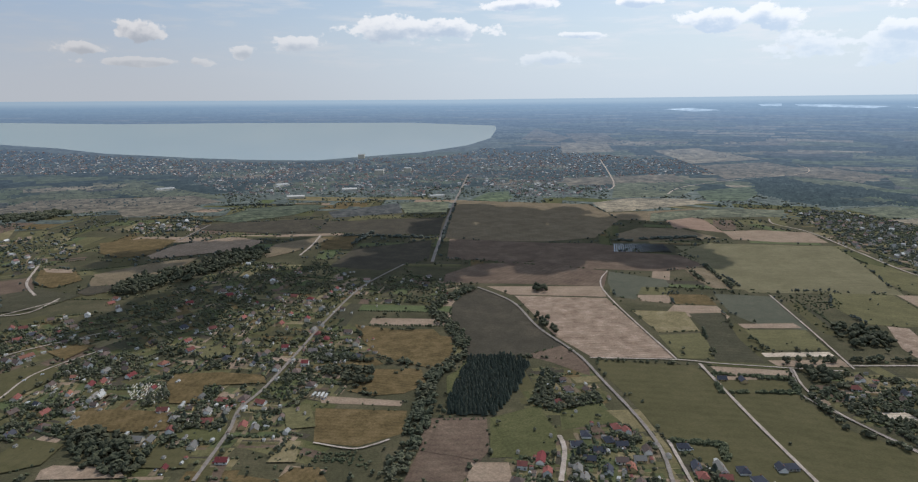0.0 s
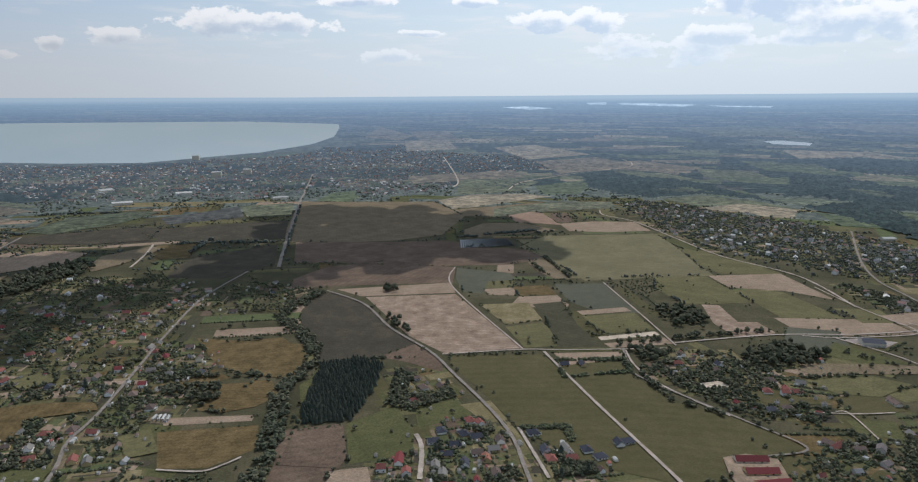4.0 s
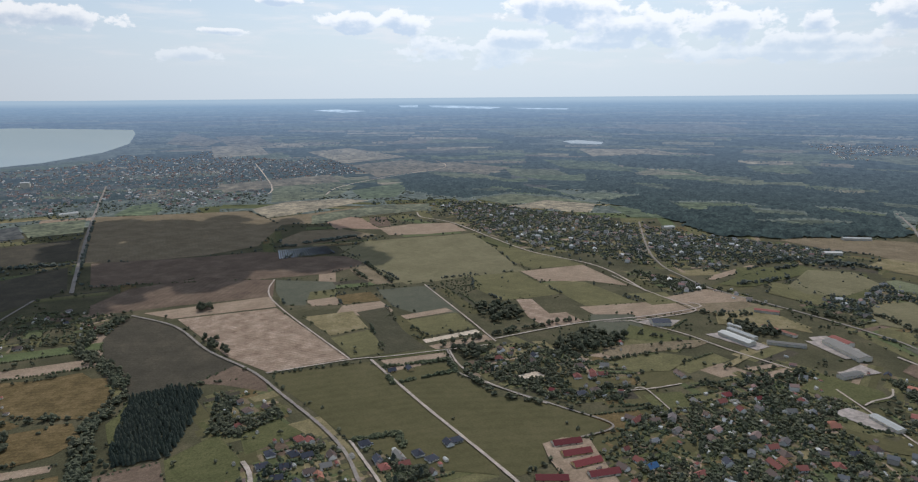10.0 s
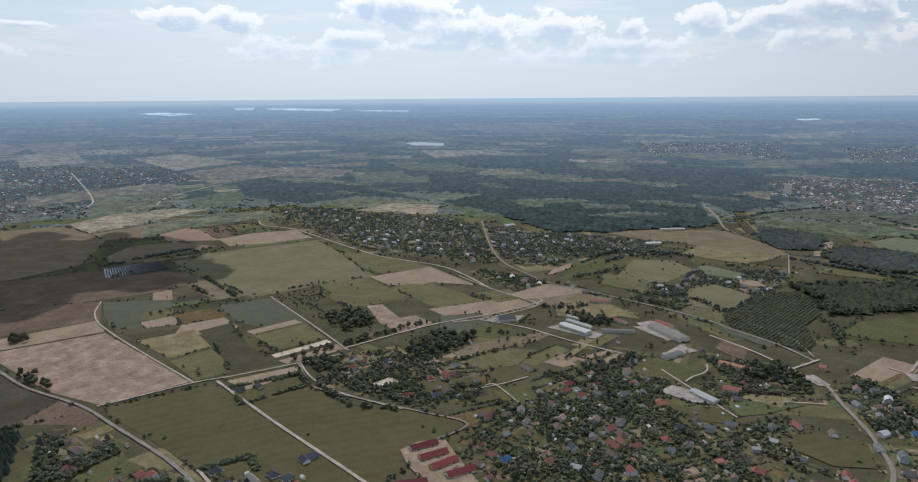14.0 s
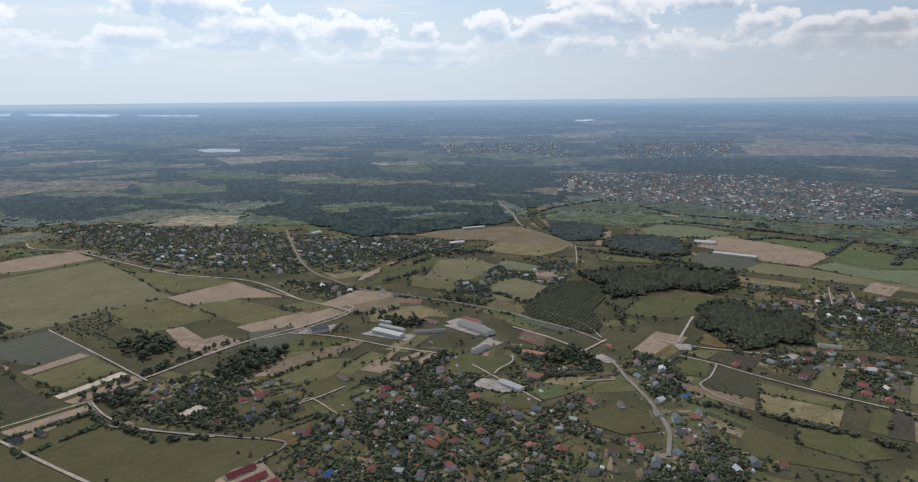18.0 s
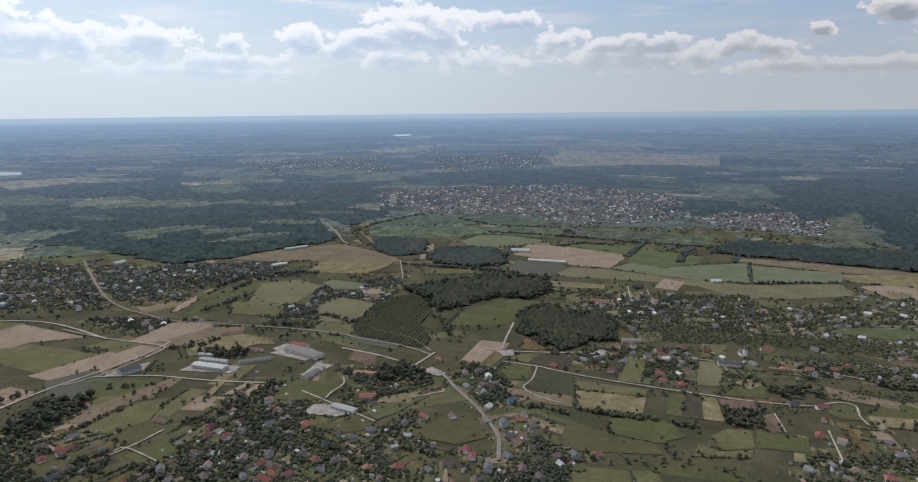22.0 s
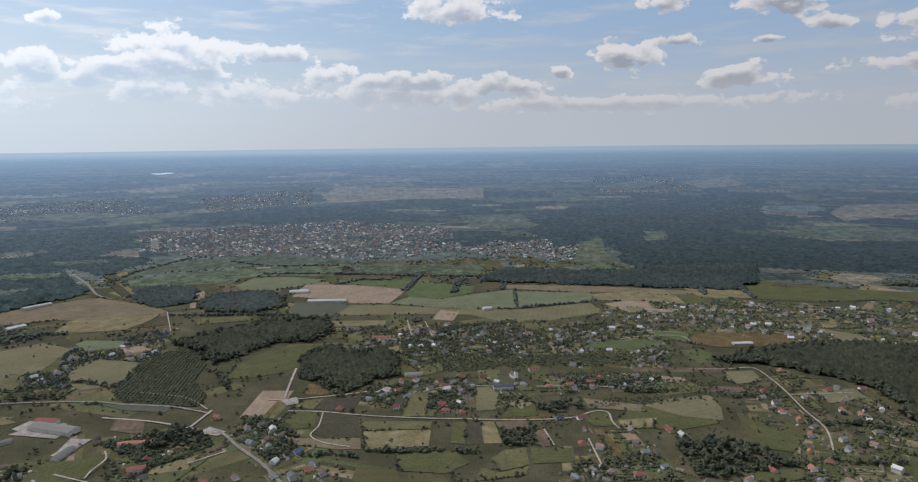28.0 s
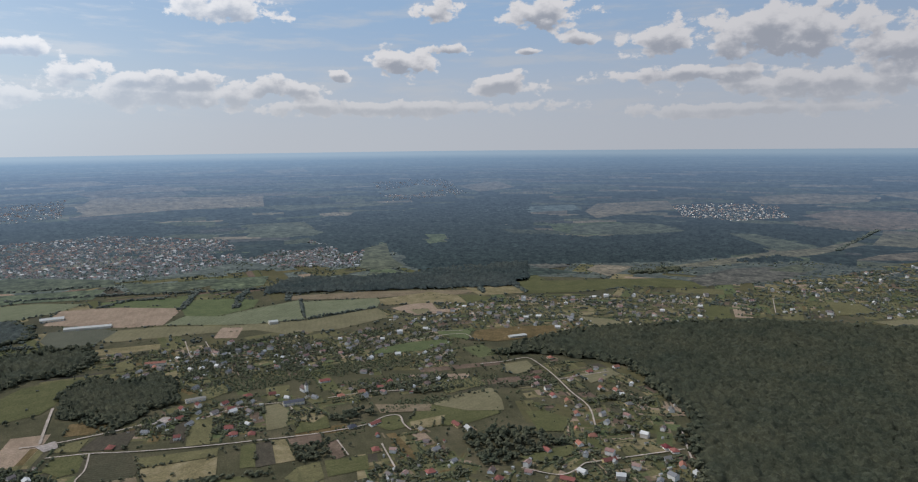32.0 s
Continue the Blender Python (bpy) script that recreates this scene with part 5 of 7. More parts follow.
def ragged(outline, rng):
    """An outline whose edges wander, as the rim of a wood does."""
    ring = []
    for a, b in zip(outline, outline[1:] + outline[:1]):
        size = math.hypot(b[0] - a[0], b[1] - a[1])
        n = max(1, min(40, int(size / 22)))
        sway = min(9.0, size * 0.08)
        for k in range(n):
            q = rng.normal(0, 1, 2).clip(-1.6, 1.6) * sway
            ring.append((a[0] + (b[0] - a[0]) * k / n + q[0], a[1] + (b[1] - a[1]) * k / n + q[1]))
    return ring


def wood(kind, spacing, *outline):
    outline = list(outline)
    rng = np.random.default_rng(int(abs(outline[0][0]) + abs(outline[0][1]) * 7))
    if kind in ("oak", "scrub"):
        outline = ragged(outline, rng)
    if kind == "orchard":
        a = math.atan2(outline[1][1] - outline[0][1], outline[1][0] - outline[0][0])
        c, s = math.cos(a), math.sin(a)
        o = np.array(outline[0])
        k = np.arange(-60, 61)
        gx, gy = np.meshgrid(k * 5.0, k * spacing)
        p = np.stack([gx.ravel() * c - gy.ravel() * s, gx.ravel() * s + gy.ravel() * c], 1) + o + rng.uniform(-0.6, 0.6, (len(k) ** 2, 2))
        p = p[inside(p, outline)]
    else:
        p = grid_in(outline, spacing, rng)
        p = p[~off_ways(p, 2.0)]
    OPEN_LAND.append(outline)
    lo, hi = SIZE[kind]
    if kind == "oak" and len(p) > 500:
        canopy(outline, spacing, rng)
        edge = near_line(p, outline + outline[:1], spacing * 2.2)
        p = p[edge & (rng.random(len(p)) < 0.7)]
        if np.hypot(*np.mean(outline, 0)) > 2000:
            p = p[:0]
    elif kind == "oak":
        p = p[rng.random(len(p)) < 0.72]
    if kind in ("oak", "pine"):
        lo, hi = spacing * 0.6, spacing * 0.82
    rim = np.hypot(*np.mean(outline, 0))
    plant({"oak": "woodland", "pine": "conifer_wood", "scrub": "scrub", "orchard": "orchard"}[kind], WORDS[kind], kind, p, rng, (lo, hi), 1, HAZED_SOIL["wood"] if kind == "oak" and rim > 2600 else None)


def canopy(outline, spacing, rng):
    """The closed roof of leaves of a wood: crowns side by side, uneven in height, falling to the ground at its rim."""
    pts = np.array(outline, float)
    far = np.hypot(*pts.mean(0))
    s = 3.3 if far < 1300 else 5.0 if far < 2200 else 9.0 * max(1.0, far / 3000)
    lo, hi = pts.min(0) - s, pts.max(0) + s
    xs, ys = np.arange(lo[0], hi[0] + s, s), np.arange(lo[1], hi[1] + s, s)
    gx, gy = np.meshgrid(xs, ys)
    p = np.stack([gx.ravel(), gy.ravel()], 1) + rng.uniform(-0.4, 0.4, (gx.size, 2)) * s
    ins = inside(p, outline) & ~off_ways(p, s * 0.4)
    for kind, clearing in FIELDS:
        if kind in ("lush", "hazed_dark", "olive", "grass", "crop") and far > 1500:
            ins &= ~inside(p, clearing)
    rim = near_line(p, outline + outline[:1], s * 1.3)
    tall = min(11.0, spacing)
    z = tall * (0.72 + (0.42 if far < 1700 else 0.3) * rng.normal(size=len(p)).clip(-2, 2)) * np.where(rim, 0.45, 1.0)
    idx = -np.ones(len(p), int)
    use = np.nonzero(ins)[0]
    idx[use] = np.arange(len(use))
    verts = []
    for i in use:
        q = place(p[i, 0], p[i, 1])
        verts.append((q.x, q.y, q.z + z[i] * shrink(p[i, 0], p[i, 1])))
    i = np.arange(len(p)).reshape(gx.shape)
    a, b, c, d = i[:-1, :-1].ravel(), i[:-1, 1:].ravel(), i[1:, 1:].ravel(), i[1:, :-1].ravel()
    t = np.concatenate([np.stack([a, b, c], 1), np.stack([a, c, d], 1)])
    t = idx[t]
    t = t[(t >= 0).all(1)]
    if not len(t):
        return
    # woods further off wear the canopies with painted haze
    ob = new("woodland_canopy", big_mesh("woodland_canopy", np.array(verts), t, [HAZED_SOIL["wood"] if far > 2300 else CANOPY_HAZED if far > 1700 else CANOPY], smooth=far < 2300))
    tagged(ob, "closed dark green canopy of a broadleaf wood", "woodland", kind="stuff")


def off_ways(p, margin):
    hit = np.zeros(len(p), dtype=bool)
    for line, width in WAYS:
        hit |= near_line(p, line, width / 2 + margin)
    return hit


def belt(kind, spacing, width, *line):
    rng = np.random.default_rng(int(abs(line[0][0]) * 3 + abs(line[0][1])))
    p = []
    for a, b in zip(line, line[1:]):
        a, d = np.array(a, float), np.array(b, float) - a
        size = np.hypot(*d)
        n = max(2, int(1.9 * size / spacing * max(1, width / 7) / max(1.0, np.hypot(*a) / 2200)))
        n = min(n, 400)
        t = rng.random(n)
        p.append(a + t[:, None] * d + np.array((-d[1], d[0])) / size * (rng.uniform(-0.5, 0.5, n) * width)[:, None])
    p = np.concatenate(p)
    plant("tree_belt", "uneven belt of dark green trees and bushes", kind, p[~off_ways(p, 1.5)], rng, (2.4, 5.2))


wood("pine", 4.6, (-16, 739), (12, 877), (69, 885), (93, 859), (75, 787), (39, 708), (-16, 709))
wood("oak", 9, (116, 1065), (149, 1064), (154, 966), (133, 974))
wood("oak", 9, (130, 1234), (162, 1241), (159, 1206), (131, 1206))
wood("oak", 8, (-426, 671), (-372, 678), (-314, 633), (-309, 584), (-380, 611))
wood("oak", 9, (441, 840), (477, 842), (470, 789), (441, 779))
wood("oak", 9, (569, 773), (684, 801), (713, 754), (645, 727), (575, 738))
wood("oak", 9, (579, 1001), (646, 995), (622, 924), (553, 909))
wood("scrub", 9, (567, 1176), (671, 1178), (652, 1100), (561, 1079))
wood("oak", 9, (-196, 835), (-127, 854), (-105, 819), (-119, 787), (-156, 807))
wood("scrub", 5, (-149, 626), (-99, 621), (-94, 599), (-145, 608))
wood("oak", 13, (2230, 2747), (2338, 2018), (2504, 1700), (2574, 1359), (2480, 1019), (2226, 1017), (2145, 1057), (2229, 1156), (2222, 1199), (2039, 1068), (1893, 955), (1800, 1014), (1722, 1064), (1646, 1091), (1568, 1111), (1510, 1194), (1509, 1318), (1571, 1380), (1540, 1553), (1622, 1633), (1587, 1975))
wood("oak", 8, (1857, 841), (1987, 869), (2029, 805), (1943, 671), (1782, 634), (1711, 681), (1744, 760))
wood("oak", 8, (1777, 618), (1873, 596), (1895, 476), (1817, 393), (1714, 379), (1653, 444), (1660, 558), (1696, 599))
wood("oak", 9, (1370, 530), (1466, 496), (1530, 428), (1582, 338), (1569, 247), (1439, 213), (1383, 253), (1387, 332), (1274, 382), (1216, 410), (1318, 453))
wood("oak", 8, (1162, 239), (1274, 252), (1337, 234), (1333, 185), (1299, 144), (1328, 100), (1240, 51), (1155, 52), (1137, 94), (1078, 137), (1132, 185), (1150, 231))
wood("oak", 8, (920, -107), (913, -114), (908, -154), (866, -151), (864, -108))
wood("oak", 12, (2031, -151), (2172, -204), (2220, -306), (2174, -386), (2150, -465), (2150, -628), (2200, -755), (2218, -965), (2218, -1117), (1820, -927), (1852, -763), (1885, -612), (1924, -465), (1979, -244), (1996, -148))
wood("oak", 8, (909, 399), (942, 379), (918, 331), (893, 305), (869, 350), (873, 398))
wood("oak", 7, (899, 726), (923, 711), (930, 650), (907, 630), (884, 672))
wood("oak", 7, (2833, 34), (3009, -162), (3047, -409), (2917, -507), (2830, -381), (2862, -155))
wood("scrub", 7, (961, -173), (964, -228), (926, -213), (914, -174))
wood("scrub", 6, (1016, -255), (1038, -309), (1031, -386), (1008, -378), (1002, -315), (990, -257))
wood("scrub", 6, (1245, 26), (1248, -81), (1271, -239), (1284, -392), (1250, -439), (1212, -354), (1200, -228), (1206, -160), (1172, -38), (1177, 24))
wood("scrub", 6, (1159, -202), (1172, -298), (1155, -401), (1134, -385), (1128, -261))
wood("orchard", 6.5, (1103, 540), (1255, 553), (1335, 533), (1325, 462), (1241, 426), (1151, 419), (1074, 370), (1029, 371), (1035, 415), (1055, 501))
wood("oak", 10, (1227, -543), (1265, -645), (1295, -734), (1309, -834), (1275, -1005), (1218, -1251), (1139, -1388), (1030, -1534), (927, -1835), (529, -1952), (286, -1176), (541, -511), (618, -571), (680, -610), (735, -640), (789, -688), (857, -715), (940, -732), (1026, -758), (1121, -706), (1175, -642))
wood("oak", 13, (2365, -609), (2486, -734), (2806, -800), (3087, -736), (3263, -660), (3383, -996), (3308, -1502), (2875, -1556), (2733, -1667), (2546, -2327), (2040, -2108), (2007, -1604), (2116, -1177), (2198, -1010), (2076, -821))
wood("oak", 12, (2949, -2260), (2747, -2941), (2322, -2972), (2159, -2663), (2114, -2439), (2297, -2434), (2589, -2401), (2688, -2167))
wood("oak", 8, (859, -354), (866, -422), (828, -462), (785, -460), (768, -403), (757, -355), (775, -330))
wood("scrub", 6, (1104, -355), (1108, -448), (1097, -503), (1057, -474), (1037, -388), (1063, -321))
wood("scrub", 7, (1089, -523), (1061, -595), (998, -585), (1034, -533))
wood("oak", 8, (1003, -169), (1017, -248), (992, -242), (977, -192))
wood("oak", 10, (1874, -1312), (1897, -1519), (1848, -1517), (1842, -1335))
wood("oak", 10, (1927, -1829), (1942, -2039), (1848, -2055), (1857, -1898))
wood("oak", 14, (1225, 2864), (1443, 2956), (1563, 2719), (1578, 2444), (1578, 2107), (1546, 1921), (1468, 2034), (1396, 2164), (1195, 2168), (1112, 2285), (1092, 2474))
wood("oak", 14, (1565, 1870), (1928, 2083), (2129, 2076), (2130, 1752), (2438, 1359), (2275, 1233), (1908, 991), (1698, 1094), (1530, 1168), (1454, 1225), (1517, 1468), (1570, 1748))
wood("oak", 15, (3225, 2287), (3403, 2041), (3382, 1503), (2800, 1219), (2620, 1777), (2812, 1999))
wood("oak", 15, (3526, -557), (4487, -936), (4405, -1247), (5122, -2055), (5178, -2608), (2253, -1163), (2258, -982), (2205, -676), (2395, -704), (2866, -717), (2637, -502), (2849, -500), (3169, -436))
wood("oak", 15, (2449, 3280), (3052, 3257), (3205, 2942), (3115, 2280), (2693, 1946), (2533, 2243), (2509, 2687))
wood("oak", 15, (4104, 1458), (4583, 1109), (4639, 541), (3997, 122), (3752, 502), (3582, 867), (3540, 1191))
wood("oak", 9, (-665, 1232), (-638, 1339), (-570, 1412), (-528, 1552), (-468, 1583), (-435, 1491), (-499, 1385), (-551, 1271), (-604, 1192), (-640, 1200))
wood("oak", 10, (-1452, 2010), (-1296, 2168), (-1222, 2109), (-1254, 1975), (-1397, 1931))
belt("oak", 8, 14, (457, 1676), (606, 1700))
belt("oak", 8, 6, (380, 1666), (433, 1655))
belt("oak", 8, 8, (474, 1345), (475, 1251))
belt("oak", 7, 4, (521, 1413), (512, 1224))
belt("oak", 9, 22, (-66, 574), (-52, 643), (-41, 724), (-41, 797), (-0, 886), (4, 956), (-28, 1052), (-49, 1099), (-15, 1175), (22, 1228))
belt("oak", 10, 12, (-299, 1749), (-66, 1706))
belt("oak", 9, 10, (-56, 1489), (-42, 1759), (-14, 2317), (38, 3036))
belt("oak", 10, 10, (-229, 1804), (-263, 1618))
belt("oak", 8, 6, (414, 799), (418, 668), (467, 610))
belt("oak", 8, 6, (430, 855), (587, 862), (690, 858))
belt("oak", 8, 12, (430, 826), (419, 750), (488, 784))
belt("scrub", 3, 2, (218, 648), (270, 639), (262, 619))
belt("oak", 7, 6, (-145, 875), (-60, 860))
belt("oak", 7, 8, (-207, 845), (-112, 838))
belt("scrub", 3, 2, (327, 822), (419, 804), (410, 763), (316, 766), (327, 822))
belt("scrub", 3, 2, (221, 649), (270, 637), (263, 607))
belt("oak", 8, 8, (1116, -268), (1099, -341), (1124, -416))
belt("oak", 9, 14, (1983, 279), (2049, 225), (2047, 125))
belt("oak", 9, 16, (1881, 76), (2004, 53), (2141, 36))
belt("oak", 9, 18, (1844, -62), (1993, -82), (2069, -110))
belt("oak", 9, 16, (1877, -203), (1992, -221))
belt("oak", 9, 12, (2161, 543), (2155, 382), (2146, 245), (2107, 57), (2086, -102), (2086, -205))
belt("oak", 9, 8, (2410, 720), (2302, 557), (2304, 326))
belt("oak", 8, 6, (1883, -238), (1673, -222))
belt("oak", 8, 6, (1655, -222), (1715, -418))
belt("oak", 9, 10, (2500, 891), (2233, 975), (2053, 981))
belt("oak", 8, 8, (1263, 916), (1376, 917), (1462, 859))
belt("oak", 8, 8, (1099, 879), (1170, 864), (1250, 863))
belt("oak", 8, 8, (903, 785), (931, 740), (975, 738))
belt("oak", 8, 10, (1047, 728), (1079, 664), (1081, 605))
belt("oak", 8, 10, (1277, 970), (1396, 961), (1457, 888), (1473, 802))
belt("oak", 7, 8, (861, 92), (852, 43), (853, -33), (843, -70))
belt("oak", 8, 9, (848, 171), (849, 122), (841, 97))
belt("oak", 8, 10, (1163, 650), (1127, 546))
belt("oak", 8, 10, (1209, 410), (1161, 371), (1099, 340))
belt("oak", 8, 10, (1127, 197), (1068, 146))
belt("oak", 8, 12, (1630, 649), (1625, 486), (1616, 360))
belt("oak", 8, 10, (916, -562), (911, -649), (871, -679))
belt("oak", 8, 8, (1026, -495), (1036, -570))
belt("oak", 8, 10, (804, -517), (789, -568), (791, -622))
belt("oak", 8, 10, (1135, -276), (1055, -340), (1062, -419))
belt("oak", 8, 8, (791, -452), (790, -509))
belt("oak", 9, 14, (1955, -794), (1780, -755))
belt("oak", 9, 14, (1936, -892), (1732, -873))
belt("oak", 9, 14, (2383, -3129), (2123, -2653), (1966, -2366))
belt("oak", 9, 16, (1917, -1819), (1964, -2061))
belt("oak", 8, 12, (-939, 2006), (-863, 2035), (-726, 1951))
belt("oak", 8, 10, (-798, 2263), (-686, 2285), (-559, 2255))


# ---- houses ----
def prism(w, d, h, rise, over, hip=0.0):
    """Walls of a house w by d with gables, and its roof as a shell 0.25 m thick."""
    x, y = w / 2, d / 2
    g = x - hip
    walls = ([(-x, -y, 0), (x, -y, 0), (x, y, 0), (-x, y, 0), (-x, -y, h), (x, -y, h), (x, y, h), (-x, y, h), (-g, 0, h + rise), (g, 0, h + rise)],
             [(0, 1, 5, 4), (2, 3, 7, 6), (1, 2, 6, 9, 5) if not hip else (1, 2, 6, 5), (3, 0, 4, 8, 7) if not hip else (3, 0, 4, 7), (3, 2, 1, 0)])
    drop = rise * over / y
    X, Y, G = x + over, y + over, g + (over if not hip else 0)
    low, top = h - drop, h + rise
    r = []
    for lift in (0.02, 0.27):
        r += [(-X, -Y, low + lift), (X, -Y, low + lift), (X, Y, low + lift), (-X, Y, low + lift), (-G, 0, top + lift), (G, 0, top + lift)]
    f = [(6, 7, 11, 10), (8, 9, 10, 11), (4, 5, 1, 0), (5, 4, 3, 2), (0, 1, 7, 6), (2, 3, 9, 8)]
    if hip:
        f += [(7, 8, 11), (9, 6, 10), (1, 2, 5), (3, 0, 4), (1, 2, 8, 7), (3, 0, 6, 9)]
    else:
        f += [(1, 5, 11, 7), (5, 2, 8, 11), (3, 4, 10, 9), (4, 0, 6, 10)]
    return walls, (r, f)


def box(w, d, h):
    x, y = w / 2, d / 2
    return ([(-x, -y, 0), (x, -y, 0), (x, y, 0), (-x, y, 0), (-x, -y, h), (x, -y, h), (x, y, h), (-x, y, h)],
            [(0, 1, 5, 4), (1, 2, 6, 5), (2, 3, 7, 6), (3, 0, 4, 7), (4, 5, 6, 7), (3, 2, 1, 0)])


BOXES = {}


def box_mesh(name, w, d, h, mat):
    key = (name, w, d, h, mat.name)
    if key not in BOXES:
        BOXES[key] = mesh_of(name, *box(w, d, h), [mat])
    return BOXES[key]


MODELS = {"small": (7.5, 6, 2.7, 2.6, 0.4, 0), "wide": (12, 8.5, 2.9, 3.2, 0.5, 0), "hip": (12, 10, 2.9, 3.2, 0.6, 4.2), "tall": (9.5, 8.5, 4.8, 3.0, 0.5, 0), "long": (19, 8.5, 3.0, 3.0, 0.5, 0), "terrace": (32, 11, 3.0, 3.4, 0.5, 0)}
PROTOS = {}
COLOUR_WORDS = {"red": "red clay tile", "orange": "orange clay tile", "brown": "weathered brown tile", "grey": "grey sheet", "maroon": "maroon tile", "slate": "dark slate", "white": "white sheet", "blue": "blue sheet"}
WALL_WORDS = {"cream": "cream rendered", "white": "white rendered", "ochre": "ochre rendered"}


def proto(model, roof, wall):
    """A house with its parts, kept below as the pattern for the others of its kind."""
    w, d, h, rise, over, hip = MODELS[model]
    walls, top = prism(w, d, h, rise, over, hip)
    ob = new("house", mesh_of("house_walls", *walls, [WALL[wall]]))
    tagged(ob, f"{WALL_WORDS[wall]} {'two-storey ' if model == 'tall' else ''}house under a {'hipped' if hip else 'gabled'} {COLOUR_WORDS[roof]} roof", "house", "village houses")
    part("roof", mesh_of("roof", *top, [ROOF[roof]]), ob, COLOUR_WORDS[roof] + " roof")
    ch = part("chimney", box_mesh("chimney", 0.7, 0.7, 1.9, BRICK), ob, "brick chimney", (w * 0.18, d * 0.12, h + rise * 0.62))
    pane = box_mesh("window", 1.5, 0.08, 1.4, GLASS)
    for sx in (-0.28, 0.28):
        part("window", pane, ob, "dark glass window", (sx * w, -d / 2 - 0.02, 1.0))
        part("window", pane, ob, "dark glass window", (sx * w, d / 2 + 0.02, 1.0))
    if model == "tall":
        for sx in (-0.28, 0.28):
            part("window", pane, ob, "dark glass window", (sx * w, -d / 2 - 0.02, 3.7))
    part("door", box_mesh("door", 1.1, 0.08, 2.05, BARK), ob, "brown wooden door", (0.05 * w, -d / 2 - 0.02, 0.02))
    return ob


HOUSES = []
BUILT = [0]


WAY_PARTS = []


def way_angle(x, y):
    """The bearing of the road nearest to a point, and how far off it is."""
    if not WAY_PARTS or WAY_PARTS[0] != len(WAYS):
        WAY_PARTS[:] = [len(WAYS), np.array([(*a, *b) for line, _ in WAYS for a, b in zip(line, line[1:])], float)]
    a, d = WAY_PARTS[1][:, :2], WAY_PARTS[1][:, 2:] - WAY_PARTS[1][:, :2]
    q = np.array((x, y)) - a
    s = np.clip((q * d).sum(1) / np.maximum((d * d).sum(1), 1e-6), 0, 1)
    off = np.hypot(*(q - s[:, None] * d).T)
    k = int(off.argmin())
    return math.degrees(math.atan2(d[k, 1], d[k, 0])), float(off[k])


def house_at(at, turn, model, roof):
    if turn is None:
        a, far = way_angle(*at)
        turn = a + (0 if (at[0] * 7 + at[1]) % 3 else 90) + ((at[0] * 13 + at[1] * 7) % 11 - 5)
    HOUSES.append(at)
    wall = ("cream", "white", "ochre", "white")[int(at[0] + at[1]) % 4]
    m = pose(at[0], at[1], 0.0, 0, 0, turn)
    key = (model, roof, wall)
    BUILT[0] += 1
    if key not in PROTOS:
        PROTOS[key] = proto(*key)
        PROTOS[key].matrix_world = m
        return PROTOS[key]
    return copy_thing(PROTOS[key], m)


def shed(a, b, depth, height, roof, label):
    """A long low building whose front runs from a to b."""
    d = Vector(b) - Vector(a)
    w, turn = d.length, math.atan2(d.y, d.x)
    n = Vector((-d.y, d.x)).normalized()
    c = (Vector(a) + Vector(b)) / 2
    if n.dot(c) < 0:
        n = -n
    c = c + n * depth / 2
    walls, top = prism(w, depth, height, depth * 0.12, 0.4)
    ob = new("shed", mesh_of("shed_walls", *walls, [WALL["cream"]]))
    k = shrink(*c)
    ob.matrix_world = Matrix.Translation(place(*c)) @ Matrix.Rotation(turn, 4, "Z") @ Matrix.Diagonal((k, k, k, 1))
    tagged(ob, label, "shed")
    part("roof", mesh_of("roof", *top, [ROOF[roof]]), ob, COLOUR_WORDS[roof] + " roof")
    for s in np.arange(-0.4, 0.41, 0.2):
        part("door", box_mesh("door", 3.0, 0.1, min(3.0, height * 0.8), STEEL), ob, "metal sliding door", (s * w, -depth / 2 - 0.04, 0.02))
    HOUSES.append(tuple(c))
    return ob


house_at((-496, 817), None, "small", "orange")
house_at((-462, 793), None, "wide", "maroon")
house_at((-452, 802), None, "wide", "red")
house_at((-475, 768), None, "small", "orange")
house_at((-439, 756), None, "long", "grey")
house_at((-434, 762), None, "wide", "white")
house_at((-400, 863), None, "hip", "orange")
house_at((-474, 716), None, "wide", "red")
house_at((-511, 717), None, "wide", "brown")
house_at((-280, 694), None, "wide", "red")
house_at((-235, 610), None, "wide", "maroon")
house_at((-237, 683), None, "wide", "red")
house_at((-234, 741), None, "wide", "red")
house_at((-222, 676), None, "wide", "grey")
house_at((-284, 1026), None, "wide", "red")
house_at((-353, 1057), None, "wide", "red")
house_at((-342, 654), None, "long", "grey")
house_at((-325, 651), None, "wide", "grey")
house_at((-275, 639), None, "wide", "grey")
house_at((-402, 949), None, "wide", "red")
house_at((-611, 1141), None, "wide", "red")
house_at((-615, 1170), None, "wide", "orange")
house_at((-701, 1010), None, "wide", "red")
house_at((-682, 1010), None, "wide", "red")
house_at((-658, 957), None, "wide", "red")
house_at((-617, 1076), None, "wide", "white")
house_at((-602, 889), None, "long", "orange")
house_at((-226, 998), None, "wide", "grey")
house_at((-246, 1046), None, "tall", "maroon")
house_at((-217, 1011), None, "wide", "grey")
house_at((-231, 1228), None, "wide", "red")
house_at((-233, 1102), None, "tall", "grey")
house_at((-186, 669), None, "small", "white")
house_at((-384, 913), None, "wide", "red")
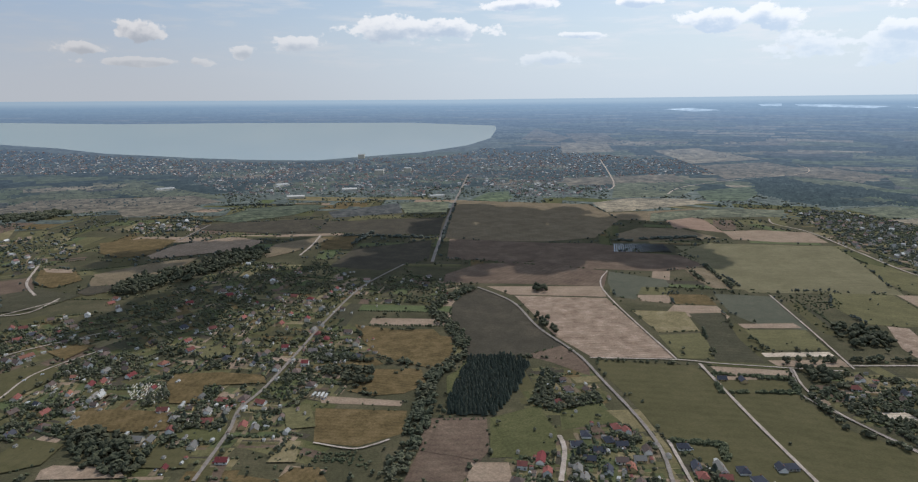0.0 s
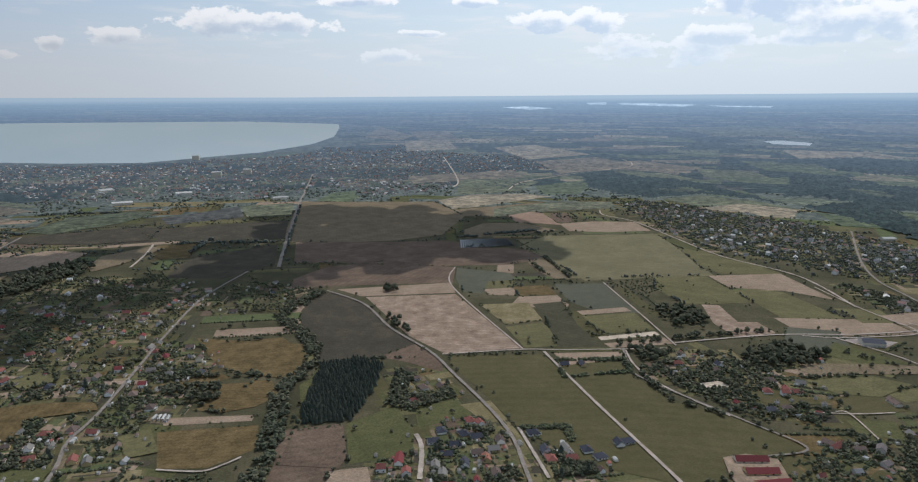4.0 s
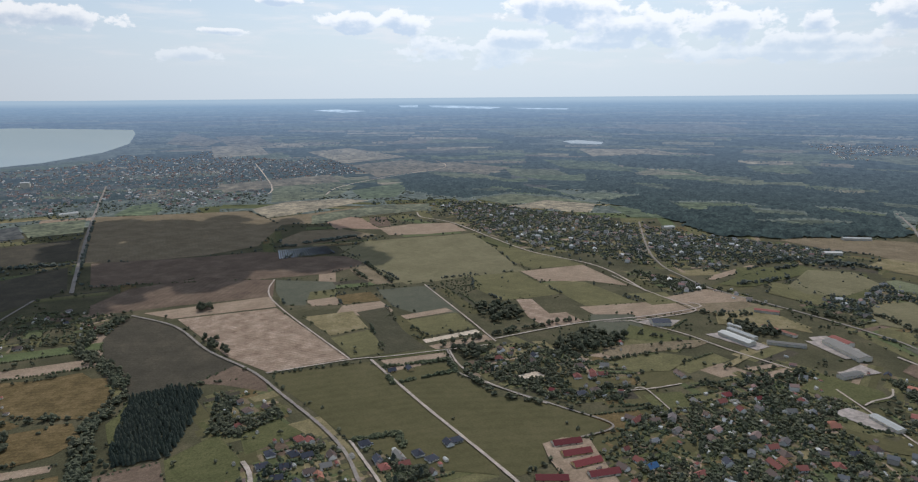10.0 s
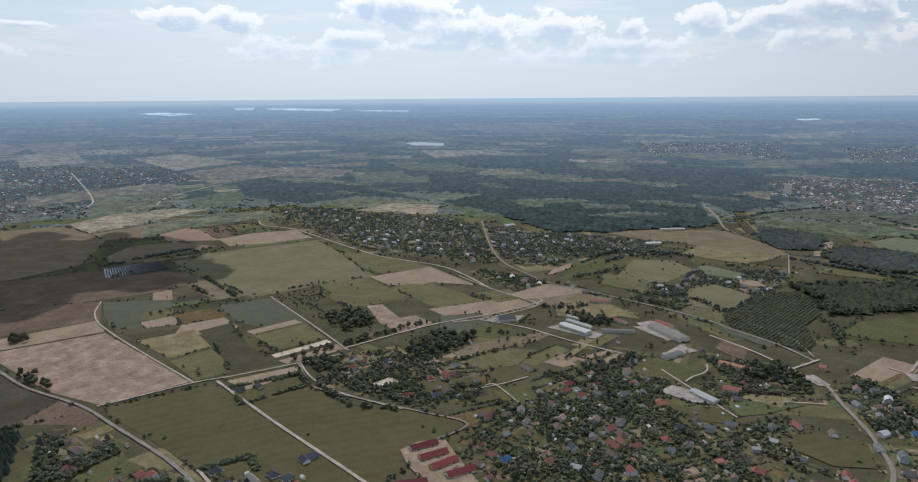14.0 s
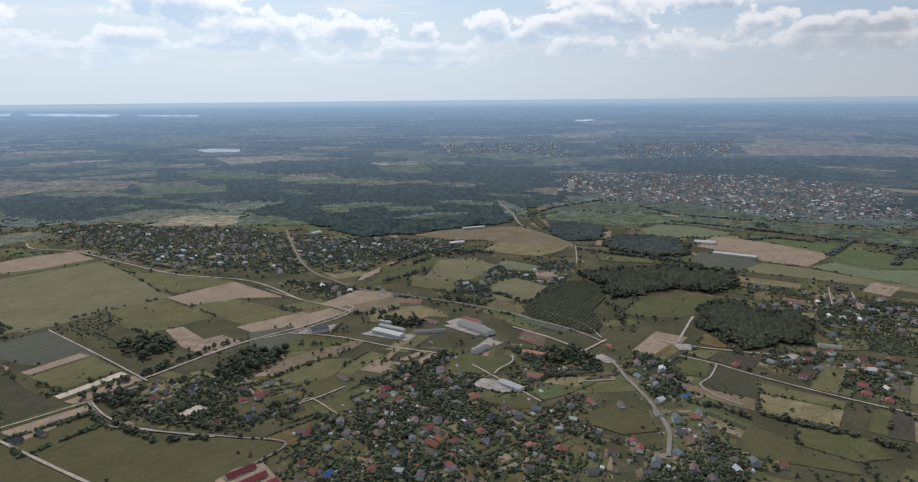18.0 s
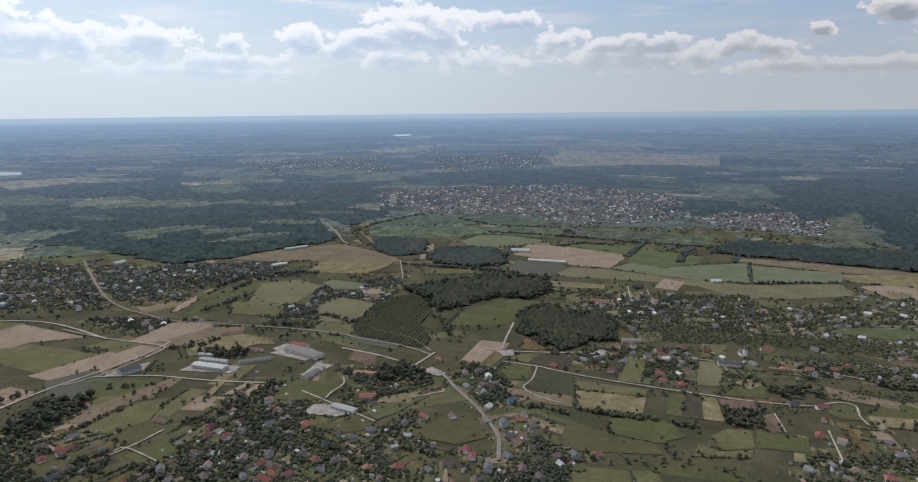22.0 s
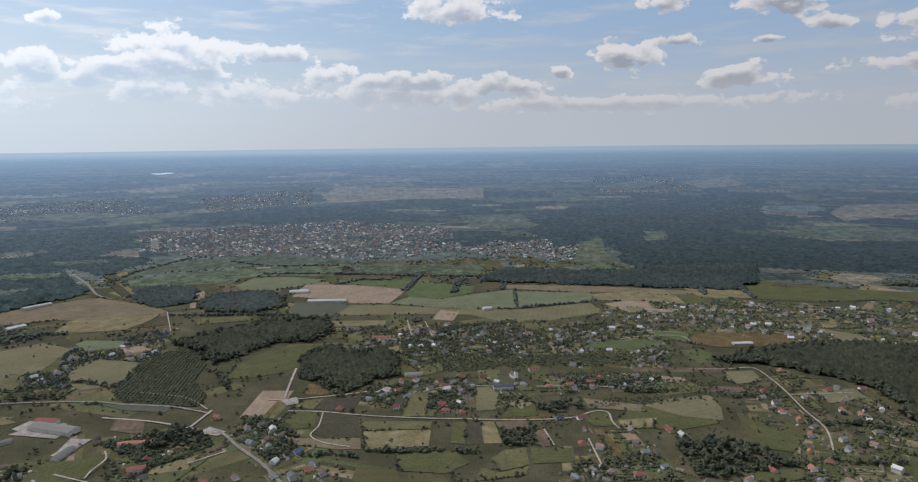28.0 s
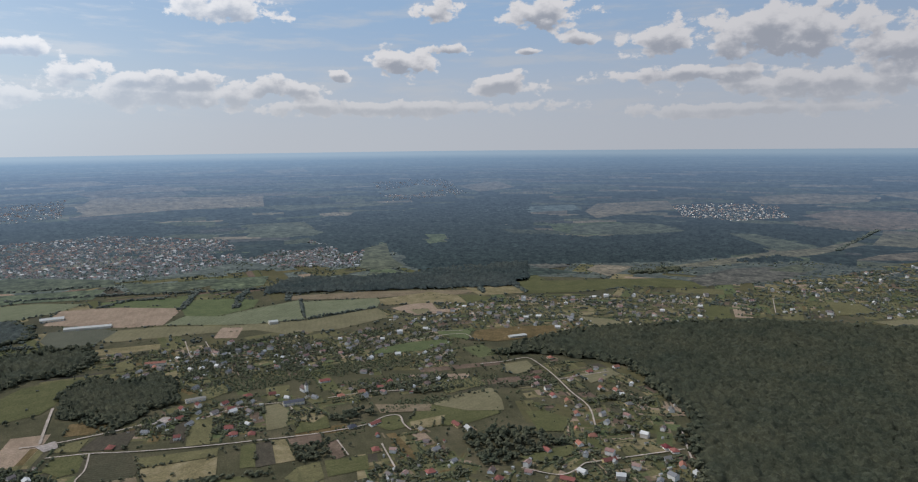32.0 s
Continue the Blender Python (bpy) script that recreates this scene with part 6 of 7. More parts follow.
house_at((-281, 889), None, "wide", "brown")
house_at((-272, 900), None, "wide", "brown")
house_at((169, 676), None, "hip", "red")
house_at((177, 664), None, "tall", "red")
house_at((133, 660), None, "hip", "slate")
house_at((120, 639), None, "wide", "slate")
house_at((155, 647), None, "hip", "slate")
house_at((166, 638), None, "wide", "slate")
house_at((141, 627), None, "wide", "slate")
house_at((80, 611), None, "long", "maroon")
house_at((83, 584), None, "tall", "red")
house_at((113, 591), None, "wide", "grey")
house_at((128, 610), None, "wide", "slate")
house_at((159, 606), None, "wide", "brown")
house_at((177, 609), None, "wide", "grey")
house_at((165, 593), None, "wide", "orange")
house_at((142, 589), None, "wide", "slate")
house_at((117, 575), None, "wide", "grey")
house_at((228, 633), None, "hip", "slate")
house_at((228, 595), None, "wide", "slate")
house_at((250, 591), None, "long", "grey")
house_at((228, 578), None, "hip", "red")
house_at((248, 574), None, "wide", "red")
house_at((308, 591), None, "wide", "slate")
house_at((319, 593), None, "hip", "slate")
house_at((576, 656), None, "wide", "red")
house_at((558, 655), None, "tall", "red")
house_at((648, 520), None, "wide", "red")
house_at((671, 530), None, "hip", "maroon")
house_at((667, 605), None, "long", "brown")
house_at((520, 540), None, "wide", "brown")
house_at((540, 522), None, "wide", "brown")
house_at((578, 392), None, "long", "red")
house_at((591, 391), None, "wide", "orange")
house_at((708, 414), None, "wide", "orange")
house_at((466, 450), None, "wide", "blue")
house_at((463, 464), None, "wide", "red")
house_at((440, 463), None, "wide", "brown")
house_at((619, 535), None, "wide", "grey")
house_at((712, 419), None, "hip", "orange")
house_at((568, 665), None, "wide", "red")
house_at((542, 667), None, "hip", "red")
house_at((523, 533), None, "long", "red")
house_at((606, 417), None, "wide", "red")
house_at((632, 360), None, "hip", "red")
house_at((633, 295), None, "hip", "orange")
house_at((645, 261), None, "hip", "red")
house_at((667, 209), None, "wide", "brown")
house_at((703, 198), None, "wide", "red")
house_at((690, 187), None, "wide", "red")
house_at((736, 47), None, "hip", "orange")
house_at((855, 177), None, "wide", "blue")
house_at((1016, -21), None, "wide", "red")
house_at((991, -26), None, "hip", "red")
house_at((1148, -55), None, "hip", "red")
house_at((1379, 107), None, "long", "orange")
house_at((1005, 141), None, "hip", "red")
house_at((1005, 52), None, "tall", "red")
house_at((1083, 52), None, "wide", "red")
house_at((1127, 49), None, "wide", "red")
house_at((1131, 24), None, "tall", "red")
house_at((1126, -17), None, "wide", "red")
house_at((801, 153), None, "wide", "orange")
house_at((794, 134), None, "wide", "brown")
house_at((699, 362), None, "hip", "brown")
house_at((670, 365), None, "hip", "slate")
house_at((546, 347), None, "tall", "red")
house_at((605, 401), None, "hip", "brown")
house_at((594, 375), None, "wide", "red")
house_at((978, 324), None, "tall", "orange")
house_at((786, 241), None, "wide", "brown")
house_at((775, 277), None, "wide", "red")
house_at((790, 195), None, "wide", "grey")
house_at((817, 150), None, "wide", "grey")
house_at((982, -52), None, "hip", "red")
house_at((1020, -20), None, "hip", "red")
house_at((1097, -27), None, "wide", "red")
house_at((1148, -57), None, "hip", "red")
house_at((1142, -96), None, "wide", "red")
house_at((1177, -192), None, "long", "red")
house_at((1090, -206), None, "hip", "orange")
house_at((1097, -243), None, "wide", "orange")
house_at((1107, -280), None, "wide", "red")
house_at((1124, -302), None, "tall", "red")
house_at((1108, -318), None, "long", "red")
house_at((1097, -364), None, "hip", "brown")
house_at((954, -233), None, "long", "red")
house_at((910, -227), None, "small", "red")
house_at((863, -213), None, "hip", "red")
house_at((772, -265), None, "hip", "red")
house_at((904, -350), None, "long", "red")
house_at((904, -294), None, "wide", "grey")
house_at((953, -198), None, "hip", "slate")
house_at((885, -362), None, "wide", "white")
house_at((1050, -562), None, "hip", "red")
house_at((994, -553), None, "tall", "brown")
house_at((960, -547), None, "wide", "red")
house_at((925, -555), None, "tall", "orange")
house_at((875, -544), None, "wide", "orange")
house_at((824, -514), None, "small", "orange")
house_at((793, -523), None, "hip", "orange")
house_at((776, -491), None, "wide", "orange")
house_at((774, -438), None, "wide", "red")
house_at((1150, -642), None, "hip", "orange")
house_at((1046, -670), None, "hip", "red")
house_at((957, -640), None, "tall", "orange")
house_at((942, -661), None, "wide", "orange")
house_at((1051, -732), None, "wide", "orange")
house_at((879, -645), None, "hip", "grey")
house_at((831, -692), None, "tall", "grey")
house_at((723, -600), None, "hip", "maroon")
house_at((708, -603), None, "hip", "red")
house_at((691, -578), None, "wide", "grey")
house_at((668, -585), None, "wide", "orange")
house_at((716, -502), None, "long", "red")
house_at((746, -341), None, "wide", "brown")
house_at((722, -341), None, "hip", "red")
house_at((689, -423), None, "long", "red")
house_at((641, -586), None, "wide", "white")
house_at((711, -507), None, "small", "white")
house_at((421, 531), -14, "terrace", "maroon")
house_at((417, 509), -12, "terrace", "maroon")
house_at((414, 488), -6, "terrace", "maroon")
house_at((416, 464), -14, "terrace", "maroon")
house_at((365, 481), -29, "terrace", "maroon")
house_at((331, 803), None, "wide", "slate")
house_at((356, 798), None, "wide", "slate")
house_at((270, 587), None, "hip", "slate")
house_at((278, 571), None, "hip", "slate")
shed((838, 691), (837, 633), 16, 6, "white", "pale flat industrial hall on a paved yard")
shed((866, 699), (866, 647), 10, 5, "white", "long pale workshop beside the industrial hall")
shed((888, 716), (890, 689), 7, 4, "white", "low white roofed store")
shed((947, 590), (923, 518), 22, 6, "grey", "grey market hall on a paved yard")
shed((969, 594), (963, 560), 14, 6, "red", "red roofed shop beside the market hall")
shed((930, 684), (933, 625), 8, 4, "orange", "row of low ochre garages")
shed((766, 410), (757, 372), 12, 4, "white", "low white hall beside a paved yard")
shed((800, 382), (809, 361), 14, 5, "red", "red-roofed house beside the white hall")
shed((780, 771), (807, 758), 22, 6, "slate", "dark blue flat-roofed depot")
shed((986, 742), (1010, 710), 12, 5, "red", "red-roofed farm building among trees")
shed((871, 627), (907, 587), 10, 4, "grey", "long grey shed in the yard")
shed((845, 490), (881, 485), 12, 4, "grey", "low grey flat-roofed store")
shed((882, 431), (889, 386), 10, 5, "orange", "long red brick shed at the clearing")
shed((1079, -109), (1080, -143), 14, 5, "slate", "long hall with solar panels on its roof")
shed((1858, 398), (1868, 346), 26, 6, "white", "white farm barn beside the fields")
shed((1749, 328), (1748, 226), 20, 5, "white", "long white farm barn beside the fields")
shed((1634, -133), (1637, -154), 20, 6, "white", "single white barn at the field edge")
shed((1311, -627), (1311, -668), 14, 4, "white", "low pale garden greenhouse")
shed((-176, 759), (-174, 769), 2.6, 2.2, "white", "white plastic polytunnel over garden beds")
shed((-170, 758), (-169, 768), 2.6, 2.2, "white", "white plastic polytunnel over garden beds")
shed((-165, 756), (-164, 768), 2.6, 2.2, "white", "white plastic polytunnel over garden beds")
shed((-160, 754), (-159, 766), 2.6, 2.2, "white", "white plastic polytunnel over garden beds")
shed((-104, 2433), (-51, 2447), 26, 7, "white", "long white hall at the town edge")
shed((-620, 2421), (-559, 2434), 30, 8, "white", "white warehouse at the town edge")
shed((-453, 2621), (-398, 2636), 30, 8, "white", "white warehouse at the town edge")
shed((-1174, 2630), (-1126, 2680), 40, 8, "white", "white warehouse at the town edge")
shed((-739, 2756), (-700, 2793), 40, 8, "white", "white warehouse at the town edge")
shed((1499, 953), (1534, 931), 20, 6, "white", "white farm hall by the road")
shed((1406, 1371), (1439, 1366), 20, 6, "white", "white hall in the village")
shed((1700, 1036), (1758, 996), 16, 6, "white", "pale factory hall by the wood")
shed((1384, 125), (1381, 87), 14, 8, "orange", "ochre manor house under an orange tile roof")
shed((2706, 1125), (2712, 1100), 16, 42, "white", "pale tower block over the town")
shed((2755, 1081), (2758, 1064), 14, 30, "white", "pale apartment block in the town")
shed((-601, 4069), (-566, 4067), 30, 26, "white", "pale tower block near the lake shore")
shed((-394, 3174), (-353, 3172), 30, 24, "white", "pale apartment block in the town")
shed((-265, 3270), (-231, 3269), 30, 24, "white", "pale apartment block in the town")
shed((1152, 44), (1157, 12), 10, 5, "grey", "long grey-roofed hall among trees")

ROOFS = ["red", "brown", "brown", "grey", "slate", "brown", "maroon", "brown"]
KINDS = ["small", "wide", "hip", "tall", "wide", "small"]
LIMIT = 290


# wall and roof colours greyed to paint haze over houses further off
HAZED_TOWN = [plain("hazed_wall_" + k, c) for k, c in (("white", (0.62, 0.6, 0.56)), ("cream", (0.46, 0.42, 0.37)))] + [plain("hazed_roof_" + k, c) for k, c in (
    ("red", (0.2, 0.125, 0.11)), ("orange", (0.24, 0.165, 0.14)), ("brown", (0.145, 0.125, 0.118)), ("grey", (0.17, 0.17, 0.172)), ("maroon", (0.14, 0.11, 0.105)), ("white", (0.46, 0.45, 0.43)))]


def loose_houses(name, label, spots, rng, big=1.0):
    """Small houses further off, as one object."""
    vs, fs, ix = [], [], []
    mats = HAZED_TOWN
    for x, y in spots:
        far = math.hypot(x, y)
        e = big * rng.uniform(0.8, 1.25)
        w, d, h = 11 * e, 8.5 * e, (3.2 if rng.random() < 0.7 else 6.0) * min(e, 1.6)
        if big > 1.2 and rng.random() < 0.04:
            w, d, h = w * 3, d * 1.5, h * 1.6
        walls, top = prism(w, d, h, 3.3 * e * 0.8, 0.5)
        a = rng.choice([0.3, 1.87]) + rng.normal() * 0.25 + x * 0.0004
        k = shrink(x, y)
        m = Matrix.Translation(place(x, y)) @ Matrix.Rotation(a, 4, "Z") @ Matrix.Diagonal((k, k, k, 1))
        wall, roof = rng.integers(2), 2 + rng.choice(6, p=[0.13, 0.09, 0.28, 0.26, 0.06, 0.18])
        for (v, f), slot in ((walls, wall), (top, roof)):
            n = len(vs)
            vs += [m @ Vector(q) for q in v]
            fs += [tuple(i + n for i in g) for g in f]
            ix += [slot] * len(f)
    if vs:
        tagged(new(name, mesh_of(name, vs, fs, mats, ix)), label, "houses", kind="stuff")


def blocked(p, fields=True):
    hit = off_ways(p, 5.0)
    if fields:
        for o in OPEN_LAND:
            hit |= inside(p, o)
    return hit


def apart(p, taken, gap):
    keep = []
    for q in p:
        if all((q[0] - r[0]) ** 2 + (q[1] - r[1]) ** 2 > gap * gap for r in taken):
            taken.append((float(q[0]), float(q[1])))
            keep.append(q)
    return np.array(keep).reshape(-1, 2)


def tree_proto(kind, k):
    rng = np.random.default_rng(900 + k)
    leaves, wood_parts = tree_shape(kind, 0, rng)
    v, t, _ = joined(wood_parts)
    ob = new("tree", big_mesh("trunk", v, t, [BARK]))
    tagged(ob, {"oak": "leafy dark green garden tree with a round uneven crown", "pine": "dark green conifer with tiered branches", "scrub": "low spreading green bush", "orchard": "small fruit tree"}[kind], "tree", "garden trees")
    v, t, _ = joined(leaves)
    part("crown", big_mesh("crown", v, t, [LEAF[kind]]), ob)
    return ob


TREES = {}
STOOD = [0]


def tree_thing(x, y, radius, kind, rng):
    """One tree as a thing of its own."""
    k = (kind, int(rng.integers(5)))
    m = pose(x, y, -0.1, 0, 0, rng.uniform(0, 360)) @ Matrix.Diagonal((radius, radius, radius * rng.uniform(0.85, 1.2), 1))
    if k not in TREES:
        TREES[k] = tree_proto(*k)
        TREES[k].matrix_world = m
    else:
        copy_thing(TREES[k], Matrix.Identity(4)).matrix_world = m
    STOOD[0] += 1


PLOT_KINDS = ["olive", "meadow", "dark", "grass", "meadow", "olive", "green", "dark", "dry", "brown", "lush", "plough", "tan", "gold", "olive", "meadow", "olive", "dry", "grass", "olive"]


def plots(seed, count, outline, size=(8, 26, 16, 55)):
    """Garden plots: lawns, beds and mown strips side by side, set along the nearest road; some with a hedge."""
    rng = np.random.default_rng(seed + 300)
    pts = np.array(outline, float)
    p = rng.uniform(pts.min(0), pts.max(0), (count * 12, 2))
    p = p[inside(p, outline)]
    p = p[~blocked(p)]
    names = sorted(set(PLOT_KINDS))
    vs, fs, ix, hedge = [], [], [], []
    if seed == 1000:
        p = apart(p[:count * 2], [], 62.0)
    for k, (x, y) in enumerate(p[:count]):
        a = radians(way_angle(x, y)[0] + (90 if rng.random() < 0.5 else 0) + rng.normal() * 4)
        far = max(1.0, math.hypot(x, y) / 1500)
        w, d = rng.uniform(*size[:2]) * far, rng.uniform(*size[2:]) * far
        c, s = math.cos(a), math.sin(a)
        strips = 1 if rng.random() < 0.6 else int(rng.integers(2, 5))
        for j in range(strips):
            lo, hi = -w / 2 + w * j / strips, -w / 2 + w * (j + 1) / strips - 0.4
            n = len(vs)
            for u, v in ((lo, -d / 2), (hi, -d / 2 + rng.uniform(-2, 2)), (hi, d / 2), (lo, d / 2 + rng.uniform(-2, 2))):
                vs.append(place(x + u * c - v * s, y + u * s + v * c, (0.004 if seed == 1000 else 0.05) + 0.0001 * k))
            fs.append((n, n + 1, n + 2, n + 3))
            ix.append(names.index(PLOT_KINDS[rng.integers(len(PLOT_KINDS))]))
        if rng.random() < 0.32:
            side = rng.choice([-1, 1]) * w / 2
            for v in np.arange(-d / 2, d / 2, 4.4 * far):
                hedge.append((x + side * c - v * s + rng.normal() * 0.5, y + side * s + v * c + rng.normal() * 0.5))
    names = names + ["fallow"]
    own = [h for h in HOUSES if inside(np.array([h]), outline)[0]]
    for k, (x, y) in enumerate(own):
        a = radians(way_angle(x, y)[0] + 90 + rng.normal() * 5)
        c, s = math.cos(a), math.sin(a)
        w, d = rng.uniform(2.5, 6.0), rng.uniform(9, 22)
        o = rng.uniform(5, 8)
        n = len(vs)
        for u, v in ((o, -d / 2), (o + w, -d / 2), (o + w, d / 2), (o, d / 2)):
            vs.append(place(x + u * c - v * s, y + u * s + v * c, 0.1 + 0.0004 * k))
        fs.append((n, n + 1, n + 2, n + 3))
        ix.append(len(names) - 1)
    if seed == 1000:
        for f, i in zip(fs, ix):
            o = vs[f[0]]
            me = mesh_of("field", [vs[j] - o for j in f], [(0, 1, 2, 3)], [SOIL[names[i]]])
            if me.polygons[0].normal.z < 0:
                me.polygons[0].flip()
            ob = new("field", me)
            ob.location = o
            tagged(ob, FIELD_WORDS.get(names[i], "narrow field strip"), "field", kind="structure")
        vs = []
    if vs:
        me = mesh_of("garden_plots", vs, fs, [SOIL[k] for k in names], ix)
        for pl in me.polygons:
            if pl.normal.z < 0:
                pl.flip()
        tagged(new("garden_plots", me), "patchwork of lawns, vegetable beds and mown strips", "gardens", kind="stuff")
    hedge = np.array(hedge).reshape(-1, 2)
    if len(hedge):
        plant("hedges", "clipped and wild hedges between garden plots", "scrub", hedge[~blocked(hedge)], rng, (1.4, 2.6), 3)


def outbuildings(spots, rng):
    """Sheds, garages and glasshouses in the gardens behind the houses."""
    vs, fs, ix = [], [], []
    mats = [WALL["cream"], ROOF["grey"], ROOF["white"], ROOF["brown"], ROOF["red"]]
    if len(spots):
        spots = np.array(spots)[~blocked(np.array(spots))]
    for x, y in spots:
        turn = radians(way_angle(x, y)[0])
        for _ in range(int(rng.integers(1, 3))):
            a = turn + rng.normal() * 0.1
            q = rng.uniform(9, 26, 2) * rng.choice([-1, 1], 2)
            u = (x + q[0], y + q[1])
            w, d = rng.uniform(2.5, 7.0), rng.uniform(2.2, 4.5)
            walls, top = prism(w, d, rng.uniform(1.9, 2.7), rng.uniform(0.3, 1.1), 0.15)
            m = Matrix.Translation(place(*u)) @ Matrix.Rotation(a, 4, "Z")
            for (v, f), slot in ((walls, 0), (top, 1 + int(rng.choice(4, p=[0.36, 0.3, 0.22, 0.12])))):
                n = len(vs)
                vs += [m @ Vector(k) for k in v]
                fs += [tuple(i + n for i in g) for g in f]
                ix += [slot] * len(f)
    if vs:
        tagged(new("outbuildings", mesh_of("outbuildings", vs, fs, mats, ix)), "small sheds and garages in village gardens", "sheds", kind="stuff")


def village(seed, houses, trees, *outline):
    rng = np.random.default_rng(seed)
    outline = list(outline)
    pts = np.array(outline, float)
    lo, hi = pts.min(0), pts.max(0)
    p = rng.uniform(lo, hi, (6000, 2))
    p = p[inside(p, outline)]
    p = p[~blocked(p)][: houses * 4]
    spots = apart(p[: int(houses * 0.8)], HOUSES, 20)
    rest = []
    for x, y in spots:
        if BUILT[0] < LIMIT and math.hypot(x, y) < 1300:
            house_at((round(x), round(y)), None, KINDS[rng.integers(6)], ROOFS[rng.integers(8)])
        else:
            rest.append((x, y))
    loose_houses("village_houses", "small gabled village houses among gardens", rest, rng, 0.9)
    own = [h for h in HOUSES if math.hypot(*h) < 2200 and inside(np.array([h]), outline)[0]]
    outbuildings(own, np.random.default_rng(seed + 70))
    plots(seed, int(houses * 3.0 + trees * 0.4), outline)
    t = rng.uniform(lo, hi, (24000, 2))
    t = t[inside(t, outline)]
    t = t[~blocked(t)]
    # trees stand in clumps and along plots, not evenly
    grove = np.array([noise.noise(Vector((x * 0.016, y * 0.016, seed))) for x, y in t]) if len(t) else np.zeros(0)
    near_by = np.hypot(*pts.mean(0)) < 1150
    t = t[grove > (-0.05 if near_by else -0.3)][: int(trees * (2.7 if near_by else 4.4))]
    taken = np.array(HOUSES[-700:]) if HOUSES else np.zeros((0, 2))
    if len(taken) and len(t):
        t = t[np.array([np.min(np.hypot(*(taken - q).T)) > 7 for q in t], dtype=bool)]
    half = rng.random(len(t)) < 0.7
    oaks, bushes = t[half], t[~half]
    near = np.hypot(*oaks.T) < 1000
    for x, y in oaks[near][:26]:
        if STOOD[0] < 290:
            tree_thing(float(x), float(y), rng.uniform(2.2, 4.6), "oak" if rng.random() < 0.88 else "pine", rng)
    oaks = np.concatenate([oaks[near][26:], oaks[~near]])
    plant("garden_trees", "garden trees between village houses", "oak", oaks, rng, (1.5, 4.0), 2)
    plant("garden_bushes", "garden bushes and small fruit trees", "scrub", bushes, rng, (1.2, 2.8), 3)


TOWNS = []


def town(seed, houses, *outline):
    TOWNS.append(list(outline))
    rng = np.random.default_rng(seed)
    outline = list(outline)
    pts = np.array(outline, float)
    lo, hi = pts.min(0), pts.max(0)
    p = rng.uniform(lo, hi, (60000, 2))
    p = p[inside(p, outline)]
    p = p[~blocked(p)]
    far = np.hypot(*pts.mean(0))
    loose_houses("town_houses", "distant town of pale and red roofed houses", p[:houses], rng, 0.95)
    plant("town_trees", "dark trees between the houses of a town", "oak", p[houses: int(houses * 2.2)], rng, (2.0, 3.6), 3, HAZED_SOIL["wood"] if far > 2900 else None)


village(1, 60, 330, (-543, 744), (-541, 822), (-514, 915), (-428, 891), (-347, 829), (-247, 726), (-234, 575), (-322, 576), (-375, 671), (-479, 647))
village(2, 70, 360, (-622, 1017), (-527, 1213), (-467, 1441), (-287, 1438), (-190, 1290), (-198, 1070), (-221, 911), (-263, 828), (-355, 848), (-500, 938))
village(3, 26, 90, (-278, 828), (-228, 985), (-170, 1011), (-115, 866), (-155, 740), (-167, 669), (-216, 644), (-251, 697))
village(4, 40, 130, (55, 613), (112, 686), (177, 690), (198, 628), (196, 572), (195, 537), (43, 538))
village(5, 16, 40, (228, 595), (342, 596), (331, 545), (217, 546))
village(6, 30, 110, (-1356, 1643), (-1114, 1746), (-915, 1633), (-866, 1423), (-968, 1221))
village(7, 20, 80, (-707, 991), (-656, 1077), (-552, 939), (-601, 832))
village(8, 25, 60, (-929, 1909), (-781, 2053), (-711, 1842), (-845, 1763))
village(9, 8, 60, (-259, 1291), (-77, 1333), (17, 1244), (-46, 1132), (-168, 1134))
village(10, 20, 300, (444, 837), (519, 810), (713, 761), (703, 672), (550, 583), (480, 615), (444, 708))
village(60, 5, 130, (107, 833), (163, 823), (167, 737), (133, 696), (82, 737))
village(61, 10, 160, (906, 477), (942, 350), (870, 286), (813, 353))
village(11, 60, 420, (400, 455), (501, 531), (650, 576), (837, 571), (846, 454), (672, 411), (549, 343))
village(12, 70, 400, (626, 516), (770, 482), (832, 361), (752, 269), (629, 202), (551, 211), (461, 386))
village(13, 40, 290, (814, 187), (723, 72), (620, 78), (578, 160), (702, 171))
village(14, 26, 170, (984, 268), (890, 158), (824, 205), (920, 285))
village(15, 34, 90, (1485, 207), (1503, 68), (1520, -63), (1339, -42), (1269, 22), (1279, 153))
village(16, 60, 260, (1456, 64), (1550, -214), (1274, -185), (1171, -42), (1221, 48))
village(17, 30, 190, (1077, 141), (1128, 41), (1140, -67), (1103, -168), (1010, -158), (993, -43), (1004, 72))
village(18, 50, 160, (1216, 851), (1360, 748), (1503, 597), (1270, 529), (1127, 620), (1109, 748))
village(19, 30, 180, (780, -177), (903, -275), (782, -322), (658, -274), (702, -160))
village(20, 26, 120, (1157, -542), (1136, -647), (970, -739), (836, -699), (741, -636), (710, -461), (872, -474), (1020, -526))
village(21, 24, 170, (726, -317), (753, -396), (740, -479), (688, -614), (562, -525), (653, -287))
village(22, 26, 110, (1065, -179), (1082, -327), (1103, -400), (1142, -390), (1119, -209))
village(23, 120, 240, (1680, -420), (1696, -855), (1477, -1396), (1277, -1179), (1328, -829), (1406, -563), (1482, -443))
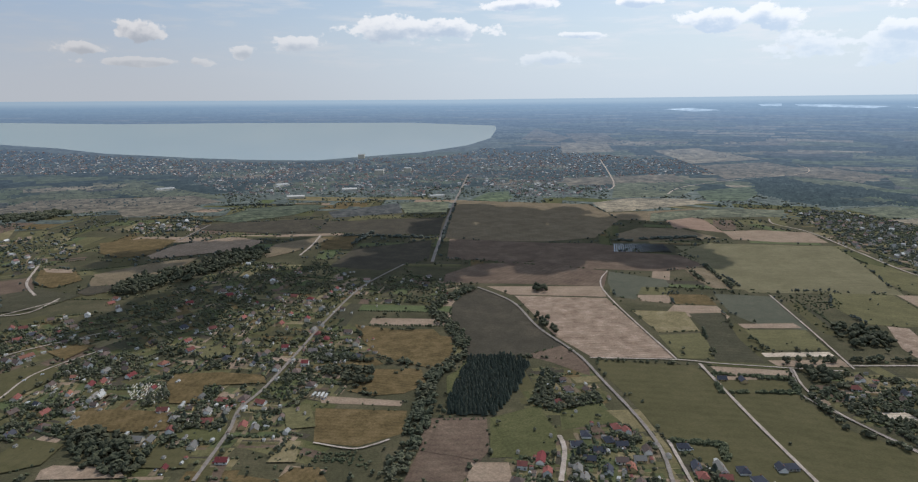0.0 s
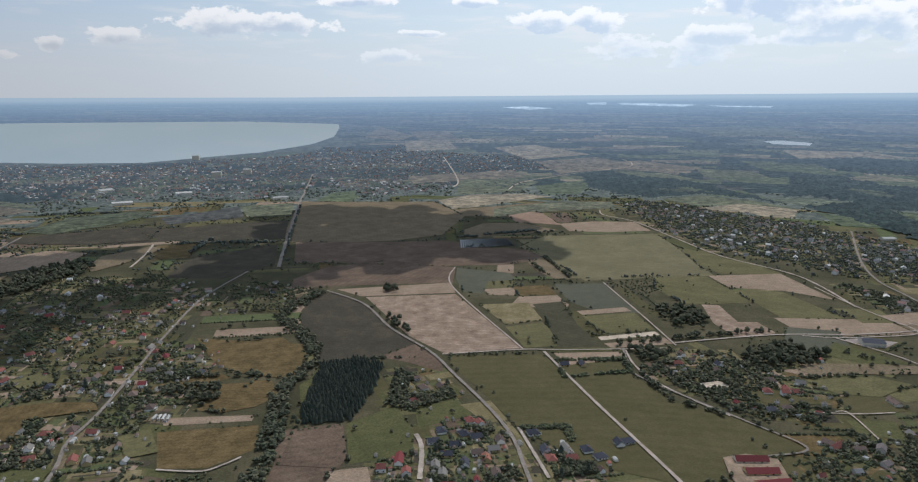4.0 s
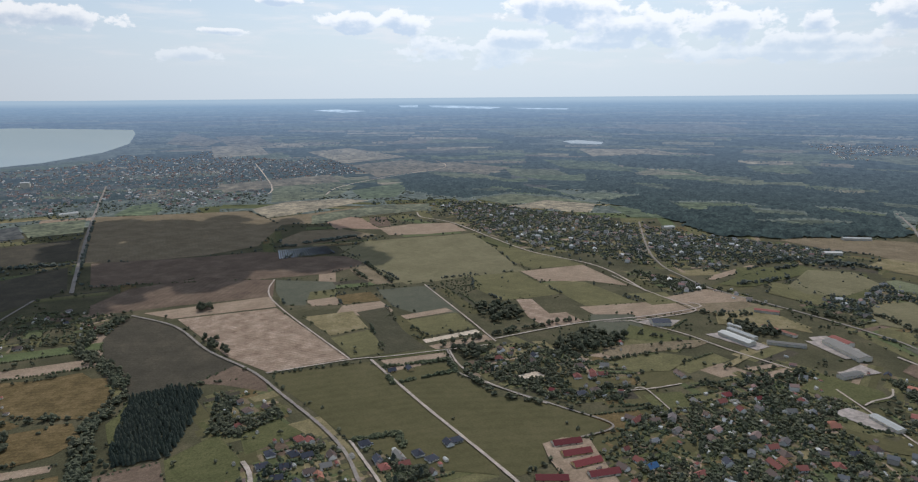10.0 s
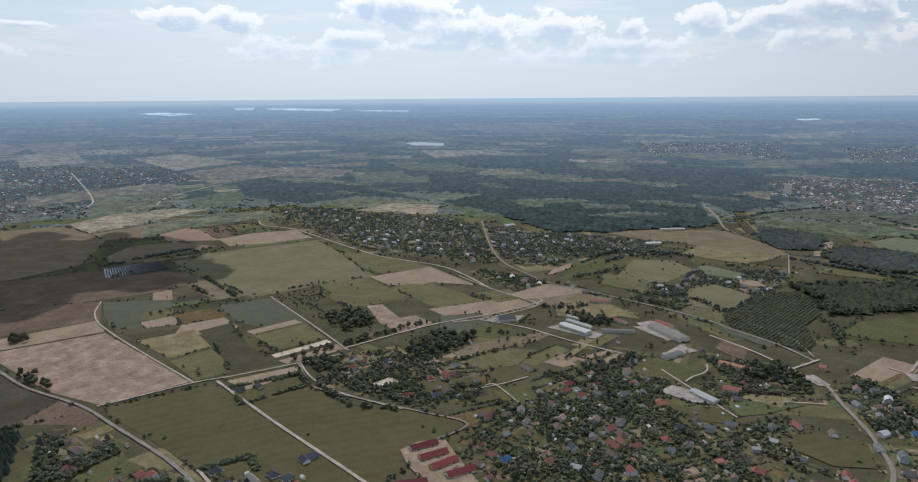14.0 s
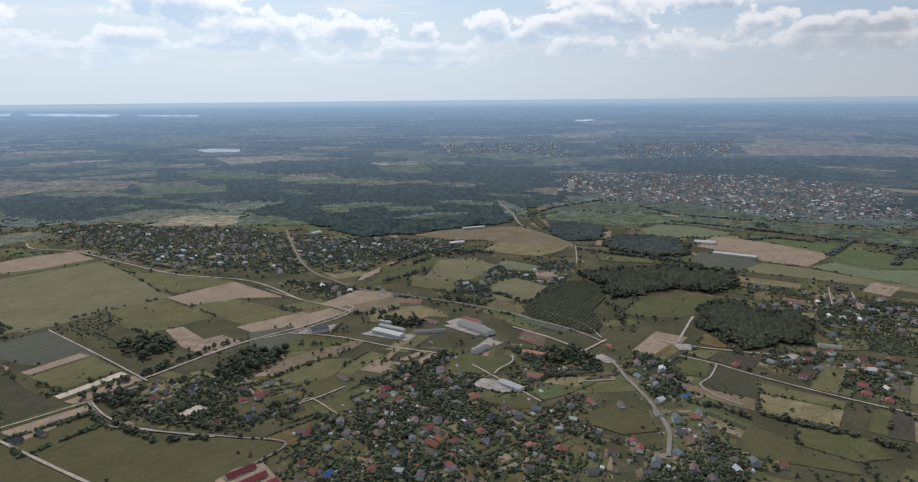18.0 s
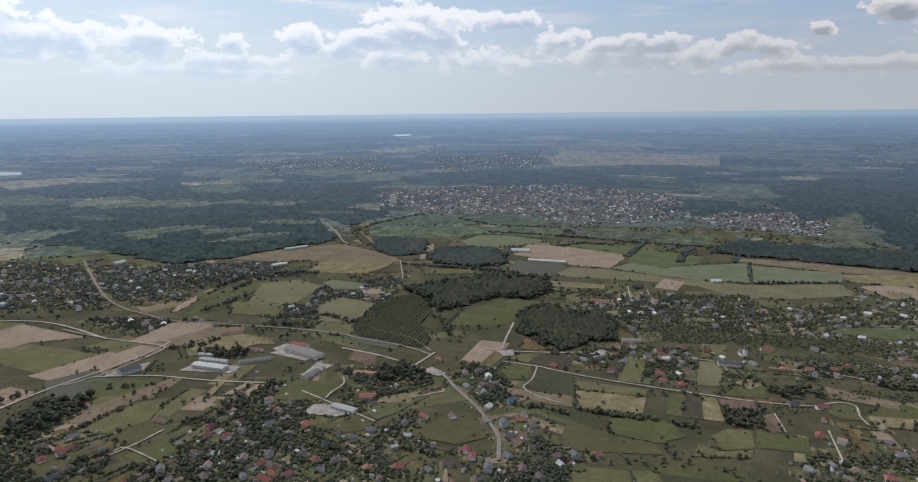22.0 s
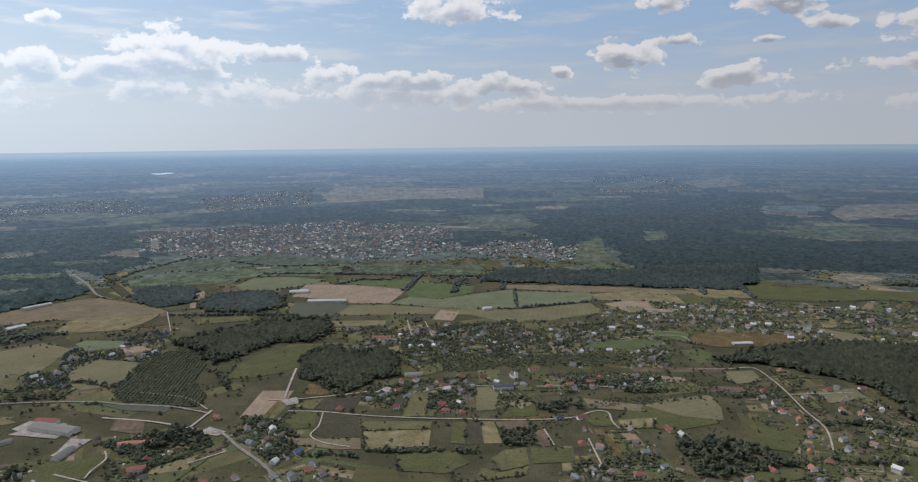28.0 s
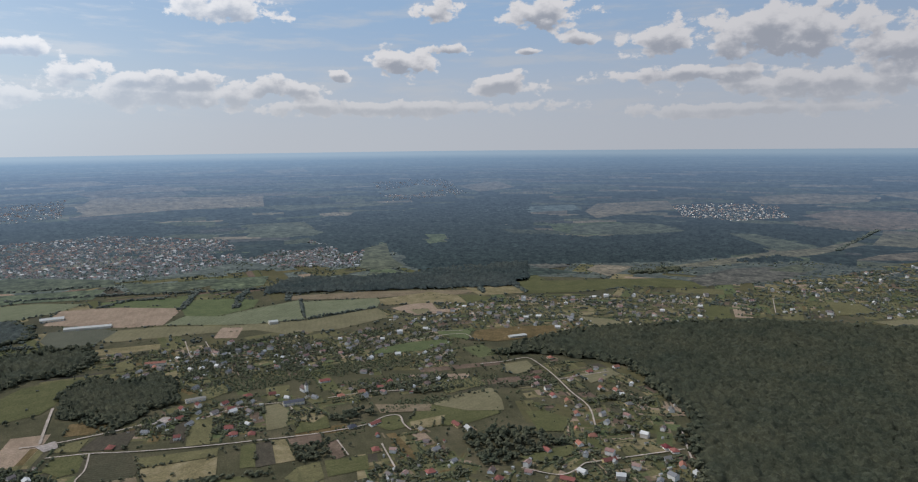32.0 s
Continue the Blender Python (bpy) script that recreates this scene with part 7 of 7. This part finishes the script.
village(24, 70, 220, (1509, -1424), (1652, -2391), (1098, -1625), (1284, -1240))
village(25, 80, 200, (1401, -136), (1513, -365), (1451, -520), (1191, -455), (1198, -245), (1282, -125))
village(26, 180, 380, (1031, 2122), (1194, 2081), (1328, 1650), (1409, 1367), (1285, 1161), (1050, 1190), (928, 1387), (949, 1658))
village(27, 100, 400, (1396, 1354), (1574, 943), (1411, 903), (1187, 1071), (1053, 1172))
village(28, 90, 430, (1110, 2128), (1276, 1960), (1370, 1607), (1390, 1201), (1168, 946), (1058, 1052), (1012, 1256), (961, 1607))
village(29, 30, 120, (1000, 1063), (1055, 856), (1031, 723), (959, 865))
village(70, 3, 60, (-234, 929), (-156, 920), (-112, 818), (-193, 814))
town(41, 4200, (-3989, 4723), (-3291, 4894), (-1901, 4141), (-1202, 3836), (-735, 3812), (-502, 4063), (-85, 4207), (193, 4836), (465, 4449), (343, 3408), (197, 2632), (15, 2728), (-51, 2432), (-411, 2569), (-837, 2504), (-1345, 3215), (-2204, 3253), (-2788, 3278))
town(42, 1300, (465, 4449), (711, 4978), (967, 4063), (1315, 3849), (1204, 3154), (694, 3009), (583, 2617), (378, 2462), (203, 2423), (197, 2632))
town(43, 3400, (3180, 1367), (3473, 1017), (3695, 445), (3290, -91), (2661, -122), (2436, 102), (2411, 291), (2512, 848), (2673, 1153))
town(44, 420, (2661, -122), (3087, -440), (2873, -692), (2355, -551), (2439, -243))
town(45, 800, (3974, -3123), (3978, -3596), (3668, -3784), (3032, -3230), (3018, -2785), (3337, -2717))
town(46, 800, (4762, 3298), (5552, 2462), (4231, 1703), (3822, 2369))
town(47, 800, (5406, 1866), (6794, 1171), (4879, 872), (4155, 1352))
town(48, 800, (8564, -2026), (9272, -3230), (5913, -2299), (5221, -1333))

# ---- small things ----
PAINT = [plain("white_car_paint", (0.6, 0.6, 0.6), 0.3, 0.0, 0.05), plain("silver_car_paint", (0.35, 0.36, 0.38), 0.3, 0.4, 0.05), plain("dark_car_paint", (0.04, 0.045, 0.06), 0.3, 0.0, 0.05), plain("red_car_paint", (0.35, 0.04, 0.03), 0.3, 0.0, 0.05)]
TYRE = plain("tyre_rubber", (0.02, 0.02, 0.02), 0.9)
CARS = {}


def car_shape(kind):
    """Side profile swept across the width, narrower at the roof."""
    low = [(-2.1, 0.35), (-2.15, 0.75), (-1.2, 0.9), (1.9, 0.9), (2.1, 0.7), (2.1, 0.35)] if kind == "car" else [(-2.7, 0.4), (-2.75, 1.0), (-2.0, 1.15), (2.6, 1.15), (2.65, 0.4)]
    top = [(-1.2, 0.9), (-0.6, 1.42), (1.0, 1.45), (1.8, 0.9)] if kind == "car" else [(-2.0, 1.15), (-1.5, 2.2), (2.55, 2.25), (2.6, 1.15)]
    out = []
    for prof, w0, w1 in ((low, 0.86, 0.88), (top, 0.84, 0.68)):
        zs = [z for _, z in prof]
        v = []
        for s in (-1, 1):
            v += [(x, s * (w0 + (w1 - w0) * (z - min(zs)) / (max(zs) - min(zs))), z) for x, z in prof]
        n = len(prof)
        f = [tuple(range(n - 1, -1, -1)), tuple(range(n, 2 * n))] + [(i, (i + 1) % n, n + (i + 1) % n, n + i) for i in range(n)]
        out.append((v, f))
    return out


def wheel_mesh():
    bm = bmesh.new()
    bmesh.ops.create_cone(bm, cap_ends=True, segments=12, radius1=0.33, radius2=0.33, depth=0.22, matrix=Matrix.Rotation(math.pi / 2, 4, "X"))
    me = bpy.data.meshes.new("wheel")
    bm.to_mesh(me)
    bm.free()
    me.materials.append(TYRE)
    return me


WHEEL = wheel_mesh()


def car_at(at, turn, paint, kind="car"):
    key = (paint, kind)
    m = pose(at[0], at[1], 0.12, 0, 0, turn)
    if key in CARS:
        return copy_thing(CARS[key], m)
    body, cabin = car_shape(kind)
    ob = new(kind, mesh_of("car_body", *body, [PAINT[paint]]))
    tagged(ob, ("white", "silver", "dark blue", "red")[paint] + (" car parked beside a house" if kind == "car" else " van parked by the road"), kind, "parked vehicles")
    part("cabin", mesh_of("cabin", *cabin, [GLASS if kind == "car" else PAINT[paint]]), ob, "dark glazed cabin" if kind == "car" else "")
    for x in (-1.35, 1.35):
        for y in (-0.78, 0.78):
            part("wheel", WHEEL, ob, "", (x, y, 0.33))
    ob.matrix_world = m
    CARS[key] = ob
    return ob


def church_at(at, turn):
    ob = new("church", mesh_of("church_nave", *prism(16, 8, 6, 4.5, 0.4)[0], [WALL["white"]]))
    tagged(ob, "small white village church with a pointed tower", "church")
    part("roof", mesh_of("roof", *prism(16, 8, 6, 4.5, 0.4)[1], [ROOF["brown"]]), ob, "brown tile roof")
    part("tower", box_mesh("tower", 5, 5, 14, WALL["white"]), ob, "white tower", (-9.5, 0, 0))
    x = 2.9
    part("spire", mesh_of("spire", [(-x, -x, 0), (x, -x, 0), (x, x, 0), (-x, x, 0), (0, 0, 8)], [(0, 1, 4), (1, 2, 4), (2, 3, 4), (3, 0, 4), (3, 2, 1, 0)], [ROOF["grey"]]), ob, "grey pointed spire", (-9.5, 0, 14.01))
    for s in (-4, 0, 4):
        part("window", box_mesh("window", 1.5, 0.08, 1.4, GLASS), ob, "dark glass window", (s, -4.02, 2.5))
    ob.matrix_world = pose(at[0], at[1], 0, 0, 0, turn)


def cemetery(*outline):
    """Pale gravestones in rows."""
    outline = list(outline)
    rng = np.random.default_rng(12)
    p = grid_in(outline, 4.2, rng)
    slab = mesh_of("gravestone", *box(1.0, 0.25, 1.1), [WALL["white"]])
    base = new("cemetery")
    o = Vector((*outline[0], 0.0))
    base.location = o
    tagged(base, "village cemetery with rows of pale gravestones", "cemetery")
    lid = mesh_of("grave_slab", *box(1.1, 2.1, 0.3), [WALL["cream"]])
    for x, y in p[:150]:
        s = part("gravestone", slab, base, "", (x - o.x, y - o.y, 0))
        s.rotation_euler = (0, 0, rng.normal() * 0.06)
        part("grave_slab", lid, base, "", (x - o.x, y - o.y - 1.3, 0))


# ---- solar park ----
def solar_park(a, b, c, d, rows):
    """Rows of panels on posts between two opposite edges, a to b and d to c."""
    base = new("solar_park")
    o = Vector((a[0], a[1], 0))
    base.location = o
    tagged(base, "rows of dark solar panels on low steel posts", "solar panels")
    for i in range(rows):
        t = i / (rows - 1)
        p, q = Vector(a).lerp(Vector(b), t), Vector(d).lerp(Vector(c), t)
        run = q - p
        turn = math.atan2(run.y, run.x)
        mid = (p + q) / 2 - o.xy
        key = ("solar_row", round(run.length))
        if key not in BOXES:
            x, y = run.length / 2, 1.9
            BOXES[key] = mesh_of("solar_panel", [(-x, -y, 0.6), (x, -y, 0.6), (x, y, 2.3), (-x, y, 2.3), (-x, -y, 0.5), (x, -y, 0.5), (x, y, 2.2), (-x, y, 2.2)],
                                 [(0, 1, 2, 3), (7, 6, 5, 4), (0, 4, 5, 1), (2, 6, 7, 3), (1, 5, 6, 2), (3, 7, 4, 0)], [PANEL])
        row = part("solar_panel", BOXES[key], base, "", (mid.x, mid.y, 0))
        row.rotation_euler = (0, 0, turn)
        for s in (-0.4, 0, 0.4):
            part("post", box_mesh("post", 0.15, 0.15, 1.4, STEEL), row, "", (s * run.length, 0, 0))


solar_park((361, 1533), (491, 1530), (498, 1621), (381, 1624), 24)

# ---- far patchwork of fields and woods, drawn in with the distance ----
def far_patchwork():
    """The far plain, tiled with strips of woods and fields that grow with their distance."""
    rng = np.random.default_rng(77)
    kinds = ["wood"] * 12 + ["olive", "grass", "green", "dark", "meadow", "plough", "brown", "tan", "olive", "grass", "dry"]
    names = sorted(set(kinds))
    vs, fs, ix = [], [], []
    far, row = 2750.0, 0
    while far < 60000:
        step = far * rng.uniform(0.02, 0.05)
        yaw = 58.0
        while yaw > -160:
            wide = rng.uniform(1.0, 6.0)
            kind = kinds[rng.integers(len(kinds))]
            a0, a1 = yaw, yaw - wide
            yaw -= wide
            slant = rng.normal() * 0.02
            ring = []
            for i in range(5):
                a = radians(a0 + (a1 - a0) * i / 4)
                for j in range(3):
                    r = far + step * (j / 2 + (0.5 if j == 2 else 0.0) * rng.random()) + far * slant * (i / 4 - 0.5)
                    ring.append((-math.sin(a) * r, math.cos(a) * r))
            mid = np.array(ring)
            if any(inside(mid, o).any() for o in LAKES):
                continue
            n0 = len(vs)
            vs += [place(x, y, 0.03 + 0.006 * ((row + ix_seed(a0)) % 3)) for x, y in ring]
            for i in range(4):
                for j in range(2):
                    b0 = n0 + i * 3 + j
                    fs.append((b0, b0 + 3, b0 + 4, b0 + 1))
                    ix.append(names.index(kind))
        far += step
        row += 1
    me = mesh_of("distant_fields", vs, fs, [HAZED_SOIL[k] for k in names], ix)
    for pl in me.polygons:
        if pl.normal.z < 0:
            pl.flip()
    tagged(new("distant_fields", me), "distant patchwork of fields and woods, blued by painted haze", "fields", kind="stuff")


def ix_seed(a):
    return int(abs(a) * 10)


far_patchwork()
def distant_trees():
    """Belts and clumps of trees over the far plain."""
    rng = np.random.default_rng(91)
    yaw = np.radians(rng.uniform(-150, 58, 60000))
    far = 2500 * np.exp(rng.uniform(0, 1.45, 60000))
    p = np.stack([-np.sin(yaw) * far, np.cos(yaw) * far], 1)
    g = np.array([noise.noise(Vector((x * 0.0011, y * 0.0011, 1.0))) + 0.7 * noise.noise(Vector((x * 0.004, y * 0.004, 4.0))) for x, y in p])
    p = p[g > 0.12]
    for o in LAKES + TOWNS:
        p = p[~inside(p, o)]
    plant("distant_trees", "belts and clumps of distant trees, blued by painted haze", "oak", p[:11000], rng, (1.6, 3.4), 3, HAZED_SOIL["wood"])


distant_trees()
# strips and small fields over the rough land between the villages
FAN = [(-math.sin(radians(a)) * r, math.cos(radians(a)) * r) for a, r in [(42, 600), (42, 2500), (10, 2500), (-20, 2500), (-50, 2500), (-80, 2500), (-110, 2500), (-148, 2500), (-148, 600), (-100, 450), (-50, 450)]]
plots(1000, 420, FAN, (22, 60, 70, 170))


def strays():
    """Trees and bushes over the rough land, thick in some places and thin in others."""
    rng = np.random.default_rng(31)
    yaw = np.radians(rng.uniform(-150, 45, 40000))
    far = np.sqrt(rng.uniform(500 ** 2, 2750 ** 2, 40000))
    p = np.stack([-np.sin(yaw) * far, np.cos(yaw) * far], 1)
    p = p[~blocked(p)]
    grove = np.array([noise.noise(Vector((x * 0.007, y * 0.007, 3.0))) + 0.6 * noise.noise(Vector((x * 0.02, y * 0.02, 5.0))) for x, y in p])
    p = p[grove > 0.0][:14000]
    near = np.hypot(*p.T) < 1500
    trees = p[::2], near[::2]
    plant("scattered_trees", "single trees and groves over rough land", "oak", trees[0][trees[1]], rng, (1.8, 4.4), 2)
    plant("scattered_trees", "single trees and groves over rough land", "oak", trees[0][~trees[1]], rng, (1.8, 4.4), 3)
    plant("scattered_bushes", "bushes over rough land", "scrub", p[1::2], rng, (1.5, 3.2), 2)


strays()


def hedgerows():
    """Ragged lines of bushes and trees along the edges of fields, and single trees in the grass."""
    rng = np.random.default_rng(57)
    low, high = [], []
    for kind, outline in FIELDS:
        far = math.hypot(*np.mean(outline, 0))
        if far > 2100 or kind in ("water", "pond", "yard", "stubble"):
            continue
        for a, b in zip(outline, outline[1:] + outline[:1]):
            if rng.random() > 0.52:
                continue
            a, d = np.array(a, float), np.array(b, float) - np.array(a, float)
            n = int(np.hypot(*d) / rng.uniform(4.0, 9.0))
            t = rng.random(n)
            gap = np.array([noise.noise(Vector((a[0] + d[0] * k, a[1] + d[1] * k, 8.0)) * 0.025) for k in t])
            q = a + t[:, None] * d + rng.normal(0, 1.3, (n, 2))
            q = q[gap > -0.05]
            (high if rng.random() < 0.5 else low).extend(q)
        if kind in ("grass", "olive", "meadow", "dry", "lush") and far < 1900:
            pts = np.array(outline, float)
            q = rng.uniform(pts.min(0), pts.max(0), (14, 2))
            high.extend(q[inside(q, outline)][: int(rng.integers(0, 6))])
    for name, kind, spots, size in (("hedgerow_trees", "oak", high, (1.4, 3.6)), ("hedgerow_bushes", "scrub", low, (1.1, 2.4))):
        p = np.array(spots)
        p = p[~off_ways(p, 1.5)]
        far = np.hypot(*p.T) > 1150
        for part_of in (p[~far], p[far]):
            plant(name, "ragged hedgerows and single trees between fields", kind, part_of, rng, size, 1)


hedgerows()


# ---- clouds ----
m, nodes, links, b = material("cloud_white", 1.0)
b.inputs["Base Color"].default_value = (0.6, 0.6, 0.6, 1)
b.inputs["Specular IOR Level"].default_value = 0.0
# emission stands in for light scattered through the cloud, stronger nearer the sun
spot = nodes.new("ShaderNodeVectorMath")
spot.operation = "NORMALIZE"
links.new(nodes.new("ShaderNodeNewGeometry").outputs["Position"], spot.inputs[0])
dot = nodes.new("ShaderNodeVectorMath")
dot.operation = "DOT_PRODUCT"
links.new(spot.outputs["Vector"], dot.inputs[0])
dot.inputs[1].default_value = SUN_WAY
glow = nodes.new("ShaderNodeMapRange")
for k, x in zip((1, 2, 3, 4), (0.35, 0.8, 0.2, 0.5)):
    glow.inputs[k].default_value = x
links.new(dot.outputs["Value"], glow.inputs[0])
b.inputs["Emission Color"].default_value = (0.95, 0.97, 1.0, 1)
links.new(glow.outputs[0], b.inputs["Emission Strength"])
CLOUD = m


def billows(rng, width, height, depth, count, level=3):
    """Overlapping billows over a flat base, width along x."""
    v0, t0 = ICO[level if height > 190 else 2]
    pieces = []
    for k in range(count):
        u = rng.uniform(-0.5, 0.5)
        room = (1 - (2 * abs(u)) ** 2.2) * height
        r = np.clip(rng.uniform(0.2, 0.42) * height * (0.55 + room / height * 0.7), height * 0.12, None)
        z = rng.uniform(0.05, 0.75) * max(0.1 * height, room - r * 0.5)
        c = np.array((u * width, rng.uniform(-0.5, 0.5) * depth, z))
        f = rng.uniform(2, 5, (3, 3)) * rng.choice([-1, 1], (3, 3))
        bump = sum(np.sin(v0 @ f[i] * (1 + i) + i) for i in range(3)) * 0.085 + np.sin(v0 @ (f[0] * 3.1)) * np.sin(v0 @ (f[1] * 2.7)) * 0.09
        v = v0 * (r * (1 + bump))[:, None] * (1.25, 1.15, 0.9) + c
        low = v[:, 2] < 0
        v[low, 2] = v[low, 2] * 0.12
        pieces.append((v, t0, 0))
    v1, t1 = ICO[2 if height > 200 else 1]
    for k in range(int(count * 0.8)):  # ragged scraps round the rim
        u = rng.uniform(-0.56, 0.56)
        room = max(0.12, 1 - (1.8 * abs(u)) ** 2) * height
        r = rng.uniform(0.04, 0.13) * height
        c = np.array((u * width, rng.uniform(-0.5, 0.5) * depth, rng.uniform(0.0, 1.0) * room))
        pieces.append((v1 * (r * rng.uniform(0.7, 1.3, len(v1)))[:, None] * (1.5, 1.2, 0.8) + c, t1, 0))
    return joined(pieces)


CLOUDS = [0]


def shade_cloud(at, rx, ry):
    """A cloud high over the fields, out of view, whose shadow lies round at."""
    CLOUDS[0] += 1
    rng = np.random.default_rng(400 + CLOUDS[0])
    v, t, _ = billows(rng, rx * 1.9, 1.05 * min(rx, ry), ry * 1.7, 22, 2)
    ob = new("cloud", big_mesh("cloud", v, t, [CLOUD], smooth=True))
    ob.matrix_world = Matrix.Translation(Vector((at[0], at[1], 0)) + SUN_WAY * (1150 / SUN_WAY.z))
    tagged(ob, "white cumulus cloud high over the fields", "cloud", "clouds", "structure")


church_at((1142, -150), 20)
cemetery((-414, 789), (-403, 816), (-357, 797), (-348, 755), (-389, 749))
car_at((-556, 809), 20, 0, "van")
car_at((-544, 829), 20, 0, "van")
rng = np.random.default_rng(5)
for k, h in enumerate([h for h in HOUSES if math.hypot(*h) < 1250][::5][:44]):
    a = way_angle(*h)[0] + rng.normal() * 6 + (90 if k % 2 else 0)
    car_at((h[0] + math.cos(radians(a + 90)) * 8.5, h[1] + math.sin(radians(a + 90)) * 8.5), a, int(rng.integers(4)))


shade_cloud((-14, 2162), 125, 125)
shade_cloud((124, 2113), 125, 125)
shade_cloud((270, 2082), 125, 125)
shade_cloud((400, 1939), 125, 125)
shade_cloud((494, 1813), 125, 125)
shade_cloud((5, 1839), 125, 125)
shade_cloud((139, 1812), 125, 125)
shade_cloud((286, 1735), 125, 125)
shade_cloud((394, 1607), 125, 125)
shade_cloud((480, 1567), 125, 125)
shade_cloud((-32, 1574), 125, 125)
shade_cloud((71, 1561), 125, 125)
shade_cloud((191, 1542), 125, 125)
shade_cloud((-60, 1422), 125, 125)
shade_cloud((-42, 1533), 100, 85)
shade_cloud((-138, 1430), 100, 85)
shade_cloud((-221, 1351), 100, 85)
shade_cloud((-302, 1314), 100, 85)
shade_cloud((-379, 1288), 100, 85)
shade_cloud((-439, 1226), 100, 85)
shade_cloud((-481, 1138), 100, 85)
shade_cloud((-496, 1034), 100, 85)
shade_cloud((-226, 1668), 100, 85)
shade_cloud((-476, 1650), 100, 85)
shade_cloud((-618, 1588), 100, 85)
shade_cloud((-699, 1475), 100, 85)
